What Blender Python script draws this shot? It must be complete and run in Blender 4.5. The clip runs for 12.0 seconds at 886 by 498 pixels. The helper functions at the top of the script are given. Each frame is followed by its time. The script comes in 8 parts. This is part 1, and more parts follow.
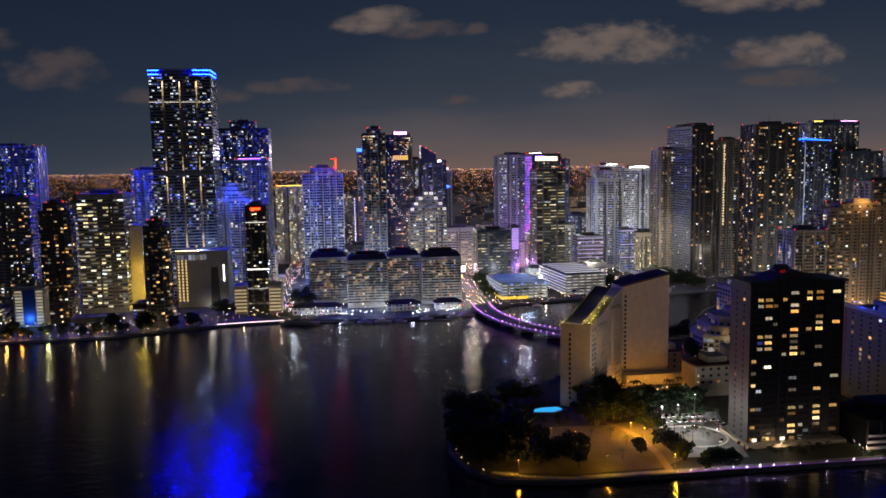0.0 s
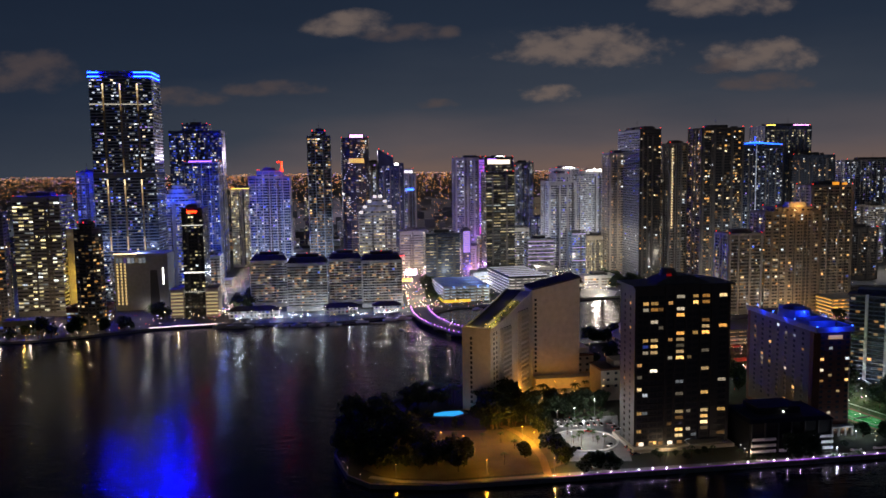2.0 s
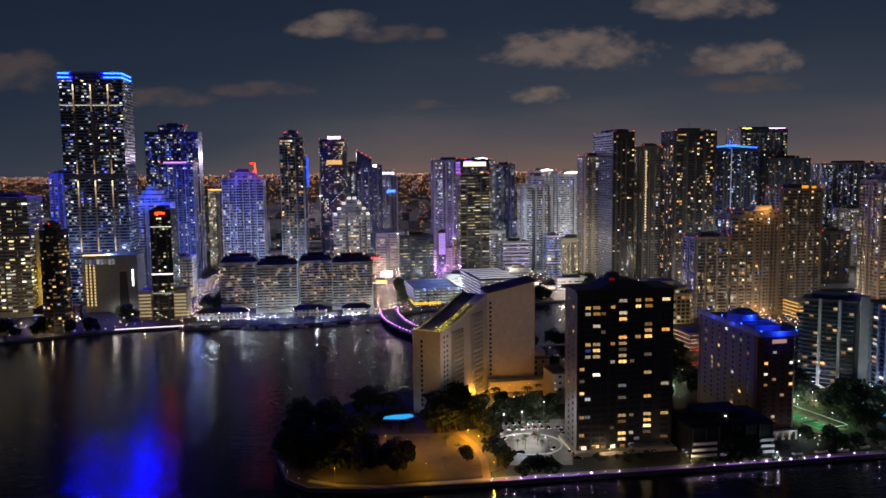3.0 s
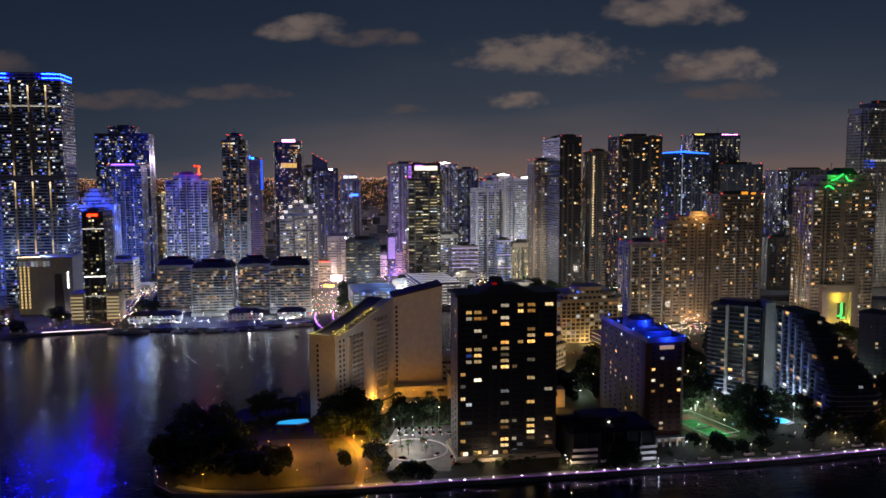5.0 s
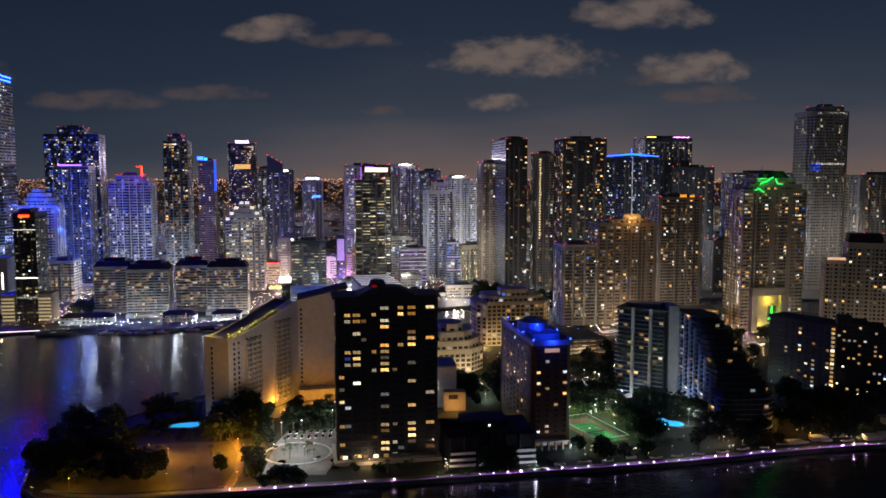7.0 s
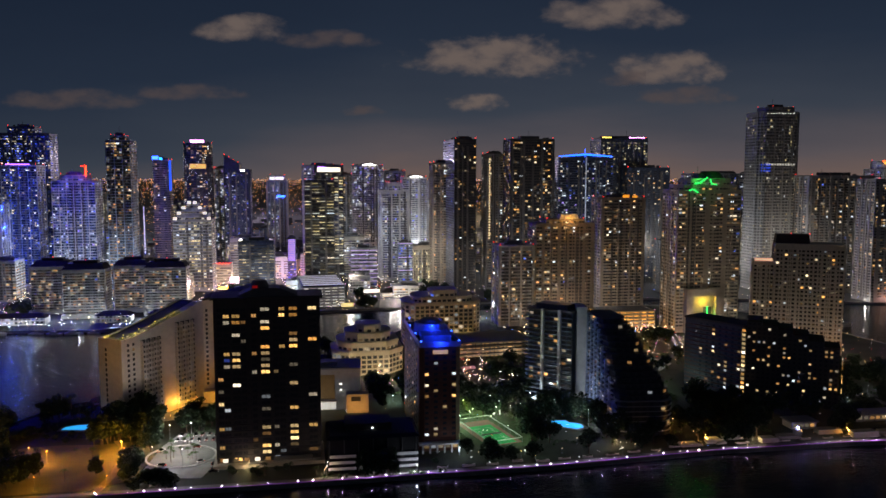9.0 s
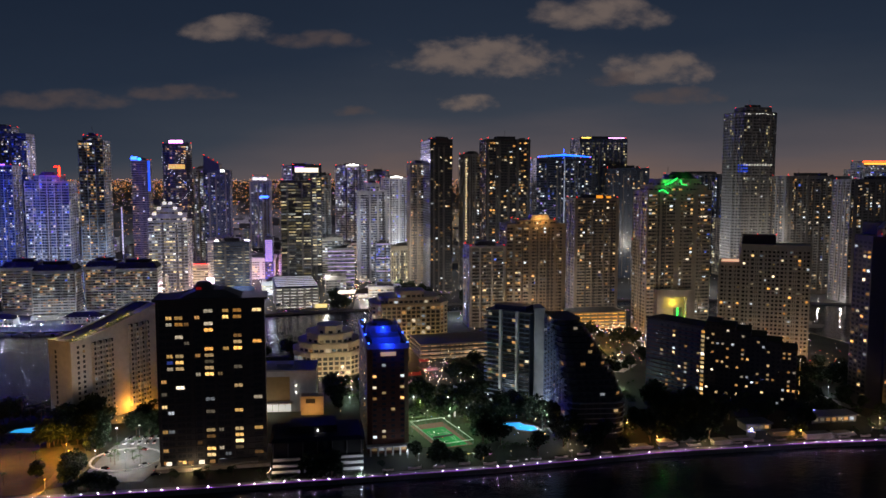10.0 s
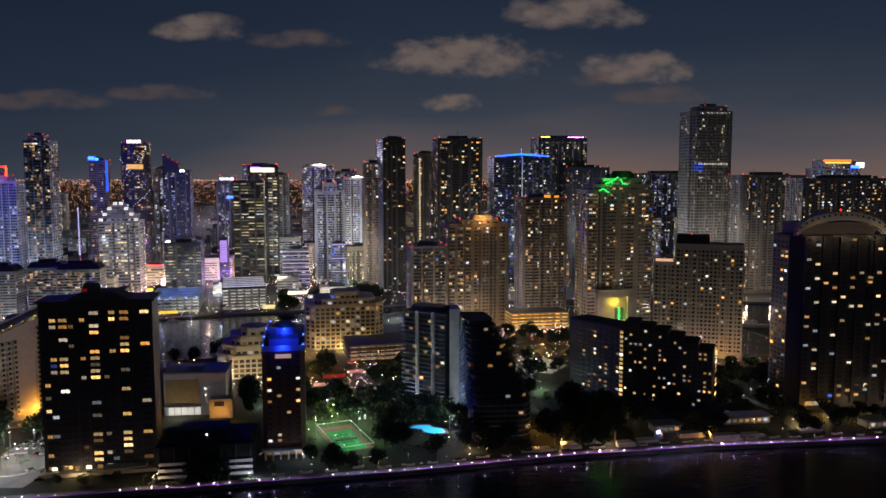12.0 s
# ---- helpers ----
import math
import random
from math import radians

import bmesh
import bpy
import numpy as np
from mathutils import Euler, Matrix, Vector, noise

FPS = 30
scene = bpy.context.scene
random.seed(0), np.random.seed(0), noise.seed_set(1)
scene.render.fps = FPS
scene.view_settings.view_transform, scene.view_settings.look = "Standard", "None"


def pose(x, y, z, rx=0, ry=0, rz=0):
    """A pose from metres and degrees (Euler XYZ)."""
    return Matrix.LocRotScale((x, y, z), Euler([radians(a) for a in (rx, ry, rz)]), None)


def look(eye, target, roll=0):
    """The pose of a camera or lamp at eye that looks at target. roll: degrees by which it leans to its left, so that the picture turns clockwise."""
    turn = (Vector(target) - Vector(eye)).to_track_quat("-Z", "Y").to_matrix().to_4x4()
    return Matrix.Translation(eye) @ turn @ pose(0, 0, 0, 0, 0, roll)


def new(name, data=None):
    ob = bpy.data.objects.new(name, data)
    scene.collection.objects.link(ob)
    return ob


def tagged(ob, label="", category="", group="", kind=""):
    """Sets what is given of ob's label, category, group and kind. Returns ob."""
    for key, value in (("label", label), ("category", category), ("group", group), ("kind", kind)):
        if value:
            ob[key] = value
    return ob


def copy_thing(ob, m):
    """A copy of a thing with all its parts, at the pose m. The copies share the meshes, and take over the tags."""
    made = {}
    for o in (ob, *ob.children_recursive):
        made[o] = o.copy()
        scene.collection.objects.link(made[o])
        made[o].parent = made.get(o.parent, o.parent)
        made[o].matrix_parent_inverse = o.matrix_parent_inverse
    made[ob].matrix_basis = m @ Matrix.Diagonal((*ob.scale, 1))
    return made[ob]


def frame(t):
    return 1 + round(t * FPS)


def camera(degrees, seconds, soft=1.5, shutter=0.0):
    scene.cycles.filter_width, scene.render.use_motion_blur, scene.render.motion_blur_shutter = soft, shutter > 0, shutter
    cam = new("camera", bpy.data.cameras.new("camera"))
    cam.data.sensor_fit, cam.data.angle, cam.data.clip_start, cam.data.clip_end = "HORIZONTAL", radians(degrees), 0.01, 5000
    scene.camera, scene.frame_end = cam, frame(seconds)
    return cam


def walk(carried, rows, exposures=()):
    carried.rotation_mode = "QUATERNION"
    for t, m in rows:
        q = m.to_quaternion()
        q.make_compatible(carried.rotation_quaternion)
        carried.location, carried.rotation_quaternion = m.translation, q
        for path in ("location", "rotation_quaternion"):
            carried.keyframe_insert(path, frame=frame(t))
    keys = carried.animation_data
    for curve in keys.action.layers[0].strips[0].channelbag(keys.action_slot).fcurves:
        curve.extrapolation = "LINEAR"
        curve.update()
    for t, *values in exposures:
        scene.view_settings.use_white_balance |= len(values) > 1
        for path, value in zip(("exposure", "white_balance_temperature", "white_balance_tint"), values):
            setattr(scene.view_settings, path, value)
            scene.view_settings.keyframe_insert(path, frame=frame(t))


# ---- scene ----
cam = camera(58.7, 12.0, 1.6)
PATH = [
    (0, (9.694, 4.285, 154.59), (9.755, 6.272, 154.375), -0.9),
    (0.5, (24.535, 4.203, 154.187), (24.601, 6.19, 153.974), -0.8),
    (1, (39.103, 4.47, 153.466), (39.173, 6.457, 153.255), -0.8),
    (1.5, (52.519, 4.598, 153.155), (52.594, 6.586, 152.947), -0.8),
    (2, (66.597, 4.518, 153.465), (66.677, 6.505, 153.258), -0.8),
    (2.5, (79.901, 3.38, 154.21), (79.987, 5.367, 154.004), -0.7),
    (3, (94.167, 3.066, 154.657), (94.259, 5.054, 154.452), -0.6),
    (5, (152.791, 3.711, 153.242), (152.903, 5.698, 153.049), -0.2),
    (5.5, (167.648, 2.721, 153.137), (167.766, 4.709, 152.946), -0.1),
    (6, (182.057, 2.429, 153.414), (182.18, 4.416, 153.223), -0.1),
    (6.5, (197.191, 1.907, 153.481), (197.319, 3.894, 153.291), -0.0),
    (7, (211.814, 2.141, 153.403), (211.946, 4.128, 153.214), -0.0),
    (9, (270.429, 3.305, 152.898), (270.575, 5.291, 152.71), 0.1),
    (9.5, (284.281, 3.947, 153.039), (284.43, 5.933, 152.851), 0.1),
    (10, (297.238, 4.424, 153.045), (297.391, 6.41, 152.858), 0.1),
    (10.5, (310.91, 4.853, 153.162), (311.066, 6.838, 152.976), 0.1),
    (11, (324.036, 5.333, 153.016), (324.196, 7.318, 152.829), 0.1),
    (11.5, (337.69, 6.084, 152.787), (337.851, 8.069, 152.599), 0.0),
    (12, (350.501, 6.823, 152.632), (350.666, 8.807, 152.445), 0.0),
]
walk(cam, [(t, look(eye, target, roll)) for t, eye, target, roll in PATH])

# ---- world and large lights ----
world = bpy.data.worlds.new("night_sky")
scene.world = world
world.use_nodes = True
wn, wl = world.node_tree.nodes, world.node_tree.links
wn.clear()
w_out, w_bg, w_ramp = wn.new("ShaderNodeOutputWorld"), wn.new("ShaderNodeBackground"), wn.new("ShaderNodeValToRGB")
w_tc, w_sep, w_noise, w_mix = wn.new("ShaderNodeTexCoord"), wn.new("ShaderNodeSeparateXYZ"), wn.new("ShaderNodeTexNoise"), wn.new("ShaderNodeMix")
w_map = wn.new("ShaderNodeMapping")
w_map.inputs["Scale"].default_value = (1.0, 1.0, 5.0)
w_noise.inputs["Scale"].default_value, w_noise.inputs["Detail"].default_value = 3.0, 5.0
w_add = wn.new("ShaderNodeMath")
w_add.operation = "MULTIPLY_ADD"
w_add.inputs[1].default_value = 0.07
stops = [(0.0, (0.150, 0.102, 0.088)), (0.028, (0.094, 0.080, 0.088)), (0.08, (0.039, 0.048, 0.067)), (0.16, (0.0175, 0.0268, 0.047)), (0.30, (0.0085, 0.0150, 0.031)), (0.5, (0.005, 0.007, 0.013)), (1.0, (0.003, 0.004, 0.007))]
ramp = w_ramp.color_ramp
while len(ramp.elements) < len(stops):
    ramp.elements.new(0.5)
for el, (p, c) in zip(ramp.elements, stops):
    el.position, el.color = p, (*c, 1)
wl.new(w_tc.outputs["Generated"], w_sep.inputs[0])
wl.new(w_tc.outputs["Generated"], w_map.inputs[0])
wl.new(w_map.outputs[0], w_noise.inputs["Vector"])
wl.new(w_noise.outputs["Fac"], w_add.inputs[0])
w_sub = wn.new("ShaderNodeMath")
w_sub.operation = "SUBTRACT"
w_sub.inputs[1].default_value = 0.035
wl.new(w_sep.outputs["Z"], w_sub.inputs[0])
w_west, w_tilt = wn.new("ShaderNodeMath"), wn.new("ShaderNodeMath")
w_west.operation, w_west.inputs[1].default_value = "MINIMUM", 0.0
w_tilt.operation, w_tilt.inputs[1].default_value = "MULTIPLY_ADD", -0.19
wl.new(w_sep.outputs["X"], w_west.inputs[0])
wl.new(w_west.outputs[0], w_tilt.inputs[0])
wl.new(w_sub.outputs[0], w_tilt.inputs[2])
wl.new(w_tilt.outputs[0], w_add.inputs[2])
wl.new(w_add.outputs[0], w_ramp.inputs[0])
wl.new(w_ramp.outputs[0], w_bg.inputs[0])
w_bg.inputs[1].default_value = 1.0
wl.new(w_bg.outputs[0], w_out.inputs[0])
scene.view_settings.exposure = 0.0


def lamp(x, y, z, power, colour=(1.0, 0.75, 0.5), radius=1.5):
    """The light of a street lamp, sign or flood light, or an added fill light."""
    data = bpy.data.lights.new("lamp_light", "POINT")
    data.energy, data.color, data.shadow_soft_size = power, colour, radius
    ob = new("lamp_light", data)
    ob.location = (x, y, z)
    return ob


WHITE, WARM, SODIUM, BLUE, PURPLE, COOL = (1.0, 0.9, 0.78), (1.0, 0.72, 0.42), (1.0, 0.48, 0.1), (0.08, 0.14, 1.0), (0.55, 0.25, 1.0), (0.75, 0.86, 1.0)
K = 1000.0
AZURE, ROSE = (0.25, 0.38, 1.0), (1.0, 0.62, 0.8)
# light of the lit streets, podium decks and forecourts between the towers, by added fill lamps without fixtures
for x, y, z, p, c in (
    (-430, 790, 20, 40, COOL), (-300, 800, 15, 20, WARM), (-330, 960, 40, 40, BLUE), (-205, 815, 12, 6, WHITE), (-170, 990, 30, 45, COOL), (-138, 1030, 30, 45, COOL), (-145, 960, 30, 22, COOL), (-60, 1150, 40, 50, BLUE), (-250, 1065, 45, 50, BLUE),
    (-40, 925, 30, 60, COOL), (-125, 850, 7, 5, WHITE), (-72, 832, 5, 6, COOL), (-30, 832, 5, 6, COOL), (14, 838, 5, 6, COOL), (56, 844, 5, 5, COOL), (-300, 1140, 60, 70, AZURE), (-480, 950, 40, 60, COOL),
    (72, 862, 10, 10, WARM), (71, 905, 10, 20, WARM), (70, 950, 10, 22, WARM), (69, 1005, 10, 24, ROSE), (67, 1060, 10, 30, ROSE), (64, 1120, 10, 16, WARM), (62, 1200, 10, 20, WARM),
    (150, 1074, 12, 40, PURPLE), (90, 1185, 40, 45, PURPLE), (180, 1250, 40, 40, PURPLE), (20, 1180, 14, 40, WARM), (112, 1125, 14, 40, WARM), (205, 1150, 14, 40, WARM), (290, 1180, 14, 40, WARM), (-30, 1180, 14, 40, WARM), (226, 1000, 28, 22, WHITE), (312, 1020, 22, 40, WHITE), (335, 1195, 40, 140, COOL), (290, 945, 12, 12, WHITE), (120, 960, 14, 20, COOL),
    (110, 1030, 10, 24, ROSE), (140, 1140, 12, 40, PURPLE), (30, 1100, 12, 30, WARM), (90, 970, 9, 14, WARM), (160, 985, 10, 18, COOL), (225, 1020, 10, 22, WHITE), (20, 990, 10, 16, WARM), (240, 1180, 14, 40, WARM), (130, 1290, 14, 40, PURPLE), (-20, 1095, 12, 26, COOL), (-110, 1070, 12, 26, WHITE), (200, 1340, 20, 70, ROSE), (300, 1300, 20, 70, WHITE),
    (415, 930, 20, 30, WHITE), (520, 1015, 40, 60, WHITE), (575, 1010, 60, 50, COOL), (500, 805, 18, 26, (1.0, 0.84, 0.66)), (440, 745, 15, 15, (1.0, 0.84, 0.66)), (372, 828, 15, 20, COOL), (560, 690, 15, 13, WHITE), (640, 680, 15, 12, WHITE), (588, 604, 20, 4.5, (1.0, 0.9, 0.8)), (640, 590, 20, 4.5, (1.0, 0.9, 0.8)),
    # those high in the air are added to brighten hazy fronts and far plain
    (705, 1040, 40, 45, WHITE), (960, 1000, 40, 120, COOL), (700, 1040, 50, 60, WHITE), (470, 850, 20, 20, WHITE), (-72, 940, 64, 30, COOL), (-8, 955, 66, 30, COOL), (80, 1050, 70, 22, WHITE), (160, 1100, 75, 50, COOL), (235, 1100, 70, 45, COOL), (330, 1020, 60, 25, WHITE), (500, 930, 60, 40, COOL), (700, 1000, 70, 40, COOL), (720, 960, 60, 30, WHITE), (860, 905, 50, 45, COOL), (930, 880, 30, 25, WHITE), (800, 935, 30, 20, WARM), (783, 950, 75, 28, WHITE), (-390, 900, 60, 45, COOL), (-190, 1060, 70, 30, AZURE), (-300, 1750, 90, 400, COOL), (200, 1720, 90, 300, (0.8, 0.66, 1.0)), (650, 1700, 90, 400, COOL), (1100, 1700, 90, 350, WARM), (-100, 2300, 190, 1900, (0.85, 0.72, 1.0)), (600, 2300, 190, 2860, WARM), (1300, 2300, 190, 2420, COOL), (-800, 2100, 160, 1980, COOL),
):
    lamp(x, y, z, p * K * 0.95, c, 3.0)

# ---- materials ----
def nodes_of(mat):
    mat.use_nodes = True
    nt = mat.node_tree
    return nt.nodes, nt.links, nt.nodes["Principled BSDF"]


def math_node(n, l, op, a, b=None):
    m = n.new("ShaderNodeMath")
    m.operation = op
    for i, v in enumerate((a, b)):
        if v is None:
            continue
        if isinstance(v, (int, float)):
            m.inputs[i].default_value = v
        else:
            l.new(v, m.inputs[i])
    return m.outputs[0]


def plain(name, colour, rough=0.7, metal=0.0, vary=0.25, scale=0.3, grain=6.0, bump=0.15, piece=0.0):
    """A surface with stains at a large scale and grain at a small one."""
    mat = bpy.data.materials.new(name)
    n, l, b = nodes_of(mat)
    tc = n.new("ShaderNodeTexCoord")
    big, small = n.new("ShaderNodeTexNoise"), n.new("ShaderNodeTexNoise")
    big.inputs["Scale"].default_value, big.inputs["Detail"].default_value = scale, 6.0
    small.inputs["Scale"].default_value, small.inputs["Detail"].default_value = grain, 3.0
    for t in (big, small):
        l.new(tc.outputs["Object"], t.inputs["Vector"])
    f = math_node(n, l, "MULTIPLY_ADD", big.outputs["Fac"], 2 * vary)
    f.node.inputs[2].default_value = 1 - vary
    g = math_node(n, l, "MULTIPLY_ADD", small.outputs["Fac"], vary)
    g.node.inputs[2].default_value = 1 - vary / 2
    v = math_node(n, l, "MULTIPLY", f, g)
    if piece:
        info = n.new("ShaderNodeObjectInfo")
        h = math_node(n, l, "MULTIPLY_ADD", info.outputs["Random"], 2 * piece)
        h.node.inputs[2].default_value = 1 - piece
        v = math_node(n, l, "MULTIPLY", v, h)
    mix = n.new("ShaderNodeVectorMath")
    mix.operation = "SCALE"
    mix.inputs[0].default_value = colour
    l.new(v, mix.inputs["Scale"])
    l.new(mix.outputs[0], b.inputs["Base Color"])
    b.inputs["Roughness"].default_value, b.inputs["Metallic"].default_value = rough, metal
    if bump:
        bp = n.new("ShaderNodeBump")
        bp.inputs["Strength"].default_value, bp.inputs["Distance"].default_value = bump, 0.05
        l.new(small.outputs["Fac"], bp.inputs["Height"])
        l.new(bp.outputs[0], b.inputs["Normal"])
    return mat


def glow(name, colour, strength, sampled=False):
    """A lit lamp, sign or tube, or a surface with its lighting put in as glow."""
    mat = bpy.data.materials.new(name)
    n, l, b = nodes_of(mat)
    b.inputs["Base Color"].default_value = (*colour, 1)
    b.inputs["Emission Color"].default_value = (*colour, 1)
    b.inputs["Emission Strength"].default_value = strength
    mat.cycles.emission_sampling = "AUTO" if sampled else "NONE"
    return mat


TINTS = {
    "blue": [(0.0, (0.06, 0.12, 1.0)), (0.38, (0.22, 0.30, 1.0)), (0.58, (0.85, 0.92, 1.0)), (0.8, (1.0, 0.80, 0.5))],
    "home": [(0.0, (1.0, 0.50, 0.16)), (0.35, (1.0, 0.66, 0.30)), (0.62, (1.0, 0.82, 0.58)), (0.84, (0.85, 0.92, 1.0)), (0.985, (0.12, 0.22, 1.0))],
    "office": [(0.0, (1.0, 0.80, 0.36)), (0.4, (1.0, 0.90, 0.60)), (0.8, (0.9, 0.97, 0.9)), (0.95, (0.8, 0.9, 1.0))],
    "cool": [(0.0, (0.75, 0.85, 1.0)), (0.35, (0.95, 0.97, 1.0)), (0.6, (1.0, 0.80, 0.5)), (0.75, (0.12, 0.2, 1.0)), (0.93, (0.45, 0.3, 1.0))],
    "amber": [(0.0, (1.0, 0.46, 0.11)), (0.34, (1.0, 0.62, 0.24)), (0.62, (1.0, 0.78, 0.48)), (0.90, (0.85, 0.92, 1.0))],
}


def pane(name, lit, tint="home", strength=1.6, glass=(0.055, 0.06, 0.07), single=False, rough=0.12):
    """Window glass: a share of the panes has lit rooms behind, each of its own colour and brightness."""
    mat = bpy.data.materials.new(name)
    n, l, b = nodes_of(mat)
    if single:
        r = n.new("ShaderNodeObjectInfo").outputs["Random"]
    else:
        r = n.new("ShaderNodeNewGeometry").outputs["Random Per Island"]
    if single or lit > 0.9:
        on = math_node(n, l, "LESS_THAN", r, lit)
    else:
        place, at, clump = n.new("ShaderNodeObjectInfo"), n.new("ShaderNodeVectorMath"), n.new("ShaderNodeTexNoise")
        clump.inputs["Scale"].default_value, clump.inputs["Detail"].default_value = 0.07, 2.0
        l.new(n.new("ShaderNodeTexCoord").outputs["Object"], at.inputs[0])
        l.new(place.outputs["Location"], at.inputs[1])
        l.new(at.outputs[0], clump.inputs["Vector"])
        share = n.new("ShaderNodeMapRange")
        share.inputs["From Min"].default_value, share.inputs["From Max"].default_value = 0.35, 0.65
        share.inputs["To Min"].default_value, share.inputs["To Max"].default_value = 0.45 * lit, 2.5 * lit
        l.new(clump.outputs["Fac"], share.inputs["Value"])
        on = math_node(n, l, "LESS_THAN", r, share.outputs[0])
    r2 = math_node(n, l, "FRACT", math_node(n, l, "MULTIPLY", r, 1733.7))
    r3 = math_node(n, l, "FRACT", math_node(n, l, "MULTIPLY", r, 4391.3))
    cr = n.new("ShaderNodeValToRGB")
    ramp = cr.color_ramp
    ramp.interpolation = "CONSTANT"
    while len(ramp.elements) < len(TINTS[tint]):
        ramp.elements.new(0.5)
    for el, (p, c) in zip(ramp.elements, TINTS[tint]):
        el.position, el.color = p, (*c, 1)
    l.new(r2, cr.inputs[0])
    tc, room = n.new("ShaderNodeTexCoord"), n.new("ShaderNodeTexNoise")
    room.inputs["Scale"].default_value, room.inputs["Detail"].default_value = 0.9, 2.0
    l.new(tc.outputs["Object"], room.inputs["Vector"])
    mp = n.new("ShaderNodeMapRange")
    mp.inputs["From Min"].default_value, mp.inputs["From Max"].default_value = 0.3, 0.65
    mp.inputs["To Min"].default_value, mp.inputs["To Max"].default_value = 0.35, 1.2
    l.new(room.outputs["Fac"], mp.inputs["Value"])
    s = math_node(n, l, "MULTIPLY_ADD", math_node(n, l, "POWER", r3, 3.5 if single else 3.8), (0.62 if single else 1.15) * strength)
    s.node.inputs[2].default_value = (0.10 if single else 0.07) * strength
    s = math_node(n, l, "MULTIPLY", math_node(n, l, "MULTIPLY", s, on), mp.outputs[0])
    b.inputs["Base Color"].default_value = (*glass, 1)
    b.inputs["Roughness"].default_value = rough
    l.new(cr.outputs[0], b.inputs["Emission Color"])
    l.new(s, b.inputs["Emission Strength"])
    mat.cycles.emission_sampling = "NONE"
    return mat


M_WHITE = plain("white_painted_concrete", (0.62, 0.60, 0.58))
M_CREAM = plain("cream_stucco", (0.52, 0.45, 0.36))
M_TAN = plain("tan_concrete", (0.36, 0.31, 0.26))
M_GREY = plain("grey_concrete", (0.30, 0.30, 0.31))
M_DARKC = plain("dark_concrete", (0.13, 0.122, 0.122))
M_BLACK = plain("black_cladding", (0.055, 0.053, 0.056), 0.5)
M_NAVY = plain("blue_black_curtain_wall", (0.04, 0.055, 0.095), 0.3)
M_BLUEW = plain("pale_blue_cladding", (0.29, 0.35, 0.46), 0.5)
M_ROOF = plain("roof_gravel", (0.10, 0.10, 0.105), 0.9)
M_MANSARD = plain("dark_mansard_roofing", (0.055, 0.045, 0.036), 0.9)
M_METAL = plain("grey_metal", (0.25, 0.26, 0.28), 0.4, 0.8)
M_STONE = plain("pale_stone_cladding", (0.50, 0.44, 0.35))
M_BRICK = plain("dark_red_brick", (0.14, 0.055, 0.035))

P_HOME = pane("apartment_glass", 0.20, "home", 1.7)
P_HOMEHI = pane("apartment_glass_busy", 0.33, "home", 1.7)
P_HOMELO = pane("apartment_glass_quiet", 0.17, "home", 1.7)
P_COOL = pane("blue_apartment_glass", 0.33, "cool", 1.6, (0.02, 0.03, 0.07))
P_BLUE = pane("blue_lit_glass", 0.38, "blue", 1.7, (0.02, 0.03, 0.10))
P_GOLD = pane("golden_lit_glass", 0.75, "office", 2.0)
P_FLOOR = pane("lit_office_floor", 0.5, "office", 1.2)
P_STRIPE = pane("striped_office_floor", 0.55, "office", 1.0)
P_LED = pane("blue_white_led_front", 0.6, "blue", 1.5)
P_OFF = pane("office_glass", 0.34, "office", 1.4)
P_AMBER = pane("amber_apartment_glass", 0.21, "amber", 1.8)
P_NEARA = pane("near_amber_window", 0.19, "amber", 3.6, single=True)
P_NEARMIX = pane("near_mixed_window", 0.17, "home", 3.4, single=True)
P_NEARLO = pane("near_window_quiet", 0.12, "home", 2.6, single=True)

G_RED = glow("red_beacon", (1.0, 0.03, 0.02), 2.5)
G_BLUE = glow("blue_led", (0.02, 0.08, 1.0), 9.0)
G_BLUEHI = glow("bright_blue_led", (0.00008, 0.0005, 1.0), 2100.0, True)
G_CYAN = glow("cyan_led", (0.02, 0.35, 1.0), 5.0)
G_PURPLE = glow("purple_led", (0.45, 0.15, 1.0), 3.0)
G_PINK = glow("pink_sign", (1.0, 0.35, 0.95), 5.0)
G_WARM = glow("warm_lamp", (1.0, 0.70, 0.36), 4.0)
G_WHITE = glow("white_lamp", (1.0, 0.95, 0.88), 6.0)
G_SODIUM = glow("sodium_lamp", (1.0, 0.50, 0.12), 8.0)
G_ORANGE = glow("orange_flood_lit_roof", (1.0, 0.36, 0.03), 1.0)
G_GREEN = glow("green_neon", (0.03, 1.0, 0.16), 1.8)
G_YELLOW = glow("yellow_strip", (1.0, 0.75, 0.12), 2.5)

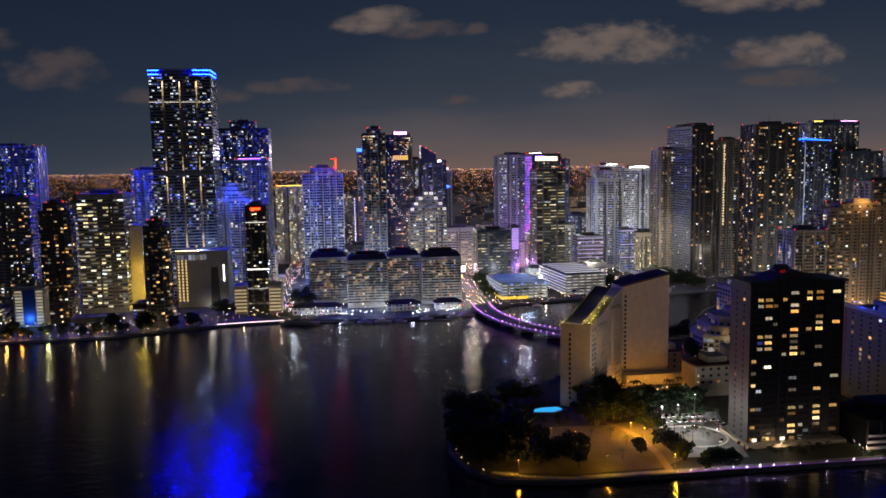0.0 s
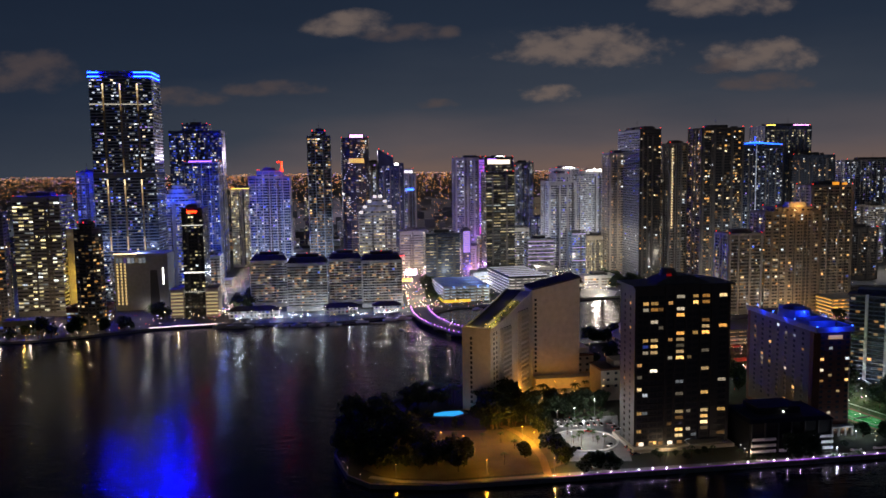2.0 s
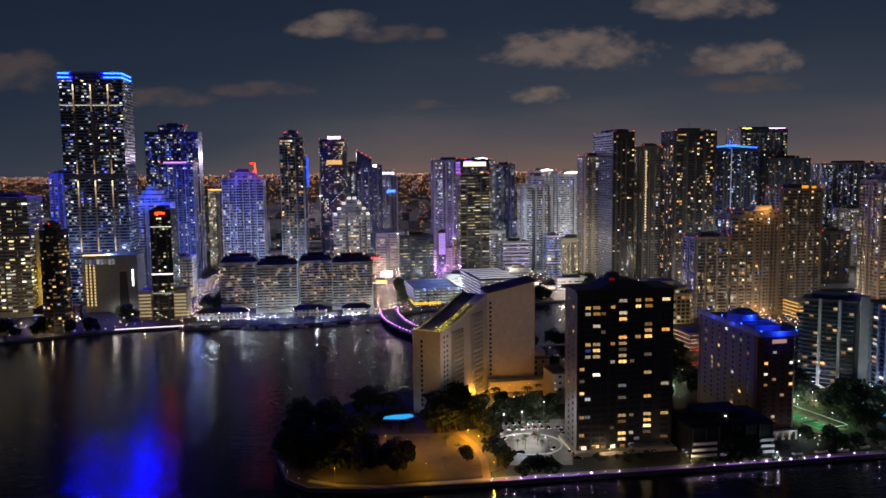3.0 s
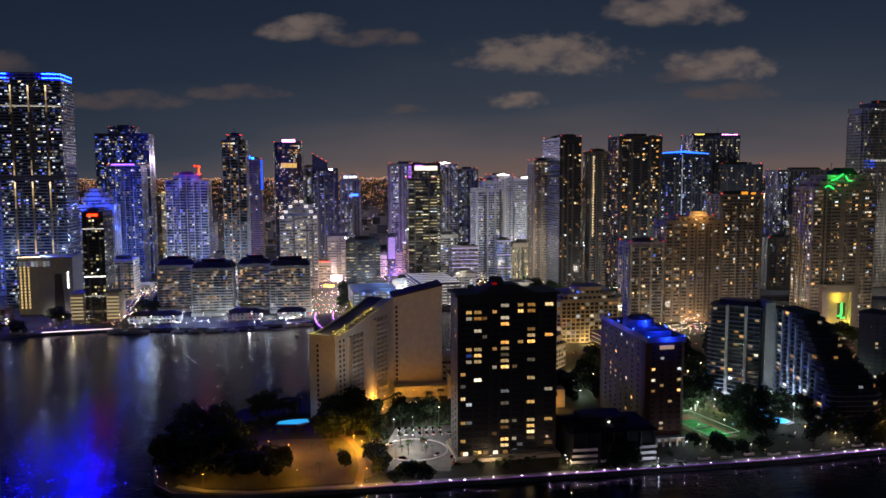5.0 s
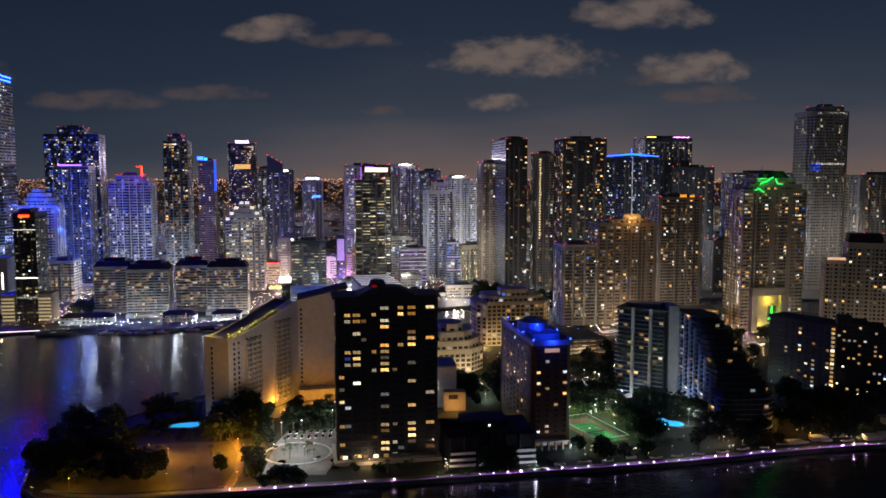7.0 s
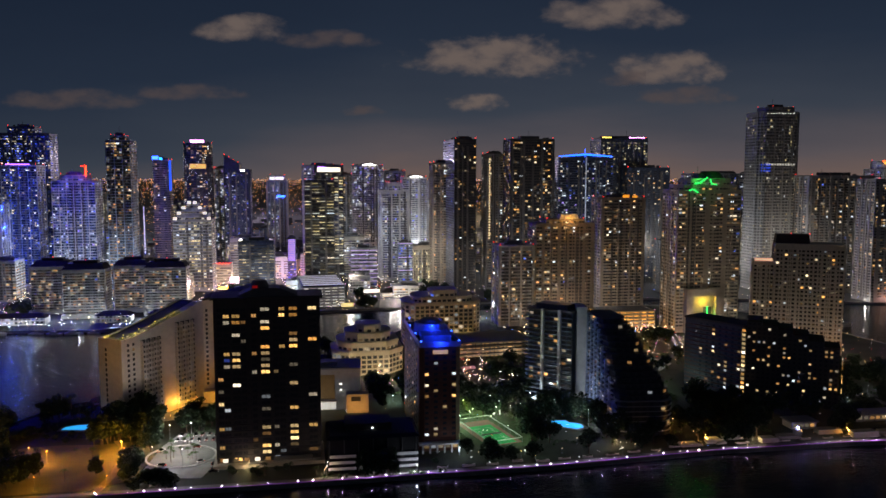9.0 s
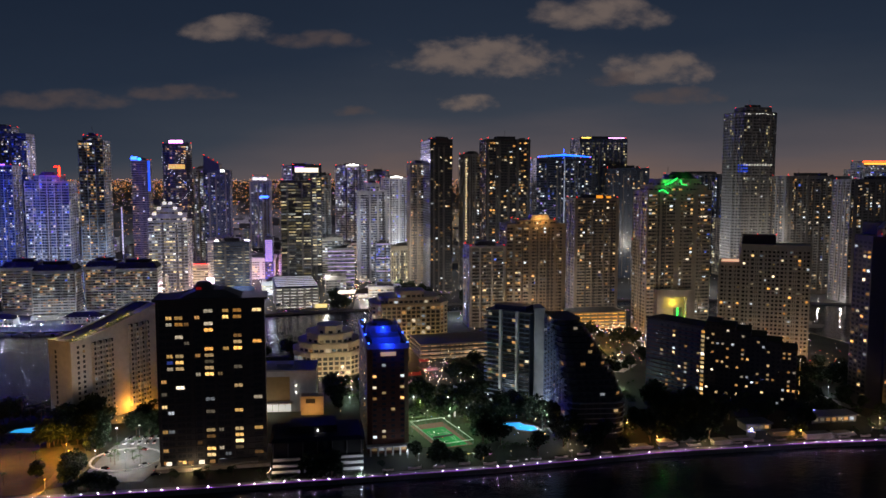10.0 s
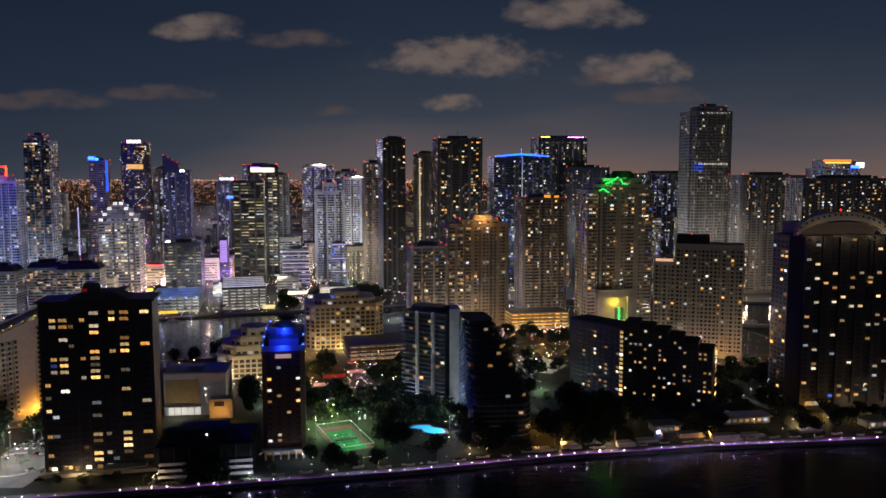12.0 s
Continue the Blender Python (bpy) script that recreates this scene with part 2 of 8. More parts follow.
# ---- mesh helpers ----
class Shape:
    """Collects the faces of one mesh."""

    def __init__(self):
        self.v, self.f = [], []

    def add(self, verts, faces, m=None):
        k = len(self.v)
        self.v += [tuple(m @ Vector(p)) for p in verts] if m else [tuple(p) for p in verts]
        self.f += [tuple(i + k for i in q) for q in faces]
        return self

    def box(self, x0, x1, y0, y1, z0, z1, m=None):
        return self.add([(x0, y0, z0), (x1, y0, z0), (x1, y1, z0), (x0, y1, z0), (x0, y0, z1), (x1, y0, z1), (x1, y1, z1), (x0, y1, z1)],
                        [(0, 3, 2, 1), (4, 5, 6, 7), (0, 1, 5, 4), (1, 2, 6, 5), (2, 3, 7, 6), (3, 0, 4, 7)], m)

    def prism(self, ring, z0, z1, top=None, m=None):
        k, top = len(ring), top or ring
        return self.add([(x, y, z0) for x, y in ring] + [(x, y, z1) for x, y in top],
                        [tuple(range(k - 1, -1, -1)), tuple(range(k, 2 * k))] + [(i, (i + 1) % k, k + (i + 1) % k, k + i) for i in range(k)], m)

    def tube(self, x, y, r, z0, z1, n=8, r1=None, m=None):
        r1 = r if r1 is None else r1
        ring = [(x + r * math.cos(a * math.tau / n), y + r * math.sin(a * math.tau / n)) for a in range(n)]
        top = [(x + r1 * math.cos(a * math.tau / n), y + r1 * math.sin(a * math.tau / n)) for a in range(n)]
        return self.prism(ring, z0, z1, top, m)

    def quad(self, a, b, c, d):
        return self.add([a, b, c, d], [(0, 1, 2, 3)])

    def ball(self, x, y, z, r, n=6):
        rows = 4
        vs = [(x, y, z - r)]
        for i in range(1, rows):
            a = math.pi * i / rows - math.pi / 2
            vs += [(x + r * math.cos(a) * math.cos(j * math.tau / n), y + r * math.cos(a) * math.sin(j * math.tau / n), z + r * math.sin(a)) for j in range(n)]
        vs.append((x, y, z + r))
        fs = [(0, 1 + (j + 1) % n, 1 + j) for j in range(n)]
        for i in range(rows - 2):
            fs += [(1 + i * n + j, 1 + i * n + (j + 1) % n, 1 + (i + 1) * n + (j + 1) % n, 1 + (i + 1) * n + j) for j in range(n)]
        e = len(vs) - 1
        fs += [(e, 1 + (rows - 2) * n + j, 1 + (rows - 2) * n + (j + 1) % n) for j in range(n)]
        return self.add(vs, fs)

    def mesh(self, name, mat):
        me = bpy.data.meshes.new(name)
        me.from_pydata(self.v, [], self.f)
        me.materials.append(mat)
        me.update()
        return me


def part(name, shape, mat, parent, label="", kind=""):
    ob = new(name, shape.mesh(name, mat))
    ob.parent = parent
    return tagged(ob, label, kind=kind)


def thing(name, label, category, x=0, y=0, z=0, rz=0, group=""):
    ob = new(name)
    ob.matrix_basis = pose(x, y, z, 0, 0, rz)
    return tagged(ob, label, category, group)


def single(name, shape, mat, label, category="", group="", kind=""):
    return tagged(new(name, shape.mesh(name, mat)), label, category, group, kind)


def rect(w, d, cut=0.0):
    """A footprint with its front at y = 0, its corners cut where asked."""
    if not cut:
        return [(-w / 2, 0), (w / 2, 0), (w / 2, d), (-w / 2, d)]
    c = cut
    return [(-w / 2 + c, 0), (w / 2 - c, 0), (w / 2, c), (w / 2, d - c), (w / 2 - c, d), (-w / 2 + c, d), (-w / 2, d - c), (-w / 2, c)]


def oval(w, d, n=16):
    return [(w / 2 * math.cos(a * math.tau / n - math.pi / 2), d / 2 + d / 2 * math.sin(a * math.tau / n - math.pi / 2)) for a in range(n)]


def grown(ring, out):
    cx, cy = sum(p[0] for p in ring) / len(ring), sum(p[1] for p in ring) / len(ring)
    sx, sy = max(abs(p[0] - cx) for p in ring), max(abs(p[1] - cy) for p in ring)
    fx, fy = max(0.35, 1 + out / sx), max(0.35, 1 + out / sy)
    return [(cx + (x - cx) * fx, cy + (y - cy) * fy) for x, y in ring]


ZONES = [[(4, 0.86, 0.46), (1, 0.4, 0.36)], [(2, 0.86, 0.44), (1, 0.0, 0.0)], [(6, 0.88, 0.48), (2, 0.5, 0.38)], [(1, 0.72, 0.44)], [(3, 0.84, 0.44), (1, 0.0, 0.0), (1, 0.5, 0.38)], [(5, 0.86, 0.46), (1, 0.0, 0.0)]]


def panes_on(shape, ring, z0, z1, floor, bay, fill=0.7, tall=0.6, proud=0.08, skip=(), base=0.0, zones=None):
    """Rows of window panes on the walls over a footprint; zones: runs of bays with their own share of glass."""
    rows = max(1, int((z1 - z0 - base) / floor))
    runs = [(f, t) for k, f, t in (zones or [(1, fill, tall)]) for _ in range(k)]
    for e, (a, b) in enumerate(zip(ring, ring[1:] + ring[:1])):
        if e in skip:
            continue
        ex, ey = b[0] - a[0], b[1] - a[1]
        ln = math.hypot(ex, ey)
        cols = int((ln - 0.6) / bay)
        if cols < 1:
            continue
        ux, uy = ex / ln, ey / ln
        nx, ny = uy * proud, -ux * proud
        step = (ln - 0.6) / cols
        for j in range(cols):
            fl_, tl_ = runs[j % len(runs)]
            if fl_ <= 0:
                continue
            half = step * fl_ / 2
            s = 0.3 + (j + 0.5) * step
            x0, y0, x1, y1 = a[0] + ux * (s - half) + nx, a[1] + uy * (s - half) + ny, a[0] + ux * (s + half) + nx, a[1] + uy * (s + half) + ny
            for i in range(rows):
                p = z0 + base + i * floor + floor * (1 - tl_) * 0.55
                q = p + floor * tl_
                shape.quad((x0, y0, p), (x1, y1, p), (x1, y1, q), (x0, y0, q))


def beacons(parent, ring, z, mat=None):
    for x, y in ring[:: max(1, len(ring) // 4)]:
        part("beacon", Shape().ball(x * 0.94, y * 0.97 + 0.6, z + 0.9, 0.6), mat or G_RED, parent, "red aviation warning light")


def tower(label, x, y, rz, tiers, body, glass, slab=None, floor=3.4, bay=2.7, fill=0.78, tall=0.5, out=0.4, thick=0.45, piers=None, pier_mat=None, penthouse=True, red=True, base=5.0, z=1.6, skip=(), zones=None, strips=True, name="tower", category="tower building", group=""):
    """A high building of one or more tiers, each (footprint, bottom, top)."""
    if len(label.split()) < 4:
        label += " with scattered lit windows"
    ob = thing(name, label, category, x, y, z, rz, group)
    glaz, slabs, pier, recess, roofs = Shape(), Shape(), Shape(), Shape(), Shape()
    mix = random.Random(int(x * 13 + y * 5))
    zones = zones or ZONES[random.Random(int(x * 7 + y * 3)).randrange(len(ZONES))]
    walls = False
    if piers is None:
        style = mix.choice(("slab", "slab", "grid", "wall", "wall"))
        piers, walls = 9.0 if style == "grid" else 0, style == "wall"
        if style == "slab":
            out, thick = max(out, 0.9), max(thick, 0.6)
    for ring, z0, z1 in tiers:
        part("body", Shape().prism(ring, z0, z1), body, ob)
        panes_on(glaz, ring, z0, z1 - 1.0, floor, bay, fill, tall, skip=skip, base=base if z0 == 0 else 0.5, zones=zones)
        for k, (a, b) in enumerate(zip(ring, ring[1:] + ring[:1])):
            ln = math.hypot(b[0] - a[0], b[1] - a[1])
            if not strips or ln < 16 or k in skip or z1 - z0 < 40:
                continue
            ux, uy = (b[0] - a[0]) / ln, (b[1] - a[1]) / ln
            # dark upright strips on the wall face, shade of recesses put in as colour
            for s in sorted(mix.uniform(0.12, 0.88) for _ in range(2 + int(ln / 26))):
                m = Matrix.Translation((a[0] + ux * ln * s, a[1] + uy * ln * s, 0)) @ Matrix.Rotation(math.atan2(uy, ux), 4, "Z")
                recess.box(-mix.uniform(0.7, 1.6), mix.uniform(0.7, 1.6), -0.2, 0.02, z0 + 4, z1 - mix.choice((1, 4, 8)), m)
        if slab:
            big = grown(ring, out)
            b0 = base if z0 == 0 else 0.5
            for i in range(int((z1 - z0 - b0) / floor) + 1):
                slabs.prism(big, z0 + b0 + i * floor - thick / 2, z0 + b0 + i * floor + thick / 2)
        for k, (a, b) in enumerate(zip(ring, ring[1:] + ring[:1])):
            ln = math.hypot(b[0] - a[0], b[1] - a[1])
            if not walls or ln < 14 or k in skip:
                continue
            ux, uy = (b[0] - a[0]) / ln, (b[1] - a[1]) / ln
            for f in (0.03, mix.uniform(0.28, 0.42), mix.uniform(0.58, 0.74), 0.97):
                m = Matrix.Translation((a[0] + ux * ln * f, a[1] + uy * ln * f, 0)) @ Matrix.Rotation(math.atan2(uy, ux), 4, "Z")
                half = min(ln * 0.03, mix.uniform(0.7, 1.7))
                pier.box(-half, half, -0.75, 0.1, z0, z1 + 0.4, m)
        if piers:
            for a, b in zip(ring, ring[1:] + ring[:1]):
                ln = math.hypot(b[0] - a[0], b[1] - a[1])
                k = max(1, round(ln / piers))
                for i in range(k + (0 if len(ring) > 8 else 1)):
                    px, py = a[0] + (b[0] - a[0]) * i / k, a[1] + (b[1] - a[1]) * i / k
                    pier.box(px - 0.45, px + 0.45, py - 0.45, py + 0.45, z0, z1 + 0.3)
        part("parapet", Shape().prism(grown(ring, 0.25), z1, z1 + 1.3), slab or body, ob)
    part("glazing", glaz, glass, ob, kind="stuff")
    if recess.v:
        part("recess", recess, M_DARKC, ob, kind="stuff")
    if slabs.v:
        part("floor_banding", slabs, slab, ob, kind="stuff")
    if pier.v:
        part("pier_frame", pier, pier_mat or slab or body, ob, kind="stuff")
    ring, z0, z1 = tiers[-1]
    if penthouse:
        small = grown(ring, -0.28 * (max(p[0] for p in ring) - min(p[0] for p in ring)))
        room = Shape().prism(small, z1 + 1.3, z1 + 5.0)
        xs, ys = [p[0] for p in ring], [p[1] for p in ring]
        for k in range(4):
            px, py, q = mix.uniform(min(xs) * 0.8, max(xs) * 0.8), mix.uniform(min(ys) + 3, max(ys) * 0.5), mix.uniform(1.0, 2.6)
            room.box(px - q, px + q, py - 1.2, py + 1.2, z1 + 1.3, z1 + 1.3 + mix.uniform(1.2, 3.0))
        room.tube(mix.uniform(min(xs) * 0.5, max(xs) * 0.5), (min(ys) + max(ys)) / 2, 0.18, z1 + 5.0, z1 + 5 + mix.uniform(3, 9), 5)
        part("plant_room", room, M_DARKC, ob)
    if red:
        beacons(ob, ring, z1 + 1.5)
    return ob

# ---- large structure: water, land, bridge ----
def water_material():
    mat = bpy.data.materials.new("dark_bay_water")
    n, l, b = nodes_of(mat)
    b.inputs["Base Color"].default_value = (0.004, 0.010, 0.018, 1)
    b.inputs["Roughness"].default_value, b.inputs["IOR"].default_value = 0.10, 1.33
    b.inputs["Specular IOR Level"].default_value = 0.3
    tc, mp = n.new("ShaderNodeTexCoord"), n.new("ShaderNodeMapping")
    mp.inputs["Scale"].default_value = (1.0, 2.2, 1.0)
    mp.inputs["Rotation"].default_value = (0, 0, radians(12))
    l.new(tc.outputs["Object"], mp.inputs[0])
    a, c = n.new("ShaderNodeTexNoise"), n.new("ShaderNodeTexNoise")
    a.inputs["Scale"].default_value, a.inputs["Detail"].default_value = 0.42, 3.0
    c.inputs["Scale"].default_value, c.inputs["Detail"].default_value = 0.10, 2.0
    for t in (a, c):
        l.new(mp.outputs[0], t.inputs["Vector"])
    h = math_node(n, l, "MULTIPLY_ADD", c.outputs["Fac"], 1.2)
    l.new(a.outputs["Fac"], h.node.inputs[2])
    bp = n.new("ShaderNodeBump")
    bp.inputs["Strength"].default_value, bp.inputs["Distance"].default_value = 1.0, 0.145
    l.new(h, bp.inputs["Height"])
    l.new(bp.outputs[0], b.inputs["Normal"])
    return mat


M_WATER = water_material()
M_GROUND = plain("city_ground", (0.07, 0.07, 0.072), 0.9, scale=0.02, grain=0.6, vary=0.5)
M_EARTH = plain("dark_garden_ground", (0.055, 0.06, 0.038), 0.95, scale=0.05, grain=1.5, vary=0.5)
M_GRASS = plain("grass", (0.055, 0.075, 0.03), 0.95, scale=0.08, grain=2.0, vary=0.45, bump=0.5)
M_ASPHALT = plain("asphalt", (0.055, 0.055, 0.057), 0.85, scale=0.1, grain=5.0)
M_PAVE = plain("pale_paving", (0.32, 0.30, 0.27), 0.8, scale=0.2, grain=3.0)
M_SEAWALL = plain("seawall_concrete", (0.20, 0.19, 0.18), 0.85)

single("water", Shape().box(-3200, 4200, -700, 1100, -2.0, 0.0), M_WATER, "dark night bay water with city light streaks", "water", kind="structure")

MAIN_SHORE = [(-3200, 660), (-900, 690), (-367, 709), (-272, 722), (-187, 764), (-116, 781), (-15, 779), (72, 806), (113, 849), (233, 880), (330, 905), (440, 938), (560, 945), (700, 930), (800, 900), (1000, 860), (2000, 820), (4200, 800)]


def rise(y):
    """The height of the far plain, which climbs gently inland to the horizon."""
    return 1.6 if y < 1800 else 1.6 + 152.0 * (1 - y / (1800 * math.exp((y - 1800) / 1308.0)))


land = Shape().prism(MAIN_SHORE + [(4200, 1800), (-3200, 1800)], -2.0, 1.6)
for k in range(24):
    y0, y1 = 1800 + k * 131, 1800 + (k + 1) * 131
    land.quad((-3200 - k * 60, y0, rise(y0)), (4200 + k * 60, y0, rise(y0)), (4260 + k * 60, y1, rise(y1)), (-3260 - k * 60, y1, rise(y1)))
single("ground", land, M_GROUND, "flat dark city ground reaching the horizon", "ground", kind="structure")
ISLE = [(26, 440), (24, 412), (33, 383), (45, 371), (78, 367), (134, 372), (244, 383), (359, 396), (450, 412), (532, 420), (640, 424), (720, 428), (760, 470), (740, 560), (716, 690), (690, 820), (600, 890), (450, 893), (370, 865), (300, 790), (262, 720), (240, 665), (170, 652), (132, 600), (100, 540), (55, 508), (30, 470)]
single("island_ground", Shape().prism(ISLE, -2.0, 1.6), M_EARTH, "dark flat island ground with gardens", "ground", kind="structure")
# quay walls along both shores
for ring, nm in ((ISLE + ISLE[:1], "island"), (MAIN_SHORE, "mainland")):
    wall = Shape()
    for a, b in zip(ring, ring[1:]):
        d = Vector((b[0] - a[0], b[1] - a[1], 0))
        m = Matrix.Translation((a[0], a[1], 0)) @ Matrix.Rotation(math.atan2(d.y, d.x), 4, "Z")
        wall.box(0, d.length, -0.5, 0.5, -1.5, 2.3, m)
    single("seawall", wall, M_SEAWALL, "low concrete seawall along the %s shore" % nm, "seawall", kind="structure")


def strip(points, width, z0, z1):
    """A ribbon of one piece along a line."""
    s = Shape()
    pts = [Vector((x, y, 0)) for x, y in points]
    vs = []
    for i, p in enumerate(pts):
        d = (pts[min(i + 1, len(pts) - 1)] - pts[max(i - 1, 0)]).normalized()
        q = Vector((-d.y, d.x, 0)) * width / 2
        vs += [(p.x + q.x, p.y + q.y, z0), (p.x - q.x, p.y - q.y, z0), (p.x - q.x, p.y - q.y, z1), (p.x + q.x, p.y + q.y, z1)]
    fs = [(0, 1, 2, 3), tuple(len(vs) - k for k in (1, 2, 3, 4))]
    for i in range(len(pts) - 1):
        a, b = 4 * i, 4 * i + 4
        fs += [(a + k, b + k, b + (k + 1) % 4, a + (k + 1) % 4) for k in range(4)]
    return s.add(vs, fs)


# roads that the lamps light up
ROADS = [
    ([(75, 820), (72, 900), (70, 1000), (64, 1200), (60, 1500), (55, 1800)], 20),
    ([(-520, 745), (-300, 752), (-190, 800), (-130, 812), (0, 815), (75, 828), (110, 858), (160, 870), (240, 888)], 13),
    ([(-600, 1010), (-200, 1050), (130, 1080), (350, 1095), (700, 1080)], 18),
    ([(-125, 815), (-150, 900), (-165, 1060), (-175, 1300)], 12),
    ([(250, 910), (255, 1000), (262, 1300), (270, 1700)], 16),
    ([(150, 655), (200, 620), (260, 560), (330, 545), (430, 590), (520, 640), (570, 605), (618, 588), (690, 545)], 11),
    ([(330, 545), (345, 640), (400, 720), (480, 800), (560, 850)], 10),
    ([(520, 640), (536, 690), (526, 742), (470, 738), (412, 728)], 10),
]
for pts, wd in ROADS:
    single("road", strip(pts, wd, 1.5, 1.66), M_ASPHALT, "asphalt city street under warm street lamps", "road", kind="structure")

BRIDGE = [(74, 830), (76, 800), (82, 768), (92, 739), (107, 710), (127, 684), (152, 655)]
bridge = thing("bridge", "low curved concrete road bridge with lit parapets", "bridge")
part("deck", strip(BRIDGE, 19, 4.2, 5.4), M_PAVE, bridge)
part("roadway", strip(BRIDGE, 14, 5.4, 5.46), M_ASPHALT, bridge)
for side in (-1, 1):
    line = []
    for i, (x, y) in enumerate(BRIDGE):
        a, b = BRIDGE[max(0, i - 1)], BRIDGE[min(len(BRIDGE) - 1, i + 1)]
        d = Vector((b[0] - a[0], b[1] - a[1])).normalized()
        line.append((x - d.y * 9.2 * side, y + d.x * 9.2 * side))
    wall = part("parapet", strip(line, 0.5, 5.4, 6.5), M_PAVE, bridge)
    for i in range(len(line) - 1):
        for k in range(5):
            f = k / 5
            x, y = line[i][0] * (1 - f) + line[i + 1][0] * f, line[i][1] * (1 - f) + line[i + 1][1] * f
            part("parapet_light", Shape().ball(x, y, 6.9, 0.55), G_PINK if k % 2 else G_PURPLE, wall, "small pink or violet parapet light")
for i, (x, y) in enumerate(BRIDGE[1:-1]):
    part("pillar", Shape().box(x - 6, x + 6, y - 1, y + 1, -1.5, 4.2), M_GREY, bridge)

for x, y in ((74.1, 765.9), (99.5, 742.2), (100.1, 705.6), (133.3, 689.2)):
    lamp(x, y, 11, 1.6 * K, (1.0, 0.72, 0.6), 0.4)
    post = thing("bridge_lamp", "tall lamp post on the bridge edge", "street lamp", x, y, 5.4, 0, "bridge lamps")
    part("pole", Shape().tube(0, 0, 0.12, 0, 5.0, 6, 0.08), M_METAL, post)
    part("head", Shape().ball(0, 0, 5.2, 0.25), G_WARM, post)

# ---- towers on the mainland ----
R5 = 5.0
# left group
tower("blue-lit glass apartment tower", -528, 1040, R5, [(rect(96, 30), 0, 183)], M_NAVY, P_BLUE, M_BLUEW)
tower("grey apartment tower with dim windows", -420, 830, R5, [(rect(56, 26), 0, 124)], M_GREY, P_HOME, M_GREY)
tower("dark bayfront apartment tower with domed roof", -352, 794, R5, [(rect(30, 24, 5), 0, 112), (rect(20, 18, 5), 112, 119)], M_DARKC, P_AMBER, M_BLACK)
tower("grey office tower with bright office floors", -325, 845, R5, [(rect(47, 44), 0, 126)], M_GREY, pane("wide_office_glass", 0.30, "office", 2.2), M_GREY, floor=3.9, bay=5.0, zones=[(1, 0.97, 0.42)], piers=0)
tower("dark rounded bayfront tower", -243, 761, R5, [(oval(26, 26, 12), 0, 97), (oval(16, 16, 12), 97, 102)], M_DARKC, P_AMBER, M_BLACK)
tower("slim blue-lit tower", -335, 1012, R5, [(rect(30, 26), 0, 150)], M_BLUEW, P_BLUE, M_BLUEW)
tower("tall stepped glass tower with blue glow", -244, 1172, R5, [(rect(74, 36), 0, 208), (rect(36, 30), 208, 217)], M_NAVY, P_BLUE, M_NAVY)
tower("blue-lit balcony tower", -220, 1105, R5, [(rect(45, 34), 0, 162)], M_NAVY, P_BLUE, M_BLUEW, piers=11, pier_mat=M_BLUEW)
tower("yellow-lit slab tower", -191, 1244, R5, [(rect(42, 24), 0, 122)], M_STONE, P_GOLD, M_STONE, piers=7)
tower("pale blue-lit apartment tower with white piers", -109, 998, R5, [(rect(50, 34), 0, 142), (rect(30, 24), 142, 149)], M_BLUEW, P_COOL, M_WHITE, piers=8, pier_mat=M_WHITE)
tower("slim tower with blue-lit domed top", -226, 1012, R5, [(rect(44, 30), 0, 112), (oval(38, 26, 14), 112, 121), (oval(28, 20, 14), 121, 127), (oval(16, 14, 12), 127, 132)], M_WHITE, P_BLUE, M_WHITE, red=False, penthouse=False)
tower("slim dark tower with blue top", -72, 1246, R5, [(rect(24, 28), 0, 172)], M_DARKC, P_HOME, M_TAN)
tower("slender blue and amber balcony tower", -42, 960, R5, [(rect(27, 34), 0, 190), (rect(16, 18), 190, 195)], M_NAVY, P_HOMEHI, M_BLUEW, out=0.8)
t5 = tower("dark rounded tower with strings of lights and crown sign", -18, 1243, R5, [(oval(44, 40, 16), 0, 198)], M_BLACK, P_HOMELO, M_NAVY)
G_BEAD = glow("bead_light", (0.92, 0.95, 1.0), 1.6)
for a0, a1, z0, z1 in ((200, 335, 178, 128), (335, 230, 128, 92), (230, 320, 92, 56), (215, 300, 135, 182), (310, 215, 60, 110)):
    beads = Shape()
    for i in range(13):
        a = radians(a0 + (a1 - a0) * i / 12)
        beads.ball(22.8 * math.cos(a), 20 + 20.8 * math.sin(a), z0 + (z1 - z0) * i / 12, 0.42, 5)
    part("light_string", beads, G_BEAD, t5, "string of small white lights across the front")
for i in range(7):
    a = radians(248 + i * 9)
    part("lit_floor", Shape().box(-1.6, 1.6, -0.3, 0, 160, 167, Matrix.Translation((22.6 * math.cos(a), 20 + 20.6 * math.sin(a), 0)) @ Matrix.Rotation(a + math.pi / 2, 4, "Z")), glow("amber_hall_light", (1.0, 0.58, 0.14), 0.7), t5, "amber lit double-height floor")
sr = tower("blue glass tower with slanted roof", 36, 1280, R5, [(rect(40, 36), 0, 158)], M_NAVY, P_COOL, M_NAVY, penthouse=False, red=False)
part("slanted_roof", Shape().add([(-20, 0, 159.3), (4, 0, 159.3), (4, 36, 159.3), (-20, 36, 159.3), (-20, 0, 182), (4, 0, 168), (4, 36, 168), (-20, 36, 182)], [(0, 3, 2, 1), (4, 5, 6, 7), (0, 1, 5, 4), (1, 2, 6, 5), (2, 3, 7, 6), (3, 0, 4, 7)]), M_NAVY, sr, "dark sloped roof top")
for k in range(4):
    part("beacon", Shape().ball(-19 + k * 7, 0.5, 182.4 - k * 3.9, 0.8), G_RED, sr, "red roof edge light")
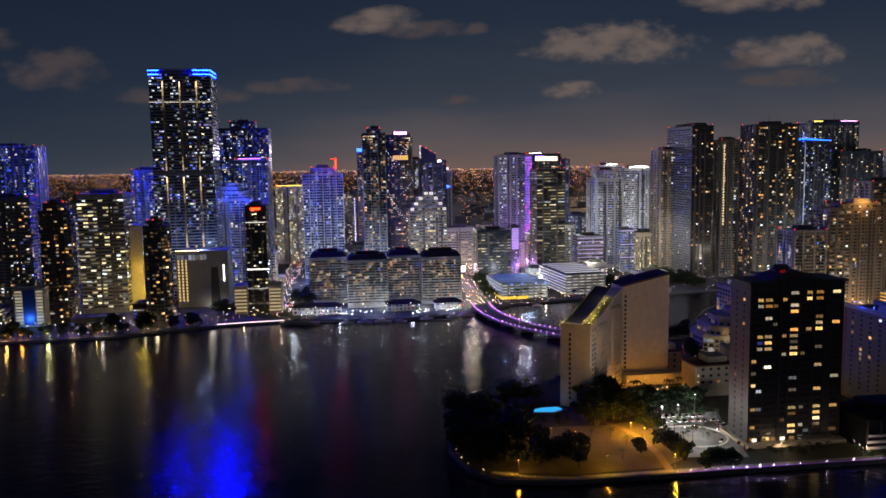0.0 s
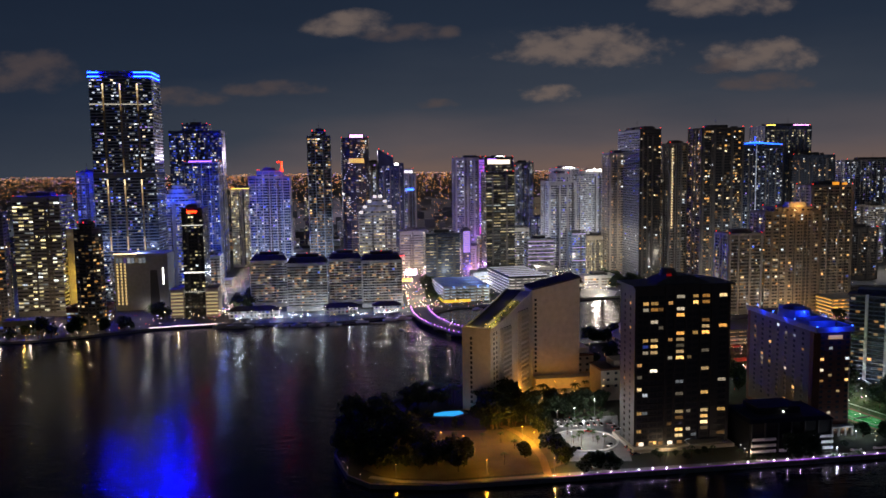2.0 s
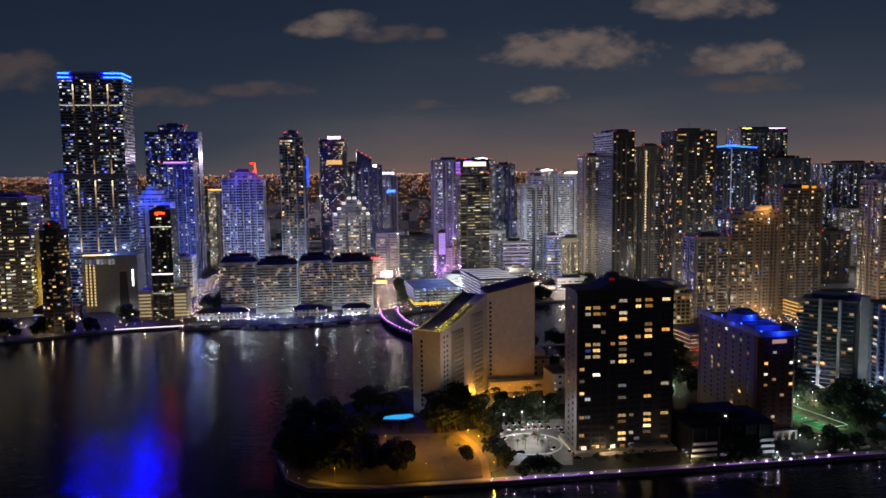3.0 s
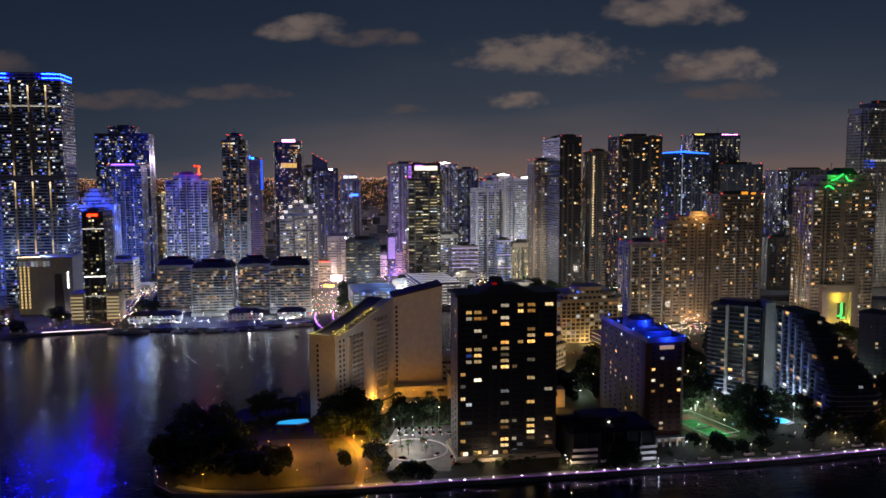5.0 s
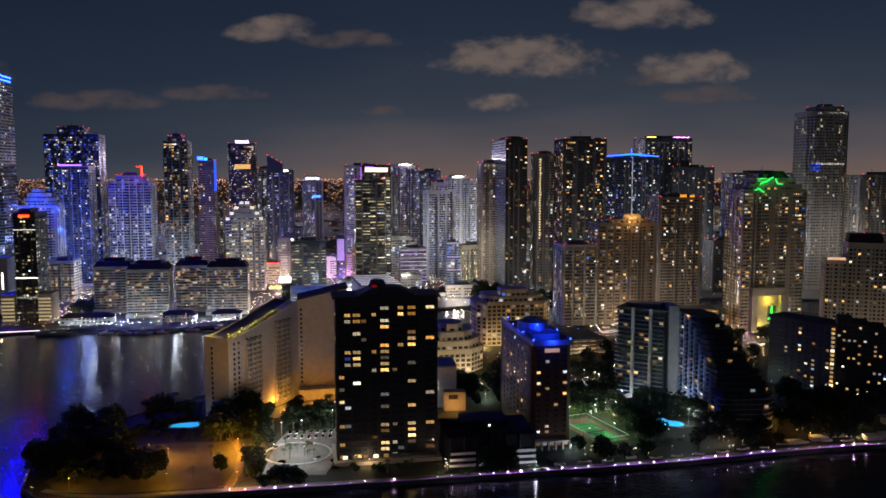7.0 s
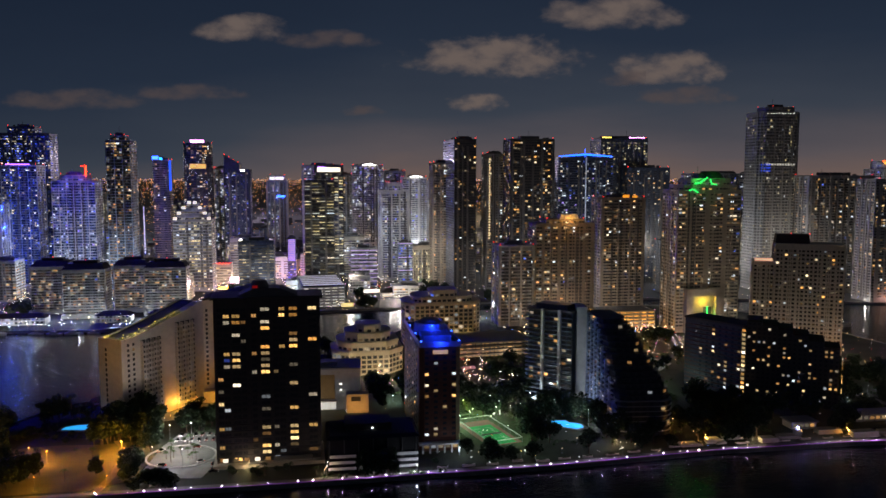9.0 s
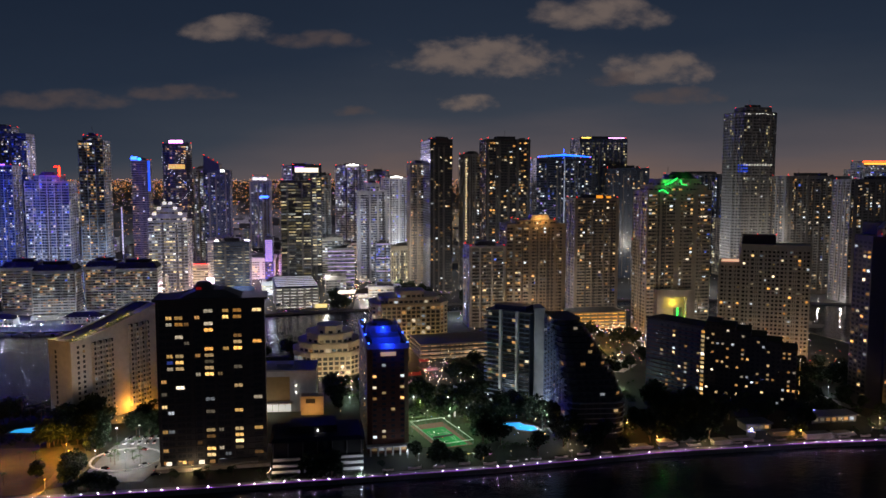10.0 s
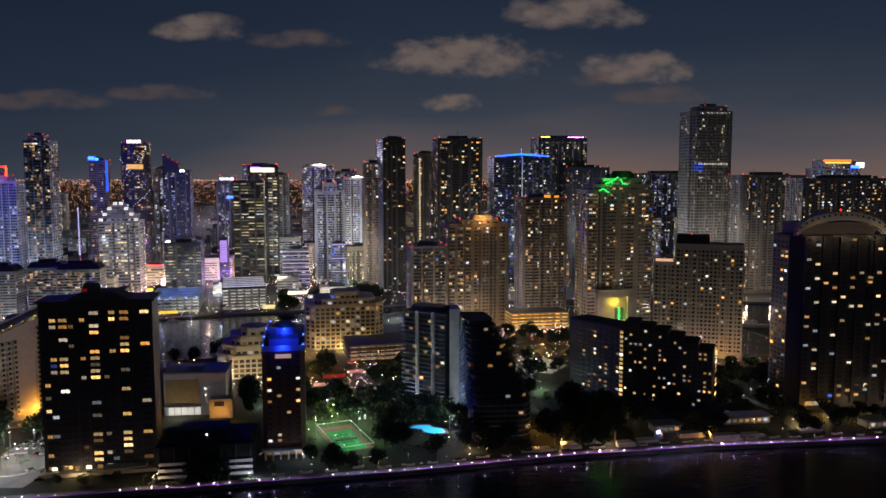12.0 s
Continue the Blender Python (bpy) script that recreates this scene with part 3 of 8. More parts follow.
part("roof_sign", Shape().box(6, 12, -0.5, -0.1, 156, 159), G_WHITE, sr, "small white roof light")
tower("slim tower beside a slanted roof", 8, 1300, R5, [(rect(24, 30), 0, 160)], M_BLUEW, P_COOL, M_GREY)
# centre
tower("dark apartment tower", 165, 1278, R5, [(rect(52, 34), 0, 165)], M_GREY, P_COOL, M_GREY, out=0.6)
tower("white apartment block with bright crown", 238, 1533, R5, [(rect(60, 34), 0, 168)], M_WHITE, P_COOL, M_WHITE)
tower("white and dark apartment tower", 284, 1124, R5, [(rect(40, 46), 0, 128), (rect(18, 40), 128, 139)], M_WHITE, P_COOL, M_WHITE)
tower("white apartment tower with bright crown", 318, 1262, R5, [(rect(38, 40), 0, 146)], M_WHITE, P_COOL, M_WHITE, piers=9)
tower("white apartment tower with flood-lit crown", 366, 1262, R5, [(rect(54, 40), 0, 141)], M_WHITE, P_COOL, M_WHITE, piers=9)
tower("slim brown tower", 347, 1052, R5, [(rect(26, 34), 0, 166)], M_TAN, P_HOME, M_TAN)
P_FEW = pane("quiet_tower_glass", 0.10, "amber", 1.9)
ta = tower("dark slab tower with glass side", 372, 1000, 6.5, [(rect(28, 74), 0, 195)], M_BLACK, P_FEW, M_BLACK, bay=3.0, skip=(2, 3), zones=[(1, 0.8, 0.5)], thick=0.3, piers=0)
part("glass_side", Shape().box(-14.6, -14.05, 0.5, 73.5, 2, 195.5), plain("grey_blue_glass_wall", (0.12, 0.135, 0.16), 0.35), ta, "pale grey-blue glass side wall")
side = Shape()
panes_on(side, [(-14.65, 73), (-14.65, 1), (-14.0, 1), (-14.0, 73)], 4, 193, 3.2, 3.4, zones=[(1, 0.9, 0.5), (1, 0.5, 0.4)], skip=(1, 2, 3))
part("side_glazing", side, pane("glass_side_window", 0.07, "blue", 1.6, (0.03, 0.035, 0.05)), ta, kind="stuff")
lines = Shape()
for i in range(58):
    lines.box(-14.95, -14.6, 0.5, 73.5, 5 + i * 3.2, 5.35 + i * 3.2)
part("slab_banding", lines, M_GREY, ta, kind="stuff")
tower("grey-brown tower with lit vertical strip", 413, 1014, R5, [(rect(24, 30), 0, 177)], M_GREY, P_HOME, M_GREY)
tower("dark brown square apartment tower", 451, 964, R5, [(rect(54, 40), 0, 194)], M_BLACK, P_AMBER, M_DARKC, bay=3.4, zones=[(1, 0.8, 0.5)], thick=0.3)
bl = tower("glass tower with blue roof line", 552, 1098, R5, [(rect(80, 40), 0, 174)], M_NAVY, pane("roof_line_tower_glass", 0.22, "cool", 1.5, (0.02, 0.03, 0.06)), M_NAVY, thick=0.3)
for s in (-1, 1):
    part("roof_light", Shape().add([(0, -0.6, 178.6), (s * 39, -0.6, 176.4), (s * 39, 2, 176.4), (0, 2, 178.6), (0, -0.6, 181.0), (s * 39, -0.6, 177.6), (s * 39, 2, 177.6), (0, 2, 181.0)], [(0, 3, 2, 1), (4, 5, 6, 7), (0, 1, 5, 4), (1, 2, 6, 5), (2, 3, 7, 6), (3, 0, 4, 7)]), glow("azure_roof_led", (0.015, 0.12, 1.0), 4.0), bl, "blue light line along the peaked roof edge")
part("mast", Shape().tube(0, 4, 0.25, 175, 188, 6), G_BLUE, bl, "blue-lit roof mast")
# faint glowing line added up the front; the tower has no such light
part("light_seam", Shape().box(-0.7, 0.7, -1.2, -0.5, 60, 176), glow("faint_seam_glow", (0.7, 0.8, 1.0), 0.07), bl, "added faint vertical glow line")
tower("teal glass office tower", 622, 1149, R5, [(rect(72, 44), 0, 204)], M_NAVY, P_OFF, M_NAVY, floor=3.9, fill=0.85, tall=0.45)
tower("dark teal glass tower", 655, 1137, R5, [(rect(66, 30), 0, 161)], M_NAVY, P_HOMELO, M_NAVY)
# right
fs = tower("tall grey office tower with flat top", 783, 998, R5, [(rect(58, 44, 8), 0, 232), (rect(40, 32, 6), 232, 238)], M_GREY, pane("flat_top_glass", 0.09, "office", 1.1, (0.07, 0.072, 0.08)), M_GREY, floor=3.9, bay=2.0, piers=4.0, strips=False)
for i in range(11):
    part("lit_floor", Shape().box(-20.5 + i * 3.8, -18.2 + i * 3.8, -0.7, -0.5, 164, 166.4), glow("office_floor_light", (1.0, 0.95, 0.82), 0.25 + 0.15 * (i % 3)), fs)
    part("roof_lamp", Shape().ball(-20 + i * 4, -0.4, 230.5, 0.28), G_WHITE, fs)
for i in range(5):
    for k in range(3):
        part("blue_window", Shape().box(-25.5 + i * 2.4, -23.8 + i * 2.4, -0.7 if i > 1 else 3.0 - i * 2.6, -0.5 if i > 1 else 3.2 - i * 2.6, 156 + k * 3.9, 158 + k * 3.9), glow("blue_room_light", (0.03, 0.10, 1.0), 0.6), fs)
tower("wide grey apartment tower", 851, 970, R5, [(rect(90, 36), 0, 150)], M_GREY, P_HOME, M_GREY)
tower("dark apartment tower behind a green crown", 818, 1250, R5, [(rect(110, 36), 0, 153)], M_NAVY, P_COOL, M_GREY)
mt = tower("pale curved office tower with red crown", 1050, 1150, R5, [(rect(80, 40, 12), 0, 160), (rect(64, 34, 10), 160, 172)], M_WHITE, P_COOL, M_WHITE, penthouse=False)
part("crown_end", Shape().box(29, 38, -0.6, 12, 162, 170), glow("pale_crown_light", (0.85, 0.9, 1.0), 1.8), mt, "white lit end of the crown")
tower("slim grey tower with lit corner post", 935, 1005, R5, [(rect(26, 28), 0, 128)], M_GREY, P_HOME, M_GREY)
tower("dark low tower behind the island", 645, 985, R5, [(rect(40, 28), 0, 66)], M_DARKC, P_HOMELO, M_DARKC)
tower("grey tower with curved roof", 915, 900, R5, [(rect(135, 34), 0, 146)], M_GREY, P_HOME, M_GREY)

# ---- towers on the island ----
tower("tan apartment tower with amber roof band", 534, 860, R5, [(rect(50, 32), 0, 125)], M_TAN, P_HOME, M_TAN)
tower("pale mid-rise apartment tower", 401, 776, R5, [(rect(36, 30), 0, 80)], M_GREY, P_HOME, M_WHITE)
bb = tower("brown balcony apartment tower with dark roof house", 614, 633, -22, [([(-35, 1.5), (-18.2, 1.5), (-18.2, 24), (-35, 24)], 0, 78), ([(-18, 0), (35, 0), (35, 26), (-18, 26)], 0, 93)], M_CREAM, pane("brown_tower_glass", 0.07, "amber", 1.8, (0.02, 0.02, 0.022)), M_CREAM, bay=3.1, zones=[(1, 0.62, 0.5)], out=0.7, thick=0.8, piers=6.2, penthouse=False, red=False, strips=False)
part("roof_house", Shape().prism(rect(27, 15), 0, 7.5, grown(rect(27, 15), -0.8), Matrix.Translation((-4.5, 5, 94.3))), M_MANSARD, bb, "dark roof house")
for x in (-6, 8.5):
    part("beacon", Shape().ball(x, 5.2, 102.6, 0.5), G_RED, bb, "red aviation warning light")
part("lit_terrace", Shape().box(-34, -20, -0.1, 0.4, 79.5, 81.5), glow("lit_terrace_light", (1.0, 0.55, 0.35), 0.8), bb, "lit roof terrace")
tower("dark glass office tower with amber lit floors", 185, 1040, R5, [(rect(38, 40), 0, 143)], M_BLACK, P_FLOOR, M_BLACK, floor=3.9, bay=9.0, zones=[(1, 0.98, 0.3)], piers=0, penthouse=False)

# ---- buildings with a form of their own ----
D_GLASS = pane("dark_window_glass", 0.0, "home", 0.0, single=True)
TINTS["room"] = [(0.0, (1.0, 0.45, 0.10)), (0.3, (1.0, 0.57, 0.17)), (0.6, (1.0, 0.70, 0.32)), (0.86, (1.0, 0.86, 0.62))]
L_WARM = pane("lit_warm_window", 1.1, "room", 4.2, single=True)
L_DIM = pane("dim_lit_window", 1.1, "home", 1.2, single=True)
L_BLUE = pane("screen_lit_window", 1.1, "cool", 0.5, single=True)


def unit_box(name, w, d, h, mat):
    return Shape().box(-w / 2, w / 2, 0, d, 0, h).mesh(name, mat)


def piece(name, mesh, parent, x, y, z, rz=0.0, mat=None, label=""):
    """One more object on a shared mesh."""
    ob = new(name, mesh)
    ob.parent = parent
    ob.matrix_basis = pose(x, y, z, 0, 0, rz)
    if mat:
        ob.material_slots[0].link = "OBJECT"
        ob.material_slots[0].material = mat
    return tagged(ob, label)


def window_rows(parent, a, b, z0, floor, rows, cols, wide, high, mat, recess=0.0, balcony=0.0, balcony_mat=None, skip=()):
    """Windows, each an object, on the wall from a to b (its outside on the right hand of that line)."""
    ln, ang = math.hypot(b[0] - a[0], b[1] - a[1]), math.degrees(math.atan2(b[1] - a[1], b[0] - a[0]))
    ux, uy = (b[0] - a[0]) / ln, (b[1] - a[1]) / ln
    win = unit_box("window", wide, 0.12, high, mat)
    bw = ln / cols * 0.92
    bal = None
    if balcony:
        shape = Shape().box(-bw / 2, bw / 2, 0, balcony, 0, 0.25)
        if parent.name.startswith("hotel"):
            shape.box(-bw / 2, bw / 2, 0, 0.1, 0.25, 1.15).box(-bw / 2, -bw / 2 + 0.35, 0, balcony, 0.25, 2.9)
        bal = shape.mesh("balcony", balcony_mat)
    for i in range(rows):
        for j in range(cols):
            if (i, j) in skip:
                continue
            s = (j + 0.5) * ln / cols
            x, y = a[0] + ux * s + uy * 0.1, a[1] + uy * s - ux * 0.1
            piece("window", win, parent, x, y, z0 + i * floor + 0.8, ang)
            if bal:
                o = balcony + 0.02
                piece("balcony", bal, parent, a[0] + ux * s + uy * o, a[1] + uy * s - ux * o, z0 + i * floor - 0.1, ang)


# -- the dark tower with scattered lit windows --
PATTERN = [
    ".....w.wwy", ".ww....ww.", ".wwd.d....", ".....w....", "..d.....d.", "........dw", ".....w.ww.", ".ww.dd....", ".bw..b....", ".dd.....d.", "....wwd...", "..........",
    "..w.....d.", "..........", ".....d...d", "w.........", ".....d..w.", "..........", "..........", "w....wd.ww", "........w.", "........w.", "w....wd.d.", ".....w.d..", "w.w.......",
]
COLS = [(0.05, 2.4), (0.11, 2.8), (0.20, 3.8), (0.27, 2.2), (0.37, 2.2), (0.475, 4.2), (0.575, 2.2), (0.635, 2.8), (0.745, 4.0), (0.93, 4.2)]
dark = thing("apartment_tower", "black apartment tower with scattered warm lit windows by the seawall", "tower building", 209.5, 410, 1.6, 6.5)
DW, DD, DH = 53.0, 20.0, 87.6
part("body", Shape().prism(rect(DW, DD), 0, DH), M_BLACK, dark)
kinds = {".": D_GLASS, "w": L_WARM, "d": L_DIM, "b": L_BLUE, "y": L_WARM}
glass = {w: Shape().box(-w / 2, -0.12, 0, 0.15, 0, 1.6).box(0.12, w / 2, 0, 0.15, 0, 0.8).box(0.12, w / 2, 0, 0.15, 0.9, 1.6).mesh("window", D_GLASS) for _, w in COLS}
fl = 82.0 / 25
lit_mix = random.Random(17)
for r, line in enumerate(PATTERN):
    for (u, w), ch in zip(COLS, line):
        if ch == "." and lit_mix.random() < 0.05:
            ch = "d"
        piece("window", glass[w], dark, -DW / 2 + u * DW, -0.12, 81.4 - r * fl, 0, kinds[ch])
ledge = unit_box("floor_band", DW + 0.5, 0.35, 0.45, M_BLACK)
for r in range(25):
    piece("floor_band", ledge, dark, 0, -0.3, 80.5 - r * fl)
for u in (0.005, 0.32, 0.415, 0.535, 0.69, 0.815, 0.995):
    part("pier", Shape().box(-DW / 2 + u * DW - 0.6, -DW / 2 + u * DW + 0.6, -0.6, 0.0, 4, DH), M_BLACK, dark)
part("side_wall", Shape().box(-DW / 2 - 0.15, -DW / 2 - 0.03, 0.0, DD, 0, DH), M_BLACK, dark)
small = unit_box("window", 0.12, 1.6, 1.5, P_NEARLO)
for r in range(25):
    for y in (5.0, 12.5):
        piece("window", small, dark, -DW / 2 - 0.24, y, 81.4 - r * fl)
part("roof_brim", Shape().prism(grown(rect(DW, DD), 1.8), DH, DH + 1.2), M_BLACK, dark)
part("plant_room", Shape().prism(grown(rect(DW * 0.62, DD), -1.0), DH + 1.2, DH + 5.0, grown(rect(DW * 0.36, DD), -3.0)), M_DARKC, dark)
part("roof_drum", Shape().tube(-4, DD / 2, 5.0, DH + 5.0, DH + 8.5, 16, 3.4), M_DARKC, dark)
part("beacon", Shape().box(-7.4, -4.8, DD / 2 - 6, DD / 2 - 5.2, DH + 5.0, DH + 6.3), glow("dim_red_roof_light", (1.0, 0.02, 0.02), 0.12), dark, "red-lit roof housing")
for i in range(9):
    x = -DW / 2 + 4 + i * 5.4
    arch = Shape().box(x - 1.3, x + 1.3, -0.25, -0.05, 2.2, 4.0)
    arch.prism([(x + 1.3 * math.cos(a * math.pi / 6), -0.25 + 0.0) for a in range(2)] + [(x, -0.05)], 4.0, 4.01)
    part("arched_window", arch, L_DIM if i % 3 else glow("lobby_lamp", (1.0, 0.9, 0.75), 1.2), dark, "pale lit arched lobby window")
part("canopy", Shape().box(2, 22, -7, -0.3, 3.6, 4.1), M_PAVE, dark, "lit entrance canopy")
part("podium", Shape().box(-DW / 2 - 2, DW / 2 + 2, -4.5, DD + 6, 0, 1.9), M_STONE, dark)

# -- the cream hotel with the blank wall --
P_HOTEL = pane("hotel_window", 0.05, "home", 1.2, single=True)
M_HOTEL = plain("pale_hotel_stucco", (0.66, 0.62, 0.57))
hotel = thing("hotel", "cream hotel with curved balcony front and high blank wall", "hotel building", 113.8, 476, 1.6, 59.0)
HL, HD = 67.6, 19.5


def hotel_top(s):
    """Height of the sweeping roof line along the balcony front."""
    return 52 + 14.5 * max(0.0, min(1.0, (s - 6) / 61)) ** 1.2


SIDE = Matrix.Rotation(math.pi / 2, 4, "X")
CURVE = [(HL * k / 16, hotel_top(HL * k / 16)) for k in range(16, -1, -1)]
part("wing", Shape().prism([(0, 0), (HL, 0)] + CURVE, -HD, 0, None, SIDE), M_HOTEL, hotel)
for y0 in (-0.3, HD - 0.3):
    part("parapet", Shape().prism([(x, z) for x, z in reversed(CURVE)] + [(x, z + 1.1) for x, z in CURVE], -y0 - 0.6, -y0, None, SIDE), M_HOTEL, hotel)
part("parapet", Shape().box(-0.3, 0.3, 0.3, HD - 0.3, 52, 53.1), M_HOTEL, hotel)
part("roof_deck", Shape().prism([(x, z) for x, z in reversed(CURVE)] + [(x, z + 0.25) for x, z in CURVE], 0.4 - HD, -8.2, None, SIDE), M_ROOF, hotel)
window_rows(hotel, (3, 0), (11, 0), 4, 3.1, 15, 2, 1.6, 1.7, P_HOTEL)
window_rows(hotel, (14, 0), (31, 0), 4, 3.1, 15, 4, 3.2, 2.2, P_HOTEL, balcony=2.4, balcony_mat=M_HOTEL)
window_rows(hotel, (42, 0), (60, 0), 4, 3.1, 17, 4, 3.2, 2.2, P_HOTEL, balcony=2.4, balcony_mat=M_HOTEL)
# end wall with its window slit
slit = unit_box("window", 0.12, 1.4, 1.9, P_HOTEL)
for i in range(14):
    piece("window", slit, hotel, -0.1, 12.5, 5 + i * 3.1)
part("roof_terrace", Shape().box(1, 17, 0.5, 8, 52.0, 52.2), M_PAVE, hotel, "planted roof terrace under yellow lamps")
part("roof_terrace", Shape().prism([(x, z + 0.2) for x, z in reversed(CURVE[4:13])] + [(x, z + 0.42) for x, z in CURVE[4:13]], -4.6, -0.4, None, SIDE), M_PAVE, hotel, "planted roof terrace under yellow lamps")
part("roof_terrace", Shape().box(0.5, 6.5, 8.3, HD - 0.6, 52.3, 52.45), M_PAVE, hotel, "planted roof terrace under yellow lamps")
for x, y in ((3, 2), (8, 7), (13, 2.5), (19, 6), (24, 3), (31, 5), (37, 3), (46, 4)):
    part("terrace_light", Shape().ball(x, y, hotel_top(x) + 1.9, 0.3), G_YELLOW, hotel)
shrub_mix = random.Random(31)
M_SHRUB = plain("terrace_shrub_leaves", (0.09, 0.11, 0.04), 0.8, vary=0.5, scale=0.8, bump=0)
for k in range(13):
    cx, cy = 2 + k * 3.8, shrub_mix.uniform(2.2, 7)
    cz = hotel_top(cx) + 0.3
    shrub = Shape()
    for _ in range(60):
        v = Vector((shrub_mix.gauss(0, 1.3), shrub_mix.gauss(0, 1.0), abs(shrub_mix.gauss(0, 0.8))))
        q = shrub_mix.uniform(0.25, 0.55)
        shrub.add([(-q, 0, 0), (0, -q * 0.6, 0.1), (q, 0, 0), (0, q * 0.6, 0.1)], [(0, 1, 2, 3)], Matrix.Translation((cx + v.x, cy + v.y, cz + v.z)) @ Euler((v.x, v.y, v.z)).to_matrix().to_4x4())
    part("shrub", shrub, M_SHRUB, hotel, "yellow-lit roof terrace shrub")
m_ho = pose(113.8, 476, 1.6, 0, 0, 59.0)
for x, y, z in ((3, 16, 55), (6, 4, 55), (14, 5, 55), (21, 4, 55.2), (31, 5, 58.5), (45, 5, 64)):
    q = m_ho @ Vector((x, y, z))
    lamp(q.x, q.y, q.z, 0.55 * K, (1.0, 0.8, 0.12), 0.3)
# blank wall wing
M_WALLM = Matrix.Rotation(radians(-59.0 + 6.0), 4, "Z")
org = Matrix.Translation((HL, 0, 0)) @ M_WALLM
wing = Shape()
wing.add([(0, 0, 0), (33.5, 0, 0), (33.5, 22, 0), (0, 22, 0), (0, 0, 67), (33.5, 0, 74.5), (33.5, 22, 74.5), (0, 22, 67)],
         [(0, 3, 2, 1), (4, 5, 6, 7), (0, 1, 5, 4), (1, 2, 6, 5), (2, 3, 7, 6), (3, 0, 4, 7)], org)
part("blank_wing", wing, M_HOTEL, hotel, "tall blank cream wall with slanted top")
cap = Shape()
cap.add([(-0.4, -0.4, 67.0), (33.9, -0.4, 74.6), (33.9, 22.4, 74.6), (-0.4, 22.4, 67.0), (-0.4, -0.4, 68.2), (33.9, -0.4, 75.8), (33.9, 22.4, 75.8), (-0.4, 22.4, 68.2)],
        [(0, 3, 2, 1), (4, 5, 6, 7), (0, 1, 5, 4), (1, 2, 6, 5), (2, 3, 7, 6), (3, 0, 4, 7)], org)
part("roof_edge", cap, M_MANSARD, hotel, "dark metal roof edge")
slit_front = unit_box("window", 1.5, 0.12, 1.8, P_NEARA)
for i in range(17):
    p = org @ Vector((2.2, -0.15, 10 + i * 3.1))
    piece("window", slit_front, hotel, p.x, p.y, p.z, -53.0)
part("entrance_block", Shape().box(0, 40, -9, 0.0, 0, 7.5, org), M_HOTEL, hotel, "low lit entrance block")

# -- brick tower with blue roof lights --
bt = thing("apartment_tower", "brown brick tower with blue-lit roof terrace", "tower building", 300, 423.5, 1.6, 5.2)
part("body", Shape().prism(rect(22.5, 76, 2.5), 0, 58), M_BRICK, bt)
part("side_wall", Shape().box(-11.4, -11.27, 6, 70, 2, 58), M_DARKC, bt)
window_rows(bt, (-10, 0), (10, 0), 8, 3.05, 16, 4, 2.0, 1.35, P_NEARMIX)
window_rows(bt, (-11.4, 68), (-11.4, 8), 8, 3.05, 16, 7, 2.2, 1.5, P_NEARLO)
part("terrace_window", Shape().box(-4.2, 4.2, -0.25, -0.05, 54.2, 56.4), glow("terrace_room_light", (1.0, 0.6, 0.2), 0.35), bt, "wide amber-lit window under the roof terrace")
band = unit_box("floor_band", 17.6, 0.25, 0.4, M_BRICK)
for i in range(17):
    piece("floor_band", band, bt, 0, -0.2, 7.6 + i * 3.05)
M_BLUEPAINT = plain("blue_grey_stucco", (0.30, 0.34, 0.45))
part("parapet", Shape().box(-11.2, 11.2, -0.3, 0.2, 58, 61), M_BLUEPAINT, bt)
for x in (-11.4, 11.0):
    part("parapet", Shape().box(x, x + 0.4, 0.2, 76, 58, 61), M_BLUEPAINT, bt)
part("crown", Shape().tube(0, 40, 10, 58, 64.5, 18, 9), M_BLUEPAINT, bt, "round blue-lit roof crown")
part("crown_roof", Shape().tube(0, 40, 7, 64.5, 66.5, 18, 5), M_DARKC, bt)
part("roof_block", Shape().box(-8, 8, 12, 26, 58, 62), M_BLUEPAINT, bt)
for x, y, z in ((-10.5, 0.6, 60.8), (10.5, 0.6, 60.8), (-10.8, 22, 61.2), (-10.8, 45, 61.4), (-9, 66, 61.6), (10.6, 25, 61.2), (0, 30, 63.5)):
    part("roof_flood_light", Shape().ball(x, y, z + 0.5, 0.42), glow("blue_flood_light", (0.03, 0.12, 1.0), 9.0), bt, "blue flood light")
m_bt = pose(300, 423.5, 1.6, 0, 0, 5.2)
for x, y, z in ((0, 6, 63.5), (0, 28.8, 64.2), (-13.2, 30, 61.5), (-13.2, 55, 61.5), (0, 54, 65), (0, -2.5, 60.5)):
    p = m_bt @ Vector((x, y, z))
    lamp(p.x, p.y, p.z, (0.9 if x < -5 else 2.8) * K, (0.01, 0.04, 1.0), 0.6)
for i in range(6):
    part("portico_column", Shape().box(-10 + i * 4 - 0.4, -10 + i * 4 + 0.4, -3.5, -2.7, 0, 4.6), M_WHITE, bt)
part("portico_roof", Shape().box(-12, 12, -4, 0, 4.6, 5.4), M_WHITE, bt)
window_rows(bt, (-10, -0.2), (10, -0.2), 1.0, 3.0, 1, 5, 3.2, 2.4, L_DIM)

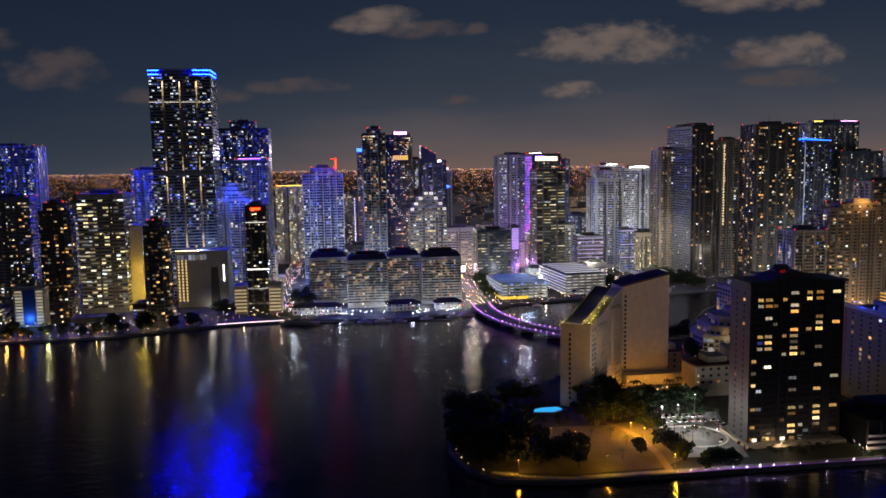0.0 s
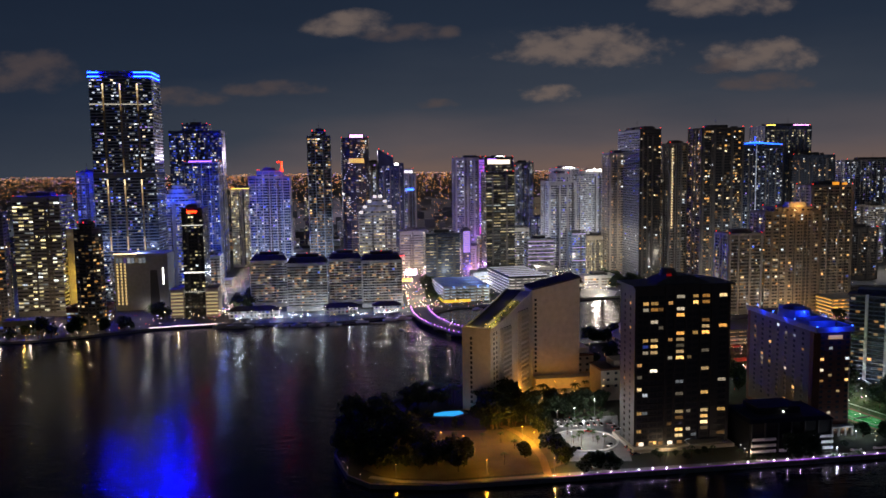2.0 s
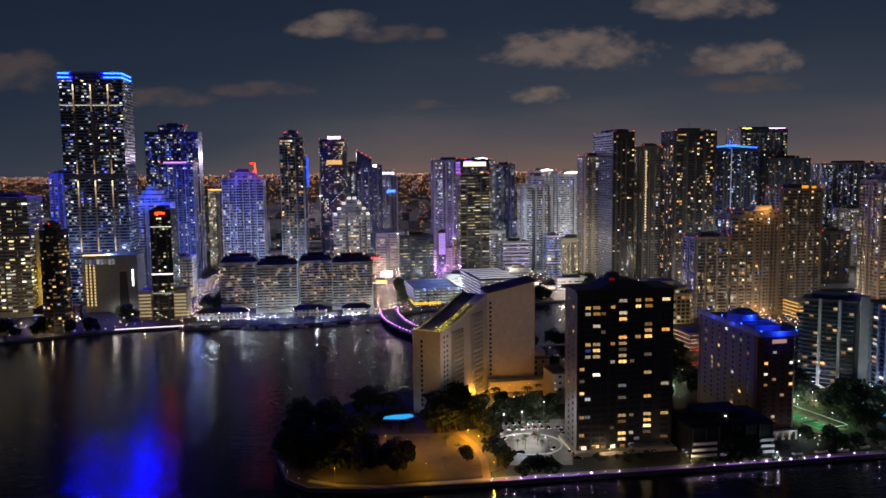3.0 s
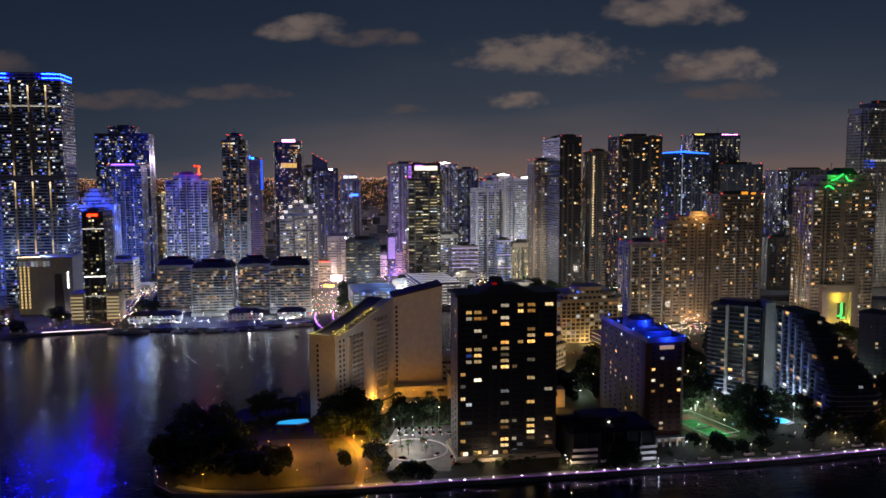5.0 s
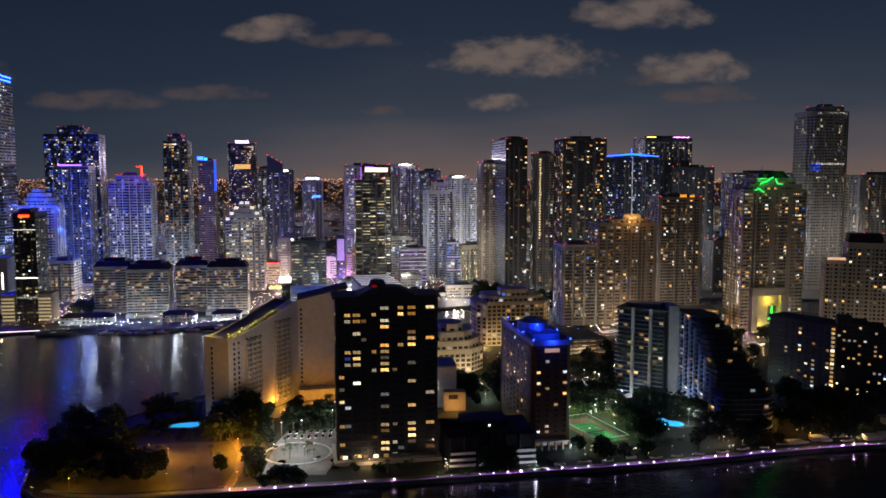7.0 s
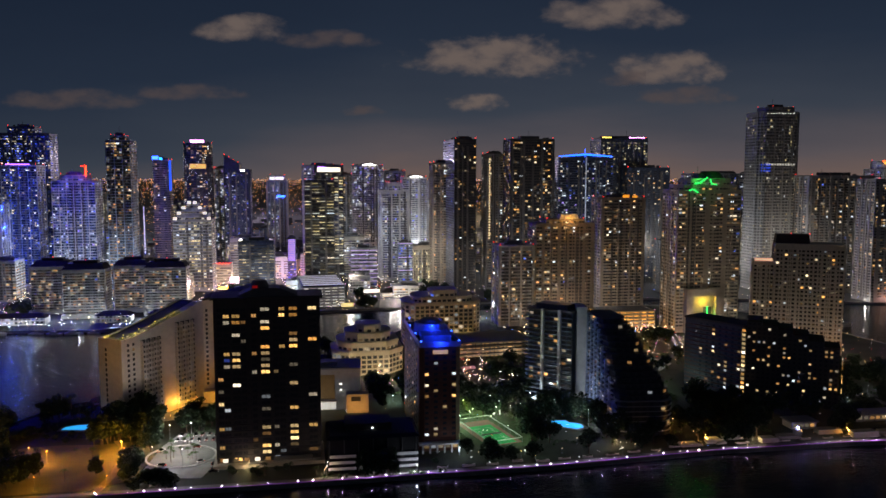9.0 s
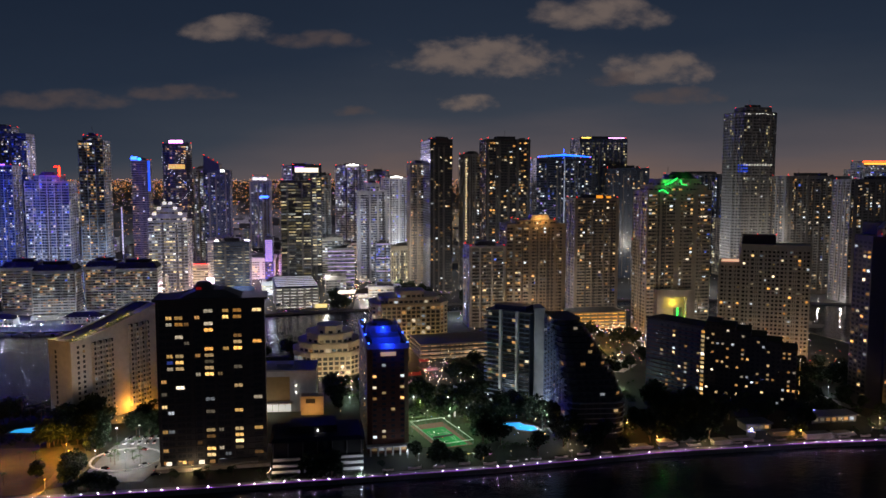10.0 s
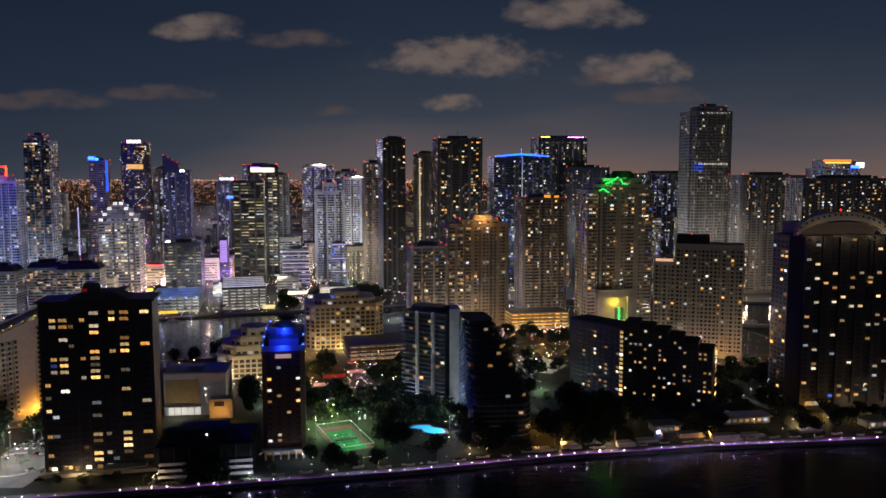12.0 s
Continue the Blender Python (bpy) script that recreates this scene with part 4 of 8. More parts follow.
# -- white slab with blue balconies and its terraced wing --
st = thing("apartment_building", "white-framed apartment slabs with terraced curved end", "apartment building", 0, 0, 1.6, 0)
P_SLAB = pane("slab_window", 0.13, "home", 3.0, single=True)
SA, SB = Vector((368, 529.5)), Vector((394, 510.5))
S_IN = Vector((19, 26)).normalized()
back = [tuple(SB + S_IN * 17), tuple(SA + S_IN * 17)]
part("slab", Shape().prism([tuple(SA), tuple(SB)] + back, 0, 60), M_NAVY, st)
part("slab_roof", Shape().prism(grown([tuple(SA), tuple(SB)] + back, 1.4), 60, 61.2), M_DARKC, st)
part("roof_block", Shape().prism(grown([tuple(SA), tuple(SB)] + back, -5), 61.2, 64.5), M_NAVY, st)
part("stair_core", Shape().prism([(396.4, 508.6), (403.4, 509.2), (403.4, 526), (399, 527)], 0, 64.5), M_WHITE, st)
runs = ((0.02, 0.31, 3), (0.36, 0.68, 3), (0.75, 0.99, 2))
for f0, f1, n in runs:
    p0, p1 = SA.lerp(SB, f0), SA.lerp(SB, f1)
    window_rows(st, tuple(p0), tuple(p1), 3.2, 2.95, 19, n, 2.5, 1.7, P_SLAB, balcony=1.6, balcony_mat=M_BLUEW)
for f in (0.335, 0.715):
    p0 = SA.lerp(SB, f)
    part("pier", Shape().box(-0.95, 0.95, -1.9, 0.3, 0, 61.5, Matrix.Translation((p0.x, p0.y, 0)) @ Matrix.Rotation(math.atan2(-19, 26), 4, "Z")), M_WHITE, st)
round_end = Shape().tube(0, 0, 3.4, 0, 0.4, 10).mesh("balcony", M_BLUEW)
for i in range(19):
    piece("balcony", round_end, st, SA.x + 1.2, SA.y + 0.4, 3.1 + i * 2.95)
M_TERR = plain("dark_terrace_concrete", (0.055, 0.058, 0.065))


def wing_edge(i):
    """Front and right edges of a storey of the terraced wing, which steps back as it rises."""
    k = max(0.0, (i - 6) / 14.0)
    return 440 + 40 * k ** 1.25, 438 - 17 * k ** 1.3


win_e = unit_box("window", 2.6, 0.12, 1.5, P_SLAB)
for i in range(21):
    z0 = i * 2.95
    yf, xr = wing_edge(i)
    c = 9.0
    ring = [(404.5, yf + c * 0.6), (406, yf + 1.5), (410, yf)] + [(xr - c + c * math.sin(a * math.pi / 10), yf + c - c * math.cos(a * math.pi / 10)) for a in range(6)] + [(xr - 2, 512), (404, 512)]
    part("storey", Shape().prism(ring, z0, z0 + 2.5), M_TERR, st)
    # the lower seven slabs are paler: lamp light on them put into the colour
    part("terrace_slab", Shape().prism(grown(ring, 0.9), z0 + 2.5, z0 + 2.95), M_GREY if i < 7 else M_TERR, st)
    for j in range(5):
        if 411.5 + j * 4.2 < xr - 10:
            piece("window", win_e, st, 411.5 + j * 4.2, yf - 0.1, z0 + 0.5)
    for a in (0.8, 2.4, 4.0):
        q = a * math.pi / 10
        piece("window", win_e, st, xr - 9 + 9.1 * math.sin(q), yf + 9 - 9.1 * math.cos(q), z0 + 0.5, math.degrees(q))
win_w = unit_box("window", 5.2, 0.12, 1.7, P_NEARLO)
bal_w = unit_box("balcony", 6.6, 1.5, 0.25, M_BLUEW)
for j in range(8):
    y = 507 - j * 8.6
    high = max(i for i in range(21) if wing_edge(i)[0] + 7 < y or i == 6)
    part("pier", Shape().box(402.6, 404.6, y - 0.8, y + 0.8, 0, high * 2.95 + 2), M_BLUEW, st)
    for i in range(high if j < 7 else 6):
        piece("window", win_w, st, 403.8, y - 4.3, i * 2.95 + 3.4, -90)
        piece("balcony", bal_w, st, 402.4, y - 4.3, i * 2.95 + 2.6, -90)

# -- dark brick apartment slabs, the second falling towards its end --
ap = thing("apartment_building", "dark apartment slabs with amber lit windows", "apartment building", 0, 0, 1.6, 0)
part("slab", Shape().prism([(487, 552), (512, 512), (528, 522), (503, 562)], 0, 49), M_BLACK, ap)
part("slab_roof", Shape().prism([(486, 552), (512, 511), (529, 522), (503, 563)], 49, 50.2), M_MANSARD, ap)
window_rows(ap, (487.5, 551.5), (511.5, 512.5), 3, 3.0, 15, 9, 1.9, 1.4, P_NEARMIX, balcony=0.9, balcony_mat=M_BRICK)
for s, hgt in enumerate((54, 52, 50, 47, 44, 40)):
    a, b = Vector((512 + s * 8.2, 508 - s * 4.6)), Vector((512 + (s + 1) * 8.2, 508 - (s + 1) * 4.6))
    part("wing", Shape().prism([(a.x, a.y), (b.x, b.y), (b.x + 9, b.y + 17), (a.x + 9, a.y + 17)], 0, hgt), M_BLACK, ap)
    part("wing_roof", Shape().prism([(a.x, a.y - 0.5), (b.x, b.y - 0.5), (b.x + 9, b.y + 17), (a.x + 9, a.y + 17)], hgt, hgt + 1.0), M_MANSARD, ap)
    window_rows(ap, (a.x, a.y), (b.x, b.y), 3, 3.0, int(hgt / 3) - 1, 3, 1.5, 1.3, P_NEARMIX)
stair = unit_box("window", 2.2, 0.12, 1.8, L_WARM)
for i in range(15):
    piece("window", stair, ap, 511.6, 511.2, 4 + i * 3.0, -40)
win_end = unit_box("window", 6.5, 0.12, 1.5, L_WARM)
for i in (3, 5, 6, 8, 9, 10, 12):
    piece("window", win_end, ap, 561.6 + 2, 481, 3 + i * 3.0, 60)

# -- dark tower with the white arched crown --
ar = thing("apartment_tower", "dark apartment tower with white arched crown", "tower building", 648, 483, 1.6, 4.0)
part("body", Shape().prism([(x + 3, y) for x, y in rect(78, 30, 6)], 0, 113), M_BLACK, ar)
for x in (-26, -14, -2, 10, 22, 34):
    part("bay", Shape().box(x - 3.4, x + 3.4, -1.6, 0.3, 4, 112), M_BLACK, ar)
window_rows(ar, (-30, -1.7), (38, -1.7), 8, 3.05, 34, 11, 3.0, 1.5, pane("crown_tower_window", 0.15, "home", 3.2, single=True))
side = Shape()
panes_on(side, [(-36.1, 24), (-36.1, 6), (-36.0, 6), (-36.0, 24)], 6, 110, 3.05, 3.6, zones=[(1, 0.62, 0.5)], skip=(1, 2, 3))
part("side_glazing", side, P_FEW, ar, kind="stuff")
crown, lip = Shape(), Shape()
for i in range(16):
    a0, a1 = -1 + i / 8, -1 + (i + 1) / 8
    h0, h1 = 114 + 14 * math.sqrt(max(0, 1 - a0 * a0 * 0.9)), 114 + 14 * math.sqrt(max(0, 1 - a1 * a1 * 0.9))
    crown.add([(a0 * 31 - 4, -1.0, h0 - 5.5), (a1 * 31 - 4, -1.0, h1 - 5.5), (a1 * 31 - 4, 4, h1 - 5.5), (a0 * 31 - 4, 4, h0 - 5.5), (a0 * 31 - 4, -1.0, h0), (a1 * 31 - 4, -1.0, h1), (a1 * 31 - 4, 4, h1), (a0 * 31 - 4, 4, h0)],
              [(0, 3, 2, 1), (4, 5, 6, 7), (0, 1, 5, 4), (2, 3, 7, 6)])
    part("arch_opening", Shape().box(a0 * 31 - 4 + 1.4, a1 * 31 - 4 - 1.2, -1.25, -1.05, (h0 + h1) / 2 - 2.6, (h0 + h1) / 2 - 1.4), M_MANSARD, ar)
part("arched_crown", crown, M_WHITE, ar, "white curved roof arch lit from below")
part("roof_vault", Shape().box(-29, 22, 4, 26, 113, 121), M_DARKC, ar)
for x in (-20, 0, 20):
    p = pose(648, 483, 1.6, 0, 0, 4.0) @ Vector((x, -7, 112))
    lamp(p.x, p.y, p.z, 0.8 * K, WARM, 0.5)
for x in (-33, -4, 30):
    part("beacon", Shape().ball(x, 2, 129 if x == -4 else 114, 0.7), G_RED, ar)
window_rows(ar, (-26, -1.9), (-8, -1.9), 3, 3.6, 1, 3, 5.4, 2.6, L_WARM)

# -- stepped stone offices --
def stone_office(label, x, y, rz, tiers, floor=3.6):
    ob = thing("office_building", label, "office building", x, y, 1.6, rz, "stone offices")
    for ring, z0, z1 in tiers:
        part("tier", Shape().prism(ring, z0, z1), M_STONE, ob)
        part("cornice", Shape().prism(grown(ring, 0.7), z1, z1 + 0.9), M_STONE, ob)
        for a, b in zip(ring, ring[1:] + ring[:1]):
            ln = math.hypot(b[0] - a[0], b[1] - a[1])
            mid = (a[1] + b[1]) / 2
            if ln > 3.5 and mid < 26:
                window_rows(ob, a, b, z0 + 0.6, floor, int((z1 - z0) / floor), max(1, int(ln / 4.2)), 3.1, 2.4, P_NEARST)
        part("terrace_rail", Shape().prism(grown(ring, 0.3), z1 + 0.9, z1 + 1.7), M_STONE, ob)
    return ob


P_NEARST = pane("stone_office_window", 0.24, "home", 1.6, single=True)
stone_office("pale stone stepped office block with cornices", 322, 688, 7, [(rect(68, 40, 8), 0, 38), (rect(52, 34, 6), 38, 43), (rect(24, 20, 3), 43, 49)])
stone_office("curved cream office block with lit terraces", 258, 592, 7, [(rect(54, 46, 12), 0, 17), (rect(46, 40, 10), 17, 24), (rect(34, 32, 8), 24, 31), (rect(18, 20, 5), 31, 37)])
for x, y, z, p in ((296, 676, 4, 6), (318, 679, 4, 7), (344, 682, 5, 3.5), (242, 578, 5, 8), (270, 577, 5, 8), (284, 585, 6, 5), (262, 600, 38.5, 3)):
    lamp(x, y, z, p * K, (1.0, 0.66, 0.24) if y > 650 else (1.0, 0.76, 0.42), 0.8)

# -- low blocks of the island --
wb = thing("service_building", "white blank-walled block with ochre panel", "building", 235, 504, 1.6, 2)
part("body", Shape().prism(rect(38, 26), 0, 26.5), M_WHITE, wb)
part("panel", Shape().box(-18, 2.5, -0.2, -0.05, 7, 23), plain("ochre_stucco", (0.42, 0.30, 0.13)), wb, "ochre wall panel")
part("canopy", Shape().box(-18.5, 4, -4, -0.3, 6.0, 6.7), M_WHITE, wb)
part("lit_shopfront", Shape().box(-17, 3.5, -0.35, -0.25, 0.5, 5.6), glow("shopfront_light", (0.95, 0.97, 0.9), 0.45), wb, "white-lit ground floor front")
for k in range(6):
    part("shopfront_post", Shape().box(-16.8 + k * 4, -16.4 + k * 4, -0.6, -0.36, 0, 5.8), M_GREY, wb)
part("annex", Shape().box(10, 24, -8, -0.3, 0, 12), M_CREAM, wb, "low annex under an amber lamp")
part("annex_window", Shape().box(13, 19, -8.15, -8.0, 7.5, 10.5), D_GLASS, wb)
part("roof_edge", Shape().prism(grown(rect(38, 26), 0.3), 26.5, 27.3), M_GREY, wb)
part("roof_plant", Shape().box(-6, 4, 8, 16, 27.3, 29.5), M_GREY, wb)
for z in (13, 17):
    part("wall_lamp", Shape().ball(6.5, -0.5, z, 0.35), G_WHITE, wb)
lamp(252, 490, 6, 2.0 * K, SODIUM, 0.5)
lamp(226, 494, 6, 0.9 * K, WHITE, 0.6)
for lab, x, y, w, d, h, cols in (("cream low block with dark red roof edge behind the hotel drive", 184, 545, 20, 22, 18, 3), ("cream block with few windows beside the parking court", 200, 498, 26, 20, 20, 4)):
    lw = thing("service_building", lab, "building", x, y, 1.6, 8)
    part("body", Shape().prism(rect(w, d), 0, h), M_CREAM, lw)
    part("roof_edge", Shape().prism(grown(rect(w, d), 0.5), h, h + 1), M_BRICK, lw)
    part("roof_block", Shape().box(-w * 0.1, w * 0.4, 4, d - 3, h + 1, h + 5), M_CREAM, lw)
    window_rows(lw, (-w / 2 + 2, 0), (w / 2 - 2, 0), h - 12, 4.2, 3, cols, 2.0, 1.6, P_NEARLO)
for z in (6, 10, 14):
    part("wall_lamp", Shape().ball(-11.5, -0.4, z, 0.3), G_WARM, lw)

def deck_garage(label, x, y, rz, w, d, levels, lit, h=3.4, parent_group="garages", front=None):
    """An open parking building: decks, fronts, columns and glowing bands for the lit decks."""
    ob = thing("parking_garage", label, "parking garage", x, y, 1.6, rz, parent_group)
    tube, dim_band = glow("garage_tube", lit[0], lit[1] * 1.25), glow("dim_deck_glow", lit[0], lit[1] * 0.35)
    for i in range(levels):
        part("deck", Shape().box(-w / 2, w / 2, 0, d, i * h + 2.9, i * h + 3.3), M_GREY, ob)
        part("spandrel", Shape().box(-w / 2 - 0.2, w / 2 + 0.2, -0.25, 0.0, i * h + 2.7, i * h + 4.1), front if front and i > 1 else M_WHITE, ob)
        part("spandrel", Shape().box(-w / 2 - 0.25, -w / 2, 0, d, i * h + 2.7, i * h + 4.1), front or M_WHITE, ob)
        part("spandrel", Shape().box(w / 2, w / 2 + 0.25, 0, d, i * h + 2.7, i * h + 4.1), front or M_WHITE, ob)
        # the lit look of each deck is put in as tall glowing bands
        bays = int(w / 7)
        for k in range(bays):
            c = -w / 2 + (k + 0.5) * w / bays
            part("light_strip", Shape().box(c - 2.7, c + 2.7, 0.6 + (k % 3) * 0.5, 0.9 + (k % 3) * 0.5, i * h + 1.6 + 0.3 * ((k + i) % 2), i * h + 2.6), tube if (k * 7 + i * 3) % 5 else dim_band, ob, "glowing band for the lamp-lit parking deck")
        part("light_strip", Shape().box(-w / 2 + 0.6, -w / 2 + 0.9, 1, d - 1, i * h + 1.7, i * h + 2.6), tube, ob)
    part("core", Shape().box(-w / 2 + 6, w / 2 - 6, 7, d - 6, 0, levels * h - 0.6), M_GREY, ob)
    for k in range(int(w / 8) + 1):
        xx = -w / 2 + 0.5 + k * (w - 1) / int(w / 8)
        part("column", Shape().box(xx - 0.35, xx + 0.35, 0.0, 0.7, 0, levels * h - 0.1), front or M_WHITE, ob)
    return ob


wg = deck_garage("white parking garage with lit striped roof", 201, 896, 10, 48, 95, 7, ((1.0, 0.93, 0.86), 0.8))
for k in range(6):
    part("roof_canopy", Shape().box(-23.5, 23.5, 2.0 + k * 15.6, 13.6 + k * 15.6, 26.0, 26.3), M_WHITE, wg)
    # lit canopy tops put in as wide glowing strips, weaker towards the back
    for x0, x1 in ((-23, -8.2), (-7.6, 7.6), (8.2, 23)):
        part("light_strip", Shape().box(x0, x1, 2.6 + k * 15.6, 6.8 + k * 15.6, 26.3, 26.5), glow("lit_canopy_glow", (1.0, 0.95, 0.93), 0.75 - 0.06 * k), wg, "glowing stripe for the lamp-lit canopy top")
    for xx in (-23, -8, 8, 23):
        part("post", Shape().box(xx - 0.2, xx + 0.2, 7 + k * 15.6, 7.4 + k * 15.6, 23.7, 26.0), M_METAL, wg)
part("yellow_kiosk", Shape().box(20, 33, -1.2, -0.5, 0.8, 5.0), glow("yellow_kiosk_light", (1.0, 0.78, 0.3), 1.0), wg, "yellow-lit corner kiosk front")
bg = deck_garage("blue-lit parking garage at the bridge head", 128, 878.5, 8, 53, 78, 5, ((0.62, 0.78, 1.0), 0.6))
for k in range(7):
    part("roof_panel", Shape().box(-25.5, 25.5, 4.6 + k * 10.6, 12.6 + k * 10.6, 18.3, 18.5), M_BLUEW, bg)
    part("roof_rib", Shape().box(-26, 26, 3.5 + k * 10.6, 4.1 + k * 10.6, 16.9, 18.9), M_WHITE, bg)
    if k % 2 == 0:
        part("light_strip", Shape().box(-4 + 5 * (k % 3), 20, 6 + k * 10.6, 7.2 + k * 10.6, 18.52, 18.7), glow("blue_roof_row", (0.55, 0.75, 1.0), 0.45), bg, "row of pale blue roof lights")
part("yellow_base", Shape().box(-26, 4, -0.6, -0.3, 0.6, 3.6), glow("yellow_shopfront", (1.0, 0.66, 0.06), 1.0), bg, "yellow-lit ground floor front")
part("yellow_base", Shape().box(-27.1, -26.8, 0, 40, 0.6, 3.2), glow("yellow_side", (1.0, 0.66, 0.06), 0.6), bg, "yellow-lit ground floor side")
for xx in (-15, -3, 13, 24):
    part("deck_lamp", Shape().ball(xx, -0.5, 17.9, 0.75), glow("blue_white_deck_lamp", (0.12, 0.26, 1.0), 7.0), bg, "bright blue-white lamp on the top deck")
for xx, yy in ((-14, 14), (14, 20), (-14, 46), (14, 60)):
    q = pose(128, 878.5, 1.6, 0, 0, 8) @ Vector((xx, yy, 24))
    lamp(q.x, q.y, q.z, 3.0 * K, (0.25, 0.45, 1.0), 0.4)
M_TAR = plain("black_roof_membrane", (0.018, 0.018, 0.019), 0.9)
pg = thing("parking_podium", "black parking podium with a few pale deck panels", "parking garage", 264, 396, 1.6, 5)
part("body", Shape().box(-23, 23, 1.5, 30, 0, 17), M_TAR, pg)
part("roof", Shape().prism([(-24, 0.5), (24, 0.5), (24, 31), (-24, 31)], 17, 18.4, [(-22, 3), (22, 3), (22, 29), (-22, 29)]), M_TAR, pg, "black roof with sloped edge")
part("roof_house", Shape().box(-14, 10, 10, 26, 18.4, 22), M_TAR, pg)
part("roof_lamp", Shape().ball(0, 9.5, 19.6, 0.45), G_WHITE, pg, "single white roof lamp")
for x0, x1, rows in ((-23, -9, 3), (-7, 1, 1), (11, 23, 3)):
    for i in range(rows):
        part("deck_panel", Shape().box(x0 + 0.4 * i, x1, 0.3, 0.9, 1.2 + i * 3.2, 2.6 + i * 3.2), M_WHITE, pg, "pale deck panel")
for k in range(7):
    part("column", Shape().box(-22.6 + k * 7.4, -22.0 + k * 7.4, 0.5, 1.4, 0, 17), M_BLACK, pg)
deck_garage("low parking deck with lit top floor", 360, 640, 10, 66, 44, 4, ((1.0, 0.75, 0.4), 0.16), front=M_DARKC)
deck_garage("amber-lit open parking garage among towers", 508, 755, 5, 58, 34, 5, ((1.0, 0.55, 0.12), 0.9), front=M_TAN)
for xx in (-20, 0, 20):
    q = pose(508, 755, 1.6, 0, 0, 5) @ Vector((xx, -6, 9))
    lamp(q.x, q.y, q.z, 1.6 * K, (1.0, 0.55, 0.12), 0.4)

# -- bayfront blocks with mansard roofs --
def mansard_block(x, y, w, label):
    ob = thing("apartment_block", label, "apartment block", x, y, 1.6, 5.0, "bayfront blocks")
    part("body", Shape().prism(rect(w, 26), 0, 51), M_WHITE, ob)
    g, sl = Shape(), Shape()
    panes_on(g, rect(w, 26), 4, 50.5, 2.95, 2.4, 0.62, 0.6, zones=[(2, 0.92, 0.42), (1, 0.6, 0.36)])
    for i in range(17):
        sl.prism(grown(rect(w, 26), 0.45), 3.6 + i * 2.95, 4.3 + i * 2.95)
    part("glazing", g, P_FA, ob, kind="stuff")
    part("floor_banding", sl, M_WHITE, ob, kind="stuff")
    for xx in (-w / 2, w / 2):
        part("pier", Shape().box(xx - 0.6, xx + 0.6, -0.8, 0.2, 0, 51), M_WHITE, ob)
    part("mansard", Shape().prism(grown(rect(w, 26), 0.6), 51, 57, grown(rect(w, 26), -3.5)), M_MANSARD, ob, "dark sloped mansard roof")
    part("roof_house", Shape().prism(grown(rect(w, 26), -9), 57, 60), M_MANSARD, ob)
    part("beacon", Shape().ball(0, 10, 60.8, 0.5), G_RED, ob)
    part("lobby", Shape().box(-w / 2 - 1, w / 2 + 1, -5, 0, 0, 4), M_WHITE, ob)
    return ob


P_FA = pane("bayfront_window", 0.24, "home", 1.4, (0.02, 0.022, 0.028))
for x, y, w in ((-92, 880, 40), (-46, 850, 42.5), (-8, 885, 36), (34, 865, 43)):
    mansard_block(x, y, w, "white bayfront apartment block with dark mansard roof")

# -- tall glass tower with blue crown lines --
pt = tower("tall dark glass tower with lit columns and blue crown lines", -256.6, 916, 5, [(rect(68, 46), 0, 150), (rect(67, 45), 150, 262)], M_NAVY, pane("crown_line_tower_glass", 0.24, "cool", 1.7, (0.012, 0.018, 0.04)), M_BLUEW, red=False, penthouse=False, floor=3.5, bay=2.8, zones=[(5, 0.95, 0.42), (1, 0.3, 0.4)], out=0.8, thick=0.6, piers=0)
for x in (-285, -235):
    lamp(x, 884, 66, 20 * K, (0.4, 0.52, 1.0), 0.8)
for x0, x1 in ((-33.6, -22), (15, 33.6)):
    for z in (257, 261.5):
        part("crown_line", Shape().box(x0, x1, -0.9, -0.5, z, z + 1.3), G_BLUEHI, pt, "blue light line round the crown")
for z in (257, 261.5):
    part("crown_line", Shape().box(33.9, 34.4, 0, 40, z, z + 1.3), G_BLUEHI, pt)
    part("crown_line", Shape().box(-34.4, -33.9, 0, 40, z, z + 1.3), G_BLUEHI, pt)
part("crown_wall", Shape().box(-31, 31, 2, 42, 263.4, 264.2), M_NAVY, pt)
# falloff of lamp wash on the columns, put in as three glow strengths
G_WASH = [glow("bright_column_wash", (1.0, 0.76, 0.42), 1.5), glow("middle_column_wash", (1.0, 0.70, 0.34), 0.5), glow("faint_column_wash", (1.0, 0.66, 0.30), 0.16)]
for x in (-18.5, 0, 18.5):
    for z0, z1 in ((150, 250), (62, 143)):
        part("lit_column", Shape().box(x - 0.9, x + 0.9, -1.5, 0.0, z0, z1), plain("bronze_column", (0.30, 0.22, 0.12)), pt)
        for q0, q1, g in ((z1 - 7, z1, G_WASH[0]), (z1 - 16, z1 - 7, G_WASH[1]), (z1 - 30, z1 - 16, G_WASH[2]), (z0, z0 + 6, G_WASH[1]), (z0 + 6, z0 + 16, G_WASH[2])):
            part("column_lamp", Shape().box(x - 0.7, x + 0.7, -1.9, -1.5, q0 + 0.1, q1 - 0.1), g, pt, "glowing panel for lamp wash on the column")
part("sky_lobby", Shape().box(-33.7, 33.7, -0.7, -0.4, 226.4, 228.0), glow("sky_lobby_light", (1.0, 0.9, 0.7), 0.6), pt, "lit sky lobby floor")
part("mid_belt", Shape().box(-34, 34, -0.9, 0, 145, 149), M_DARKC, pt)
pod = thing("podium", "cream podium with lit windows and dark gate", "building", -229, 872, 1.6, 5)
part("body", Shape().prism(rect(56, 34), 0, 62), M_GREY, pod)
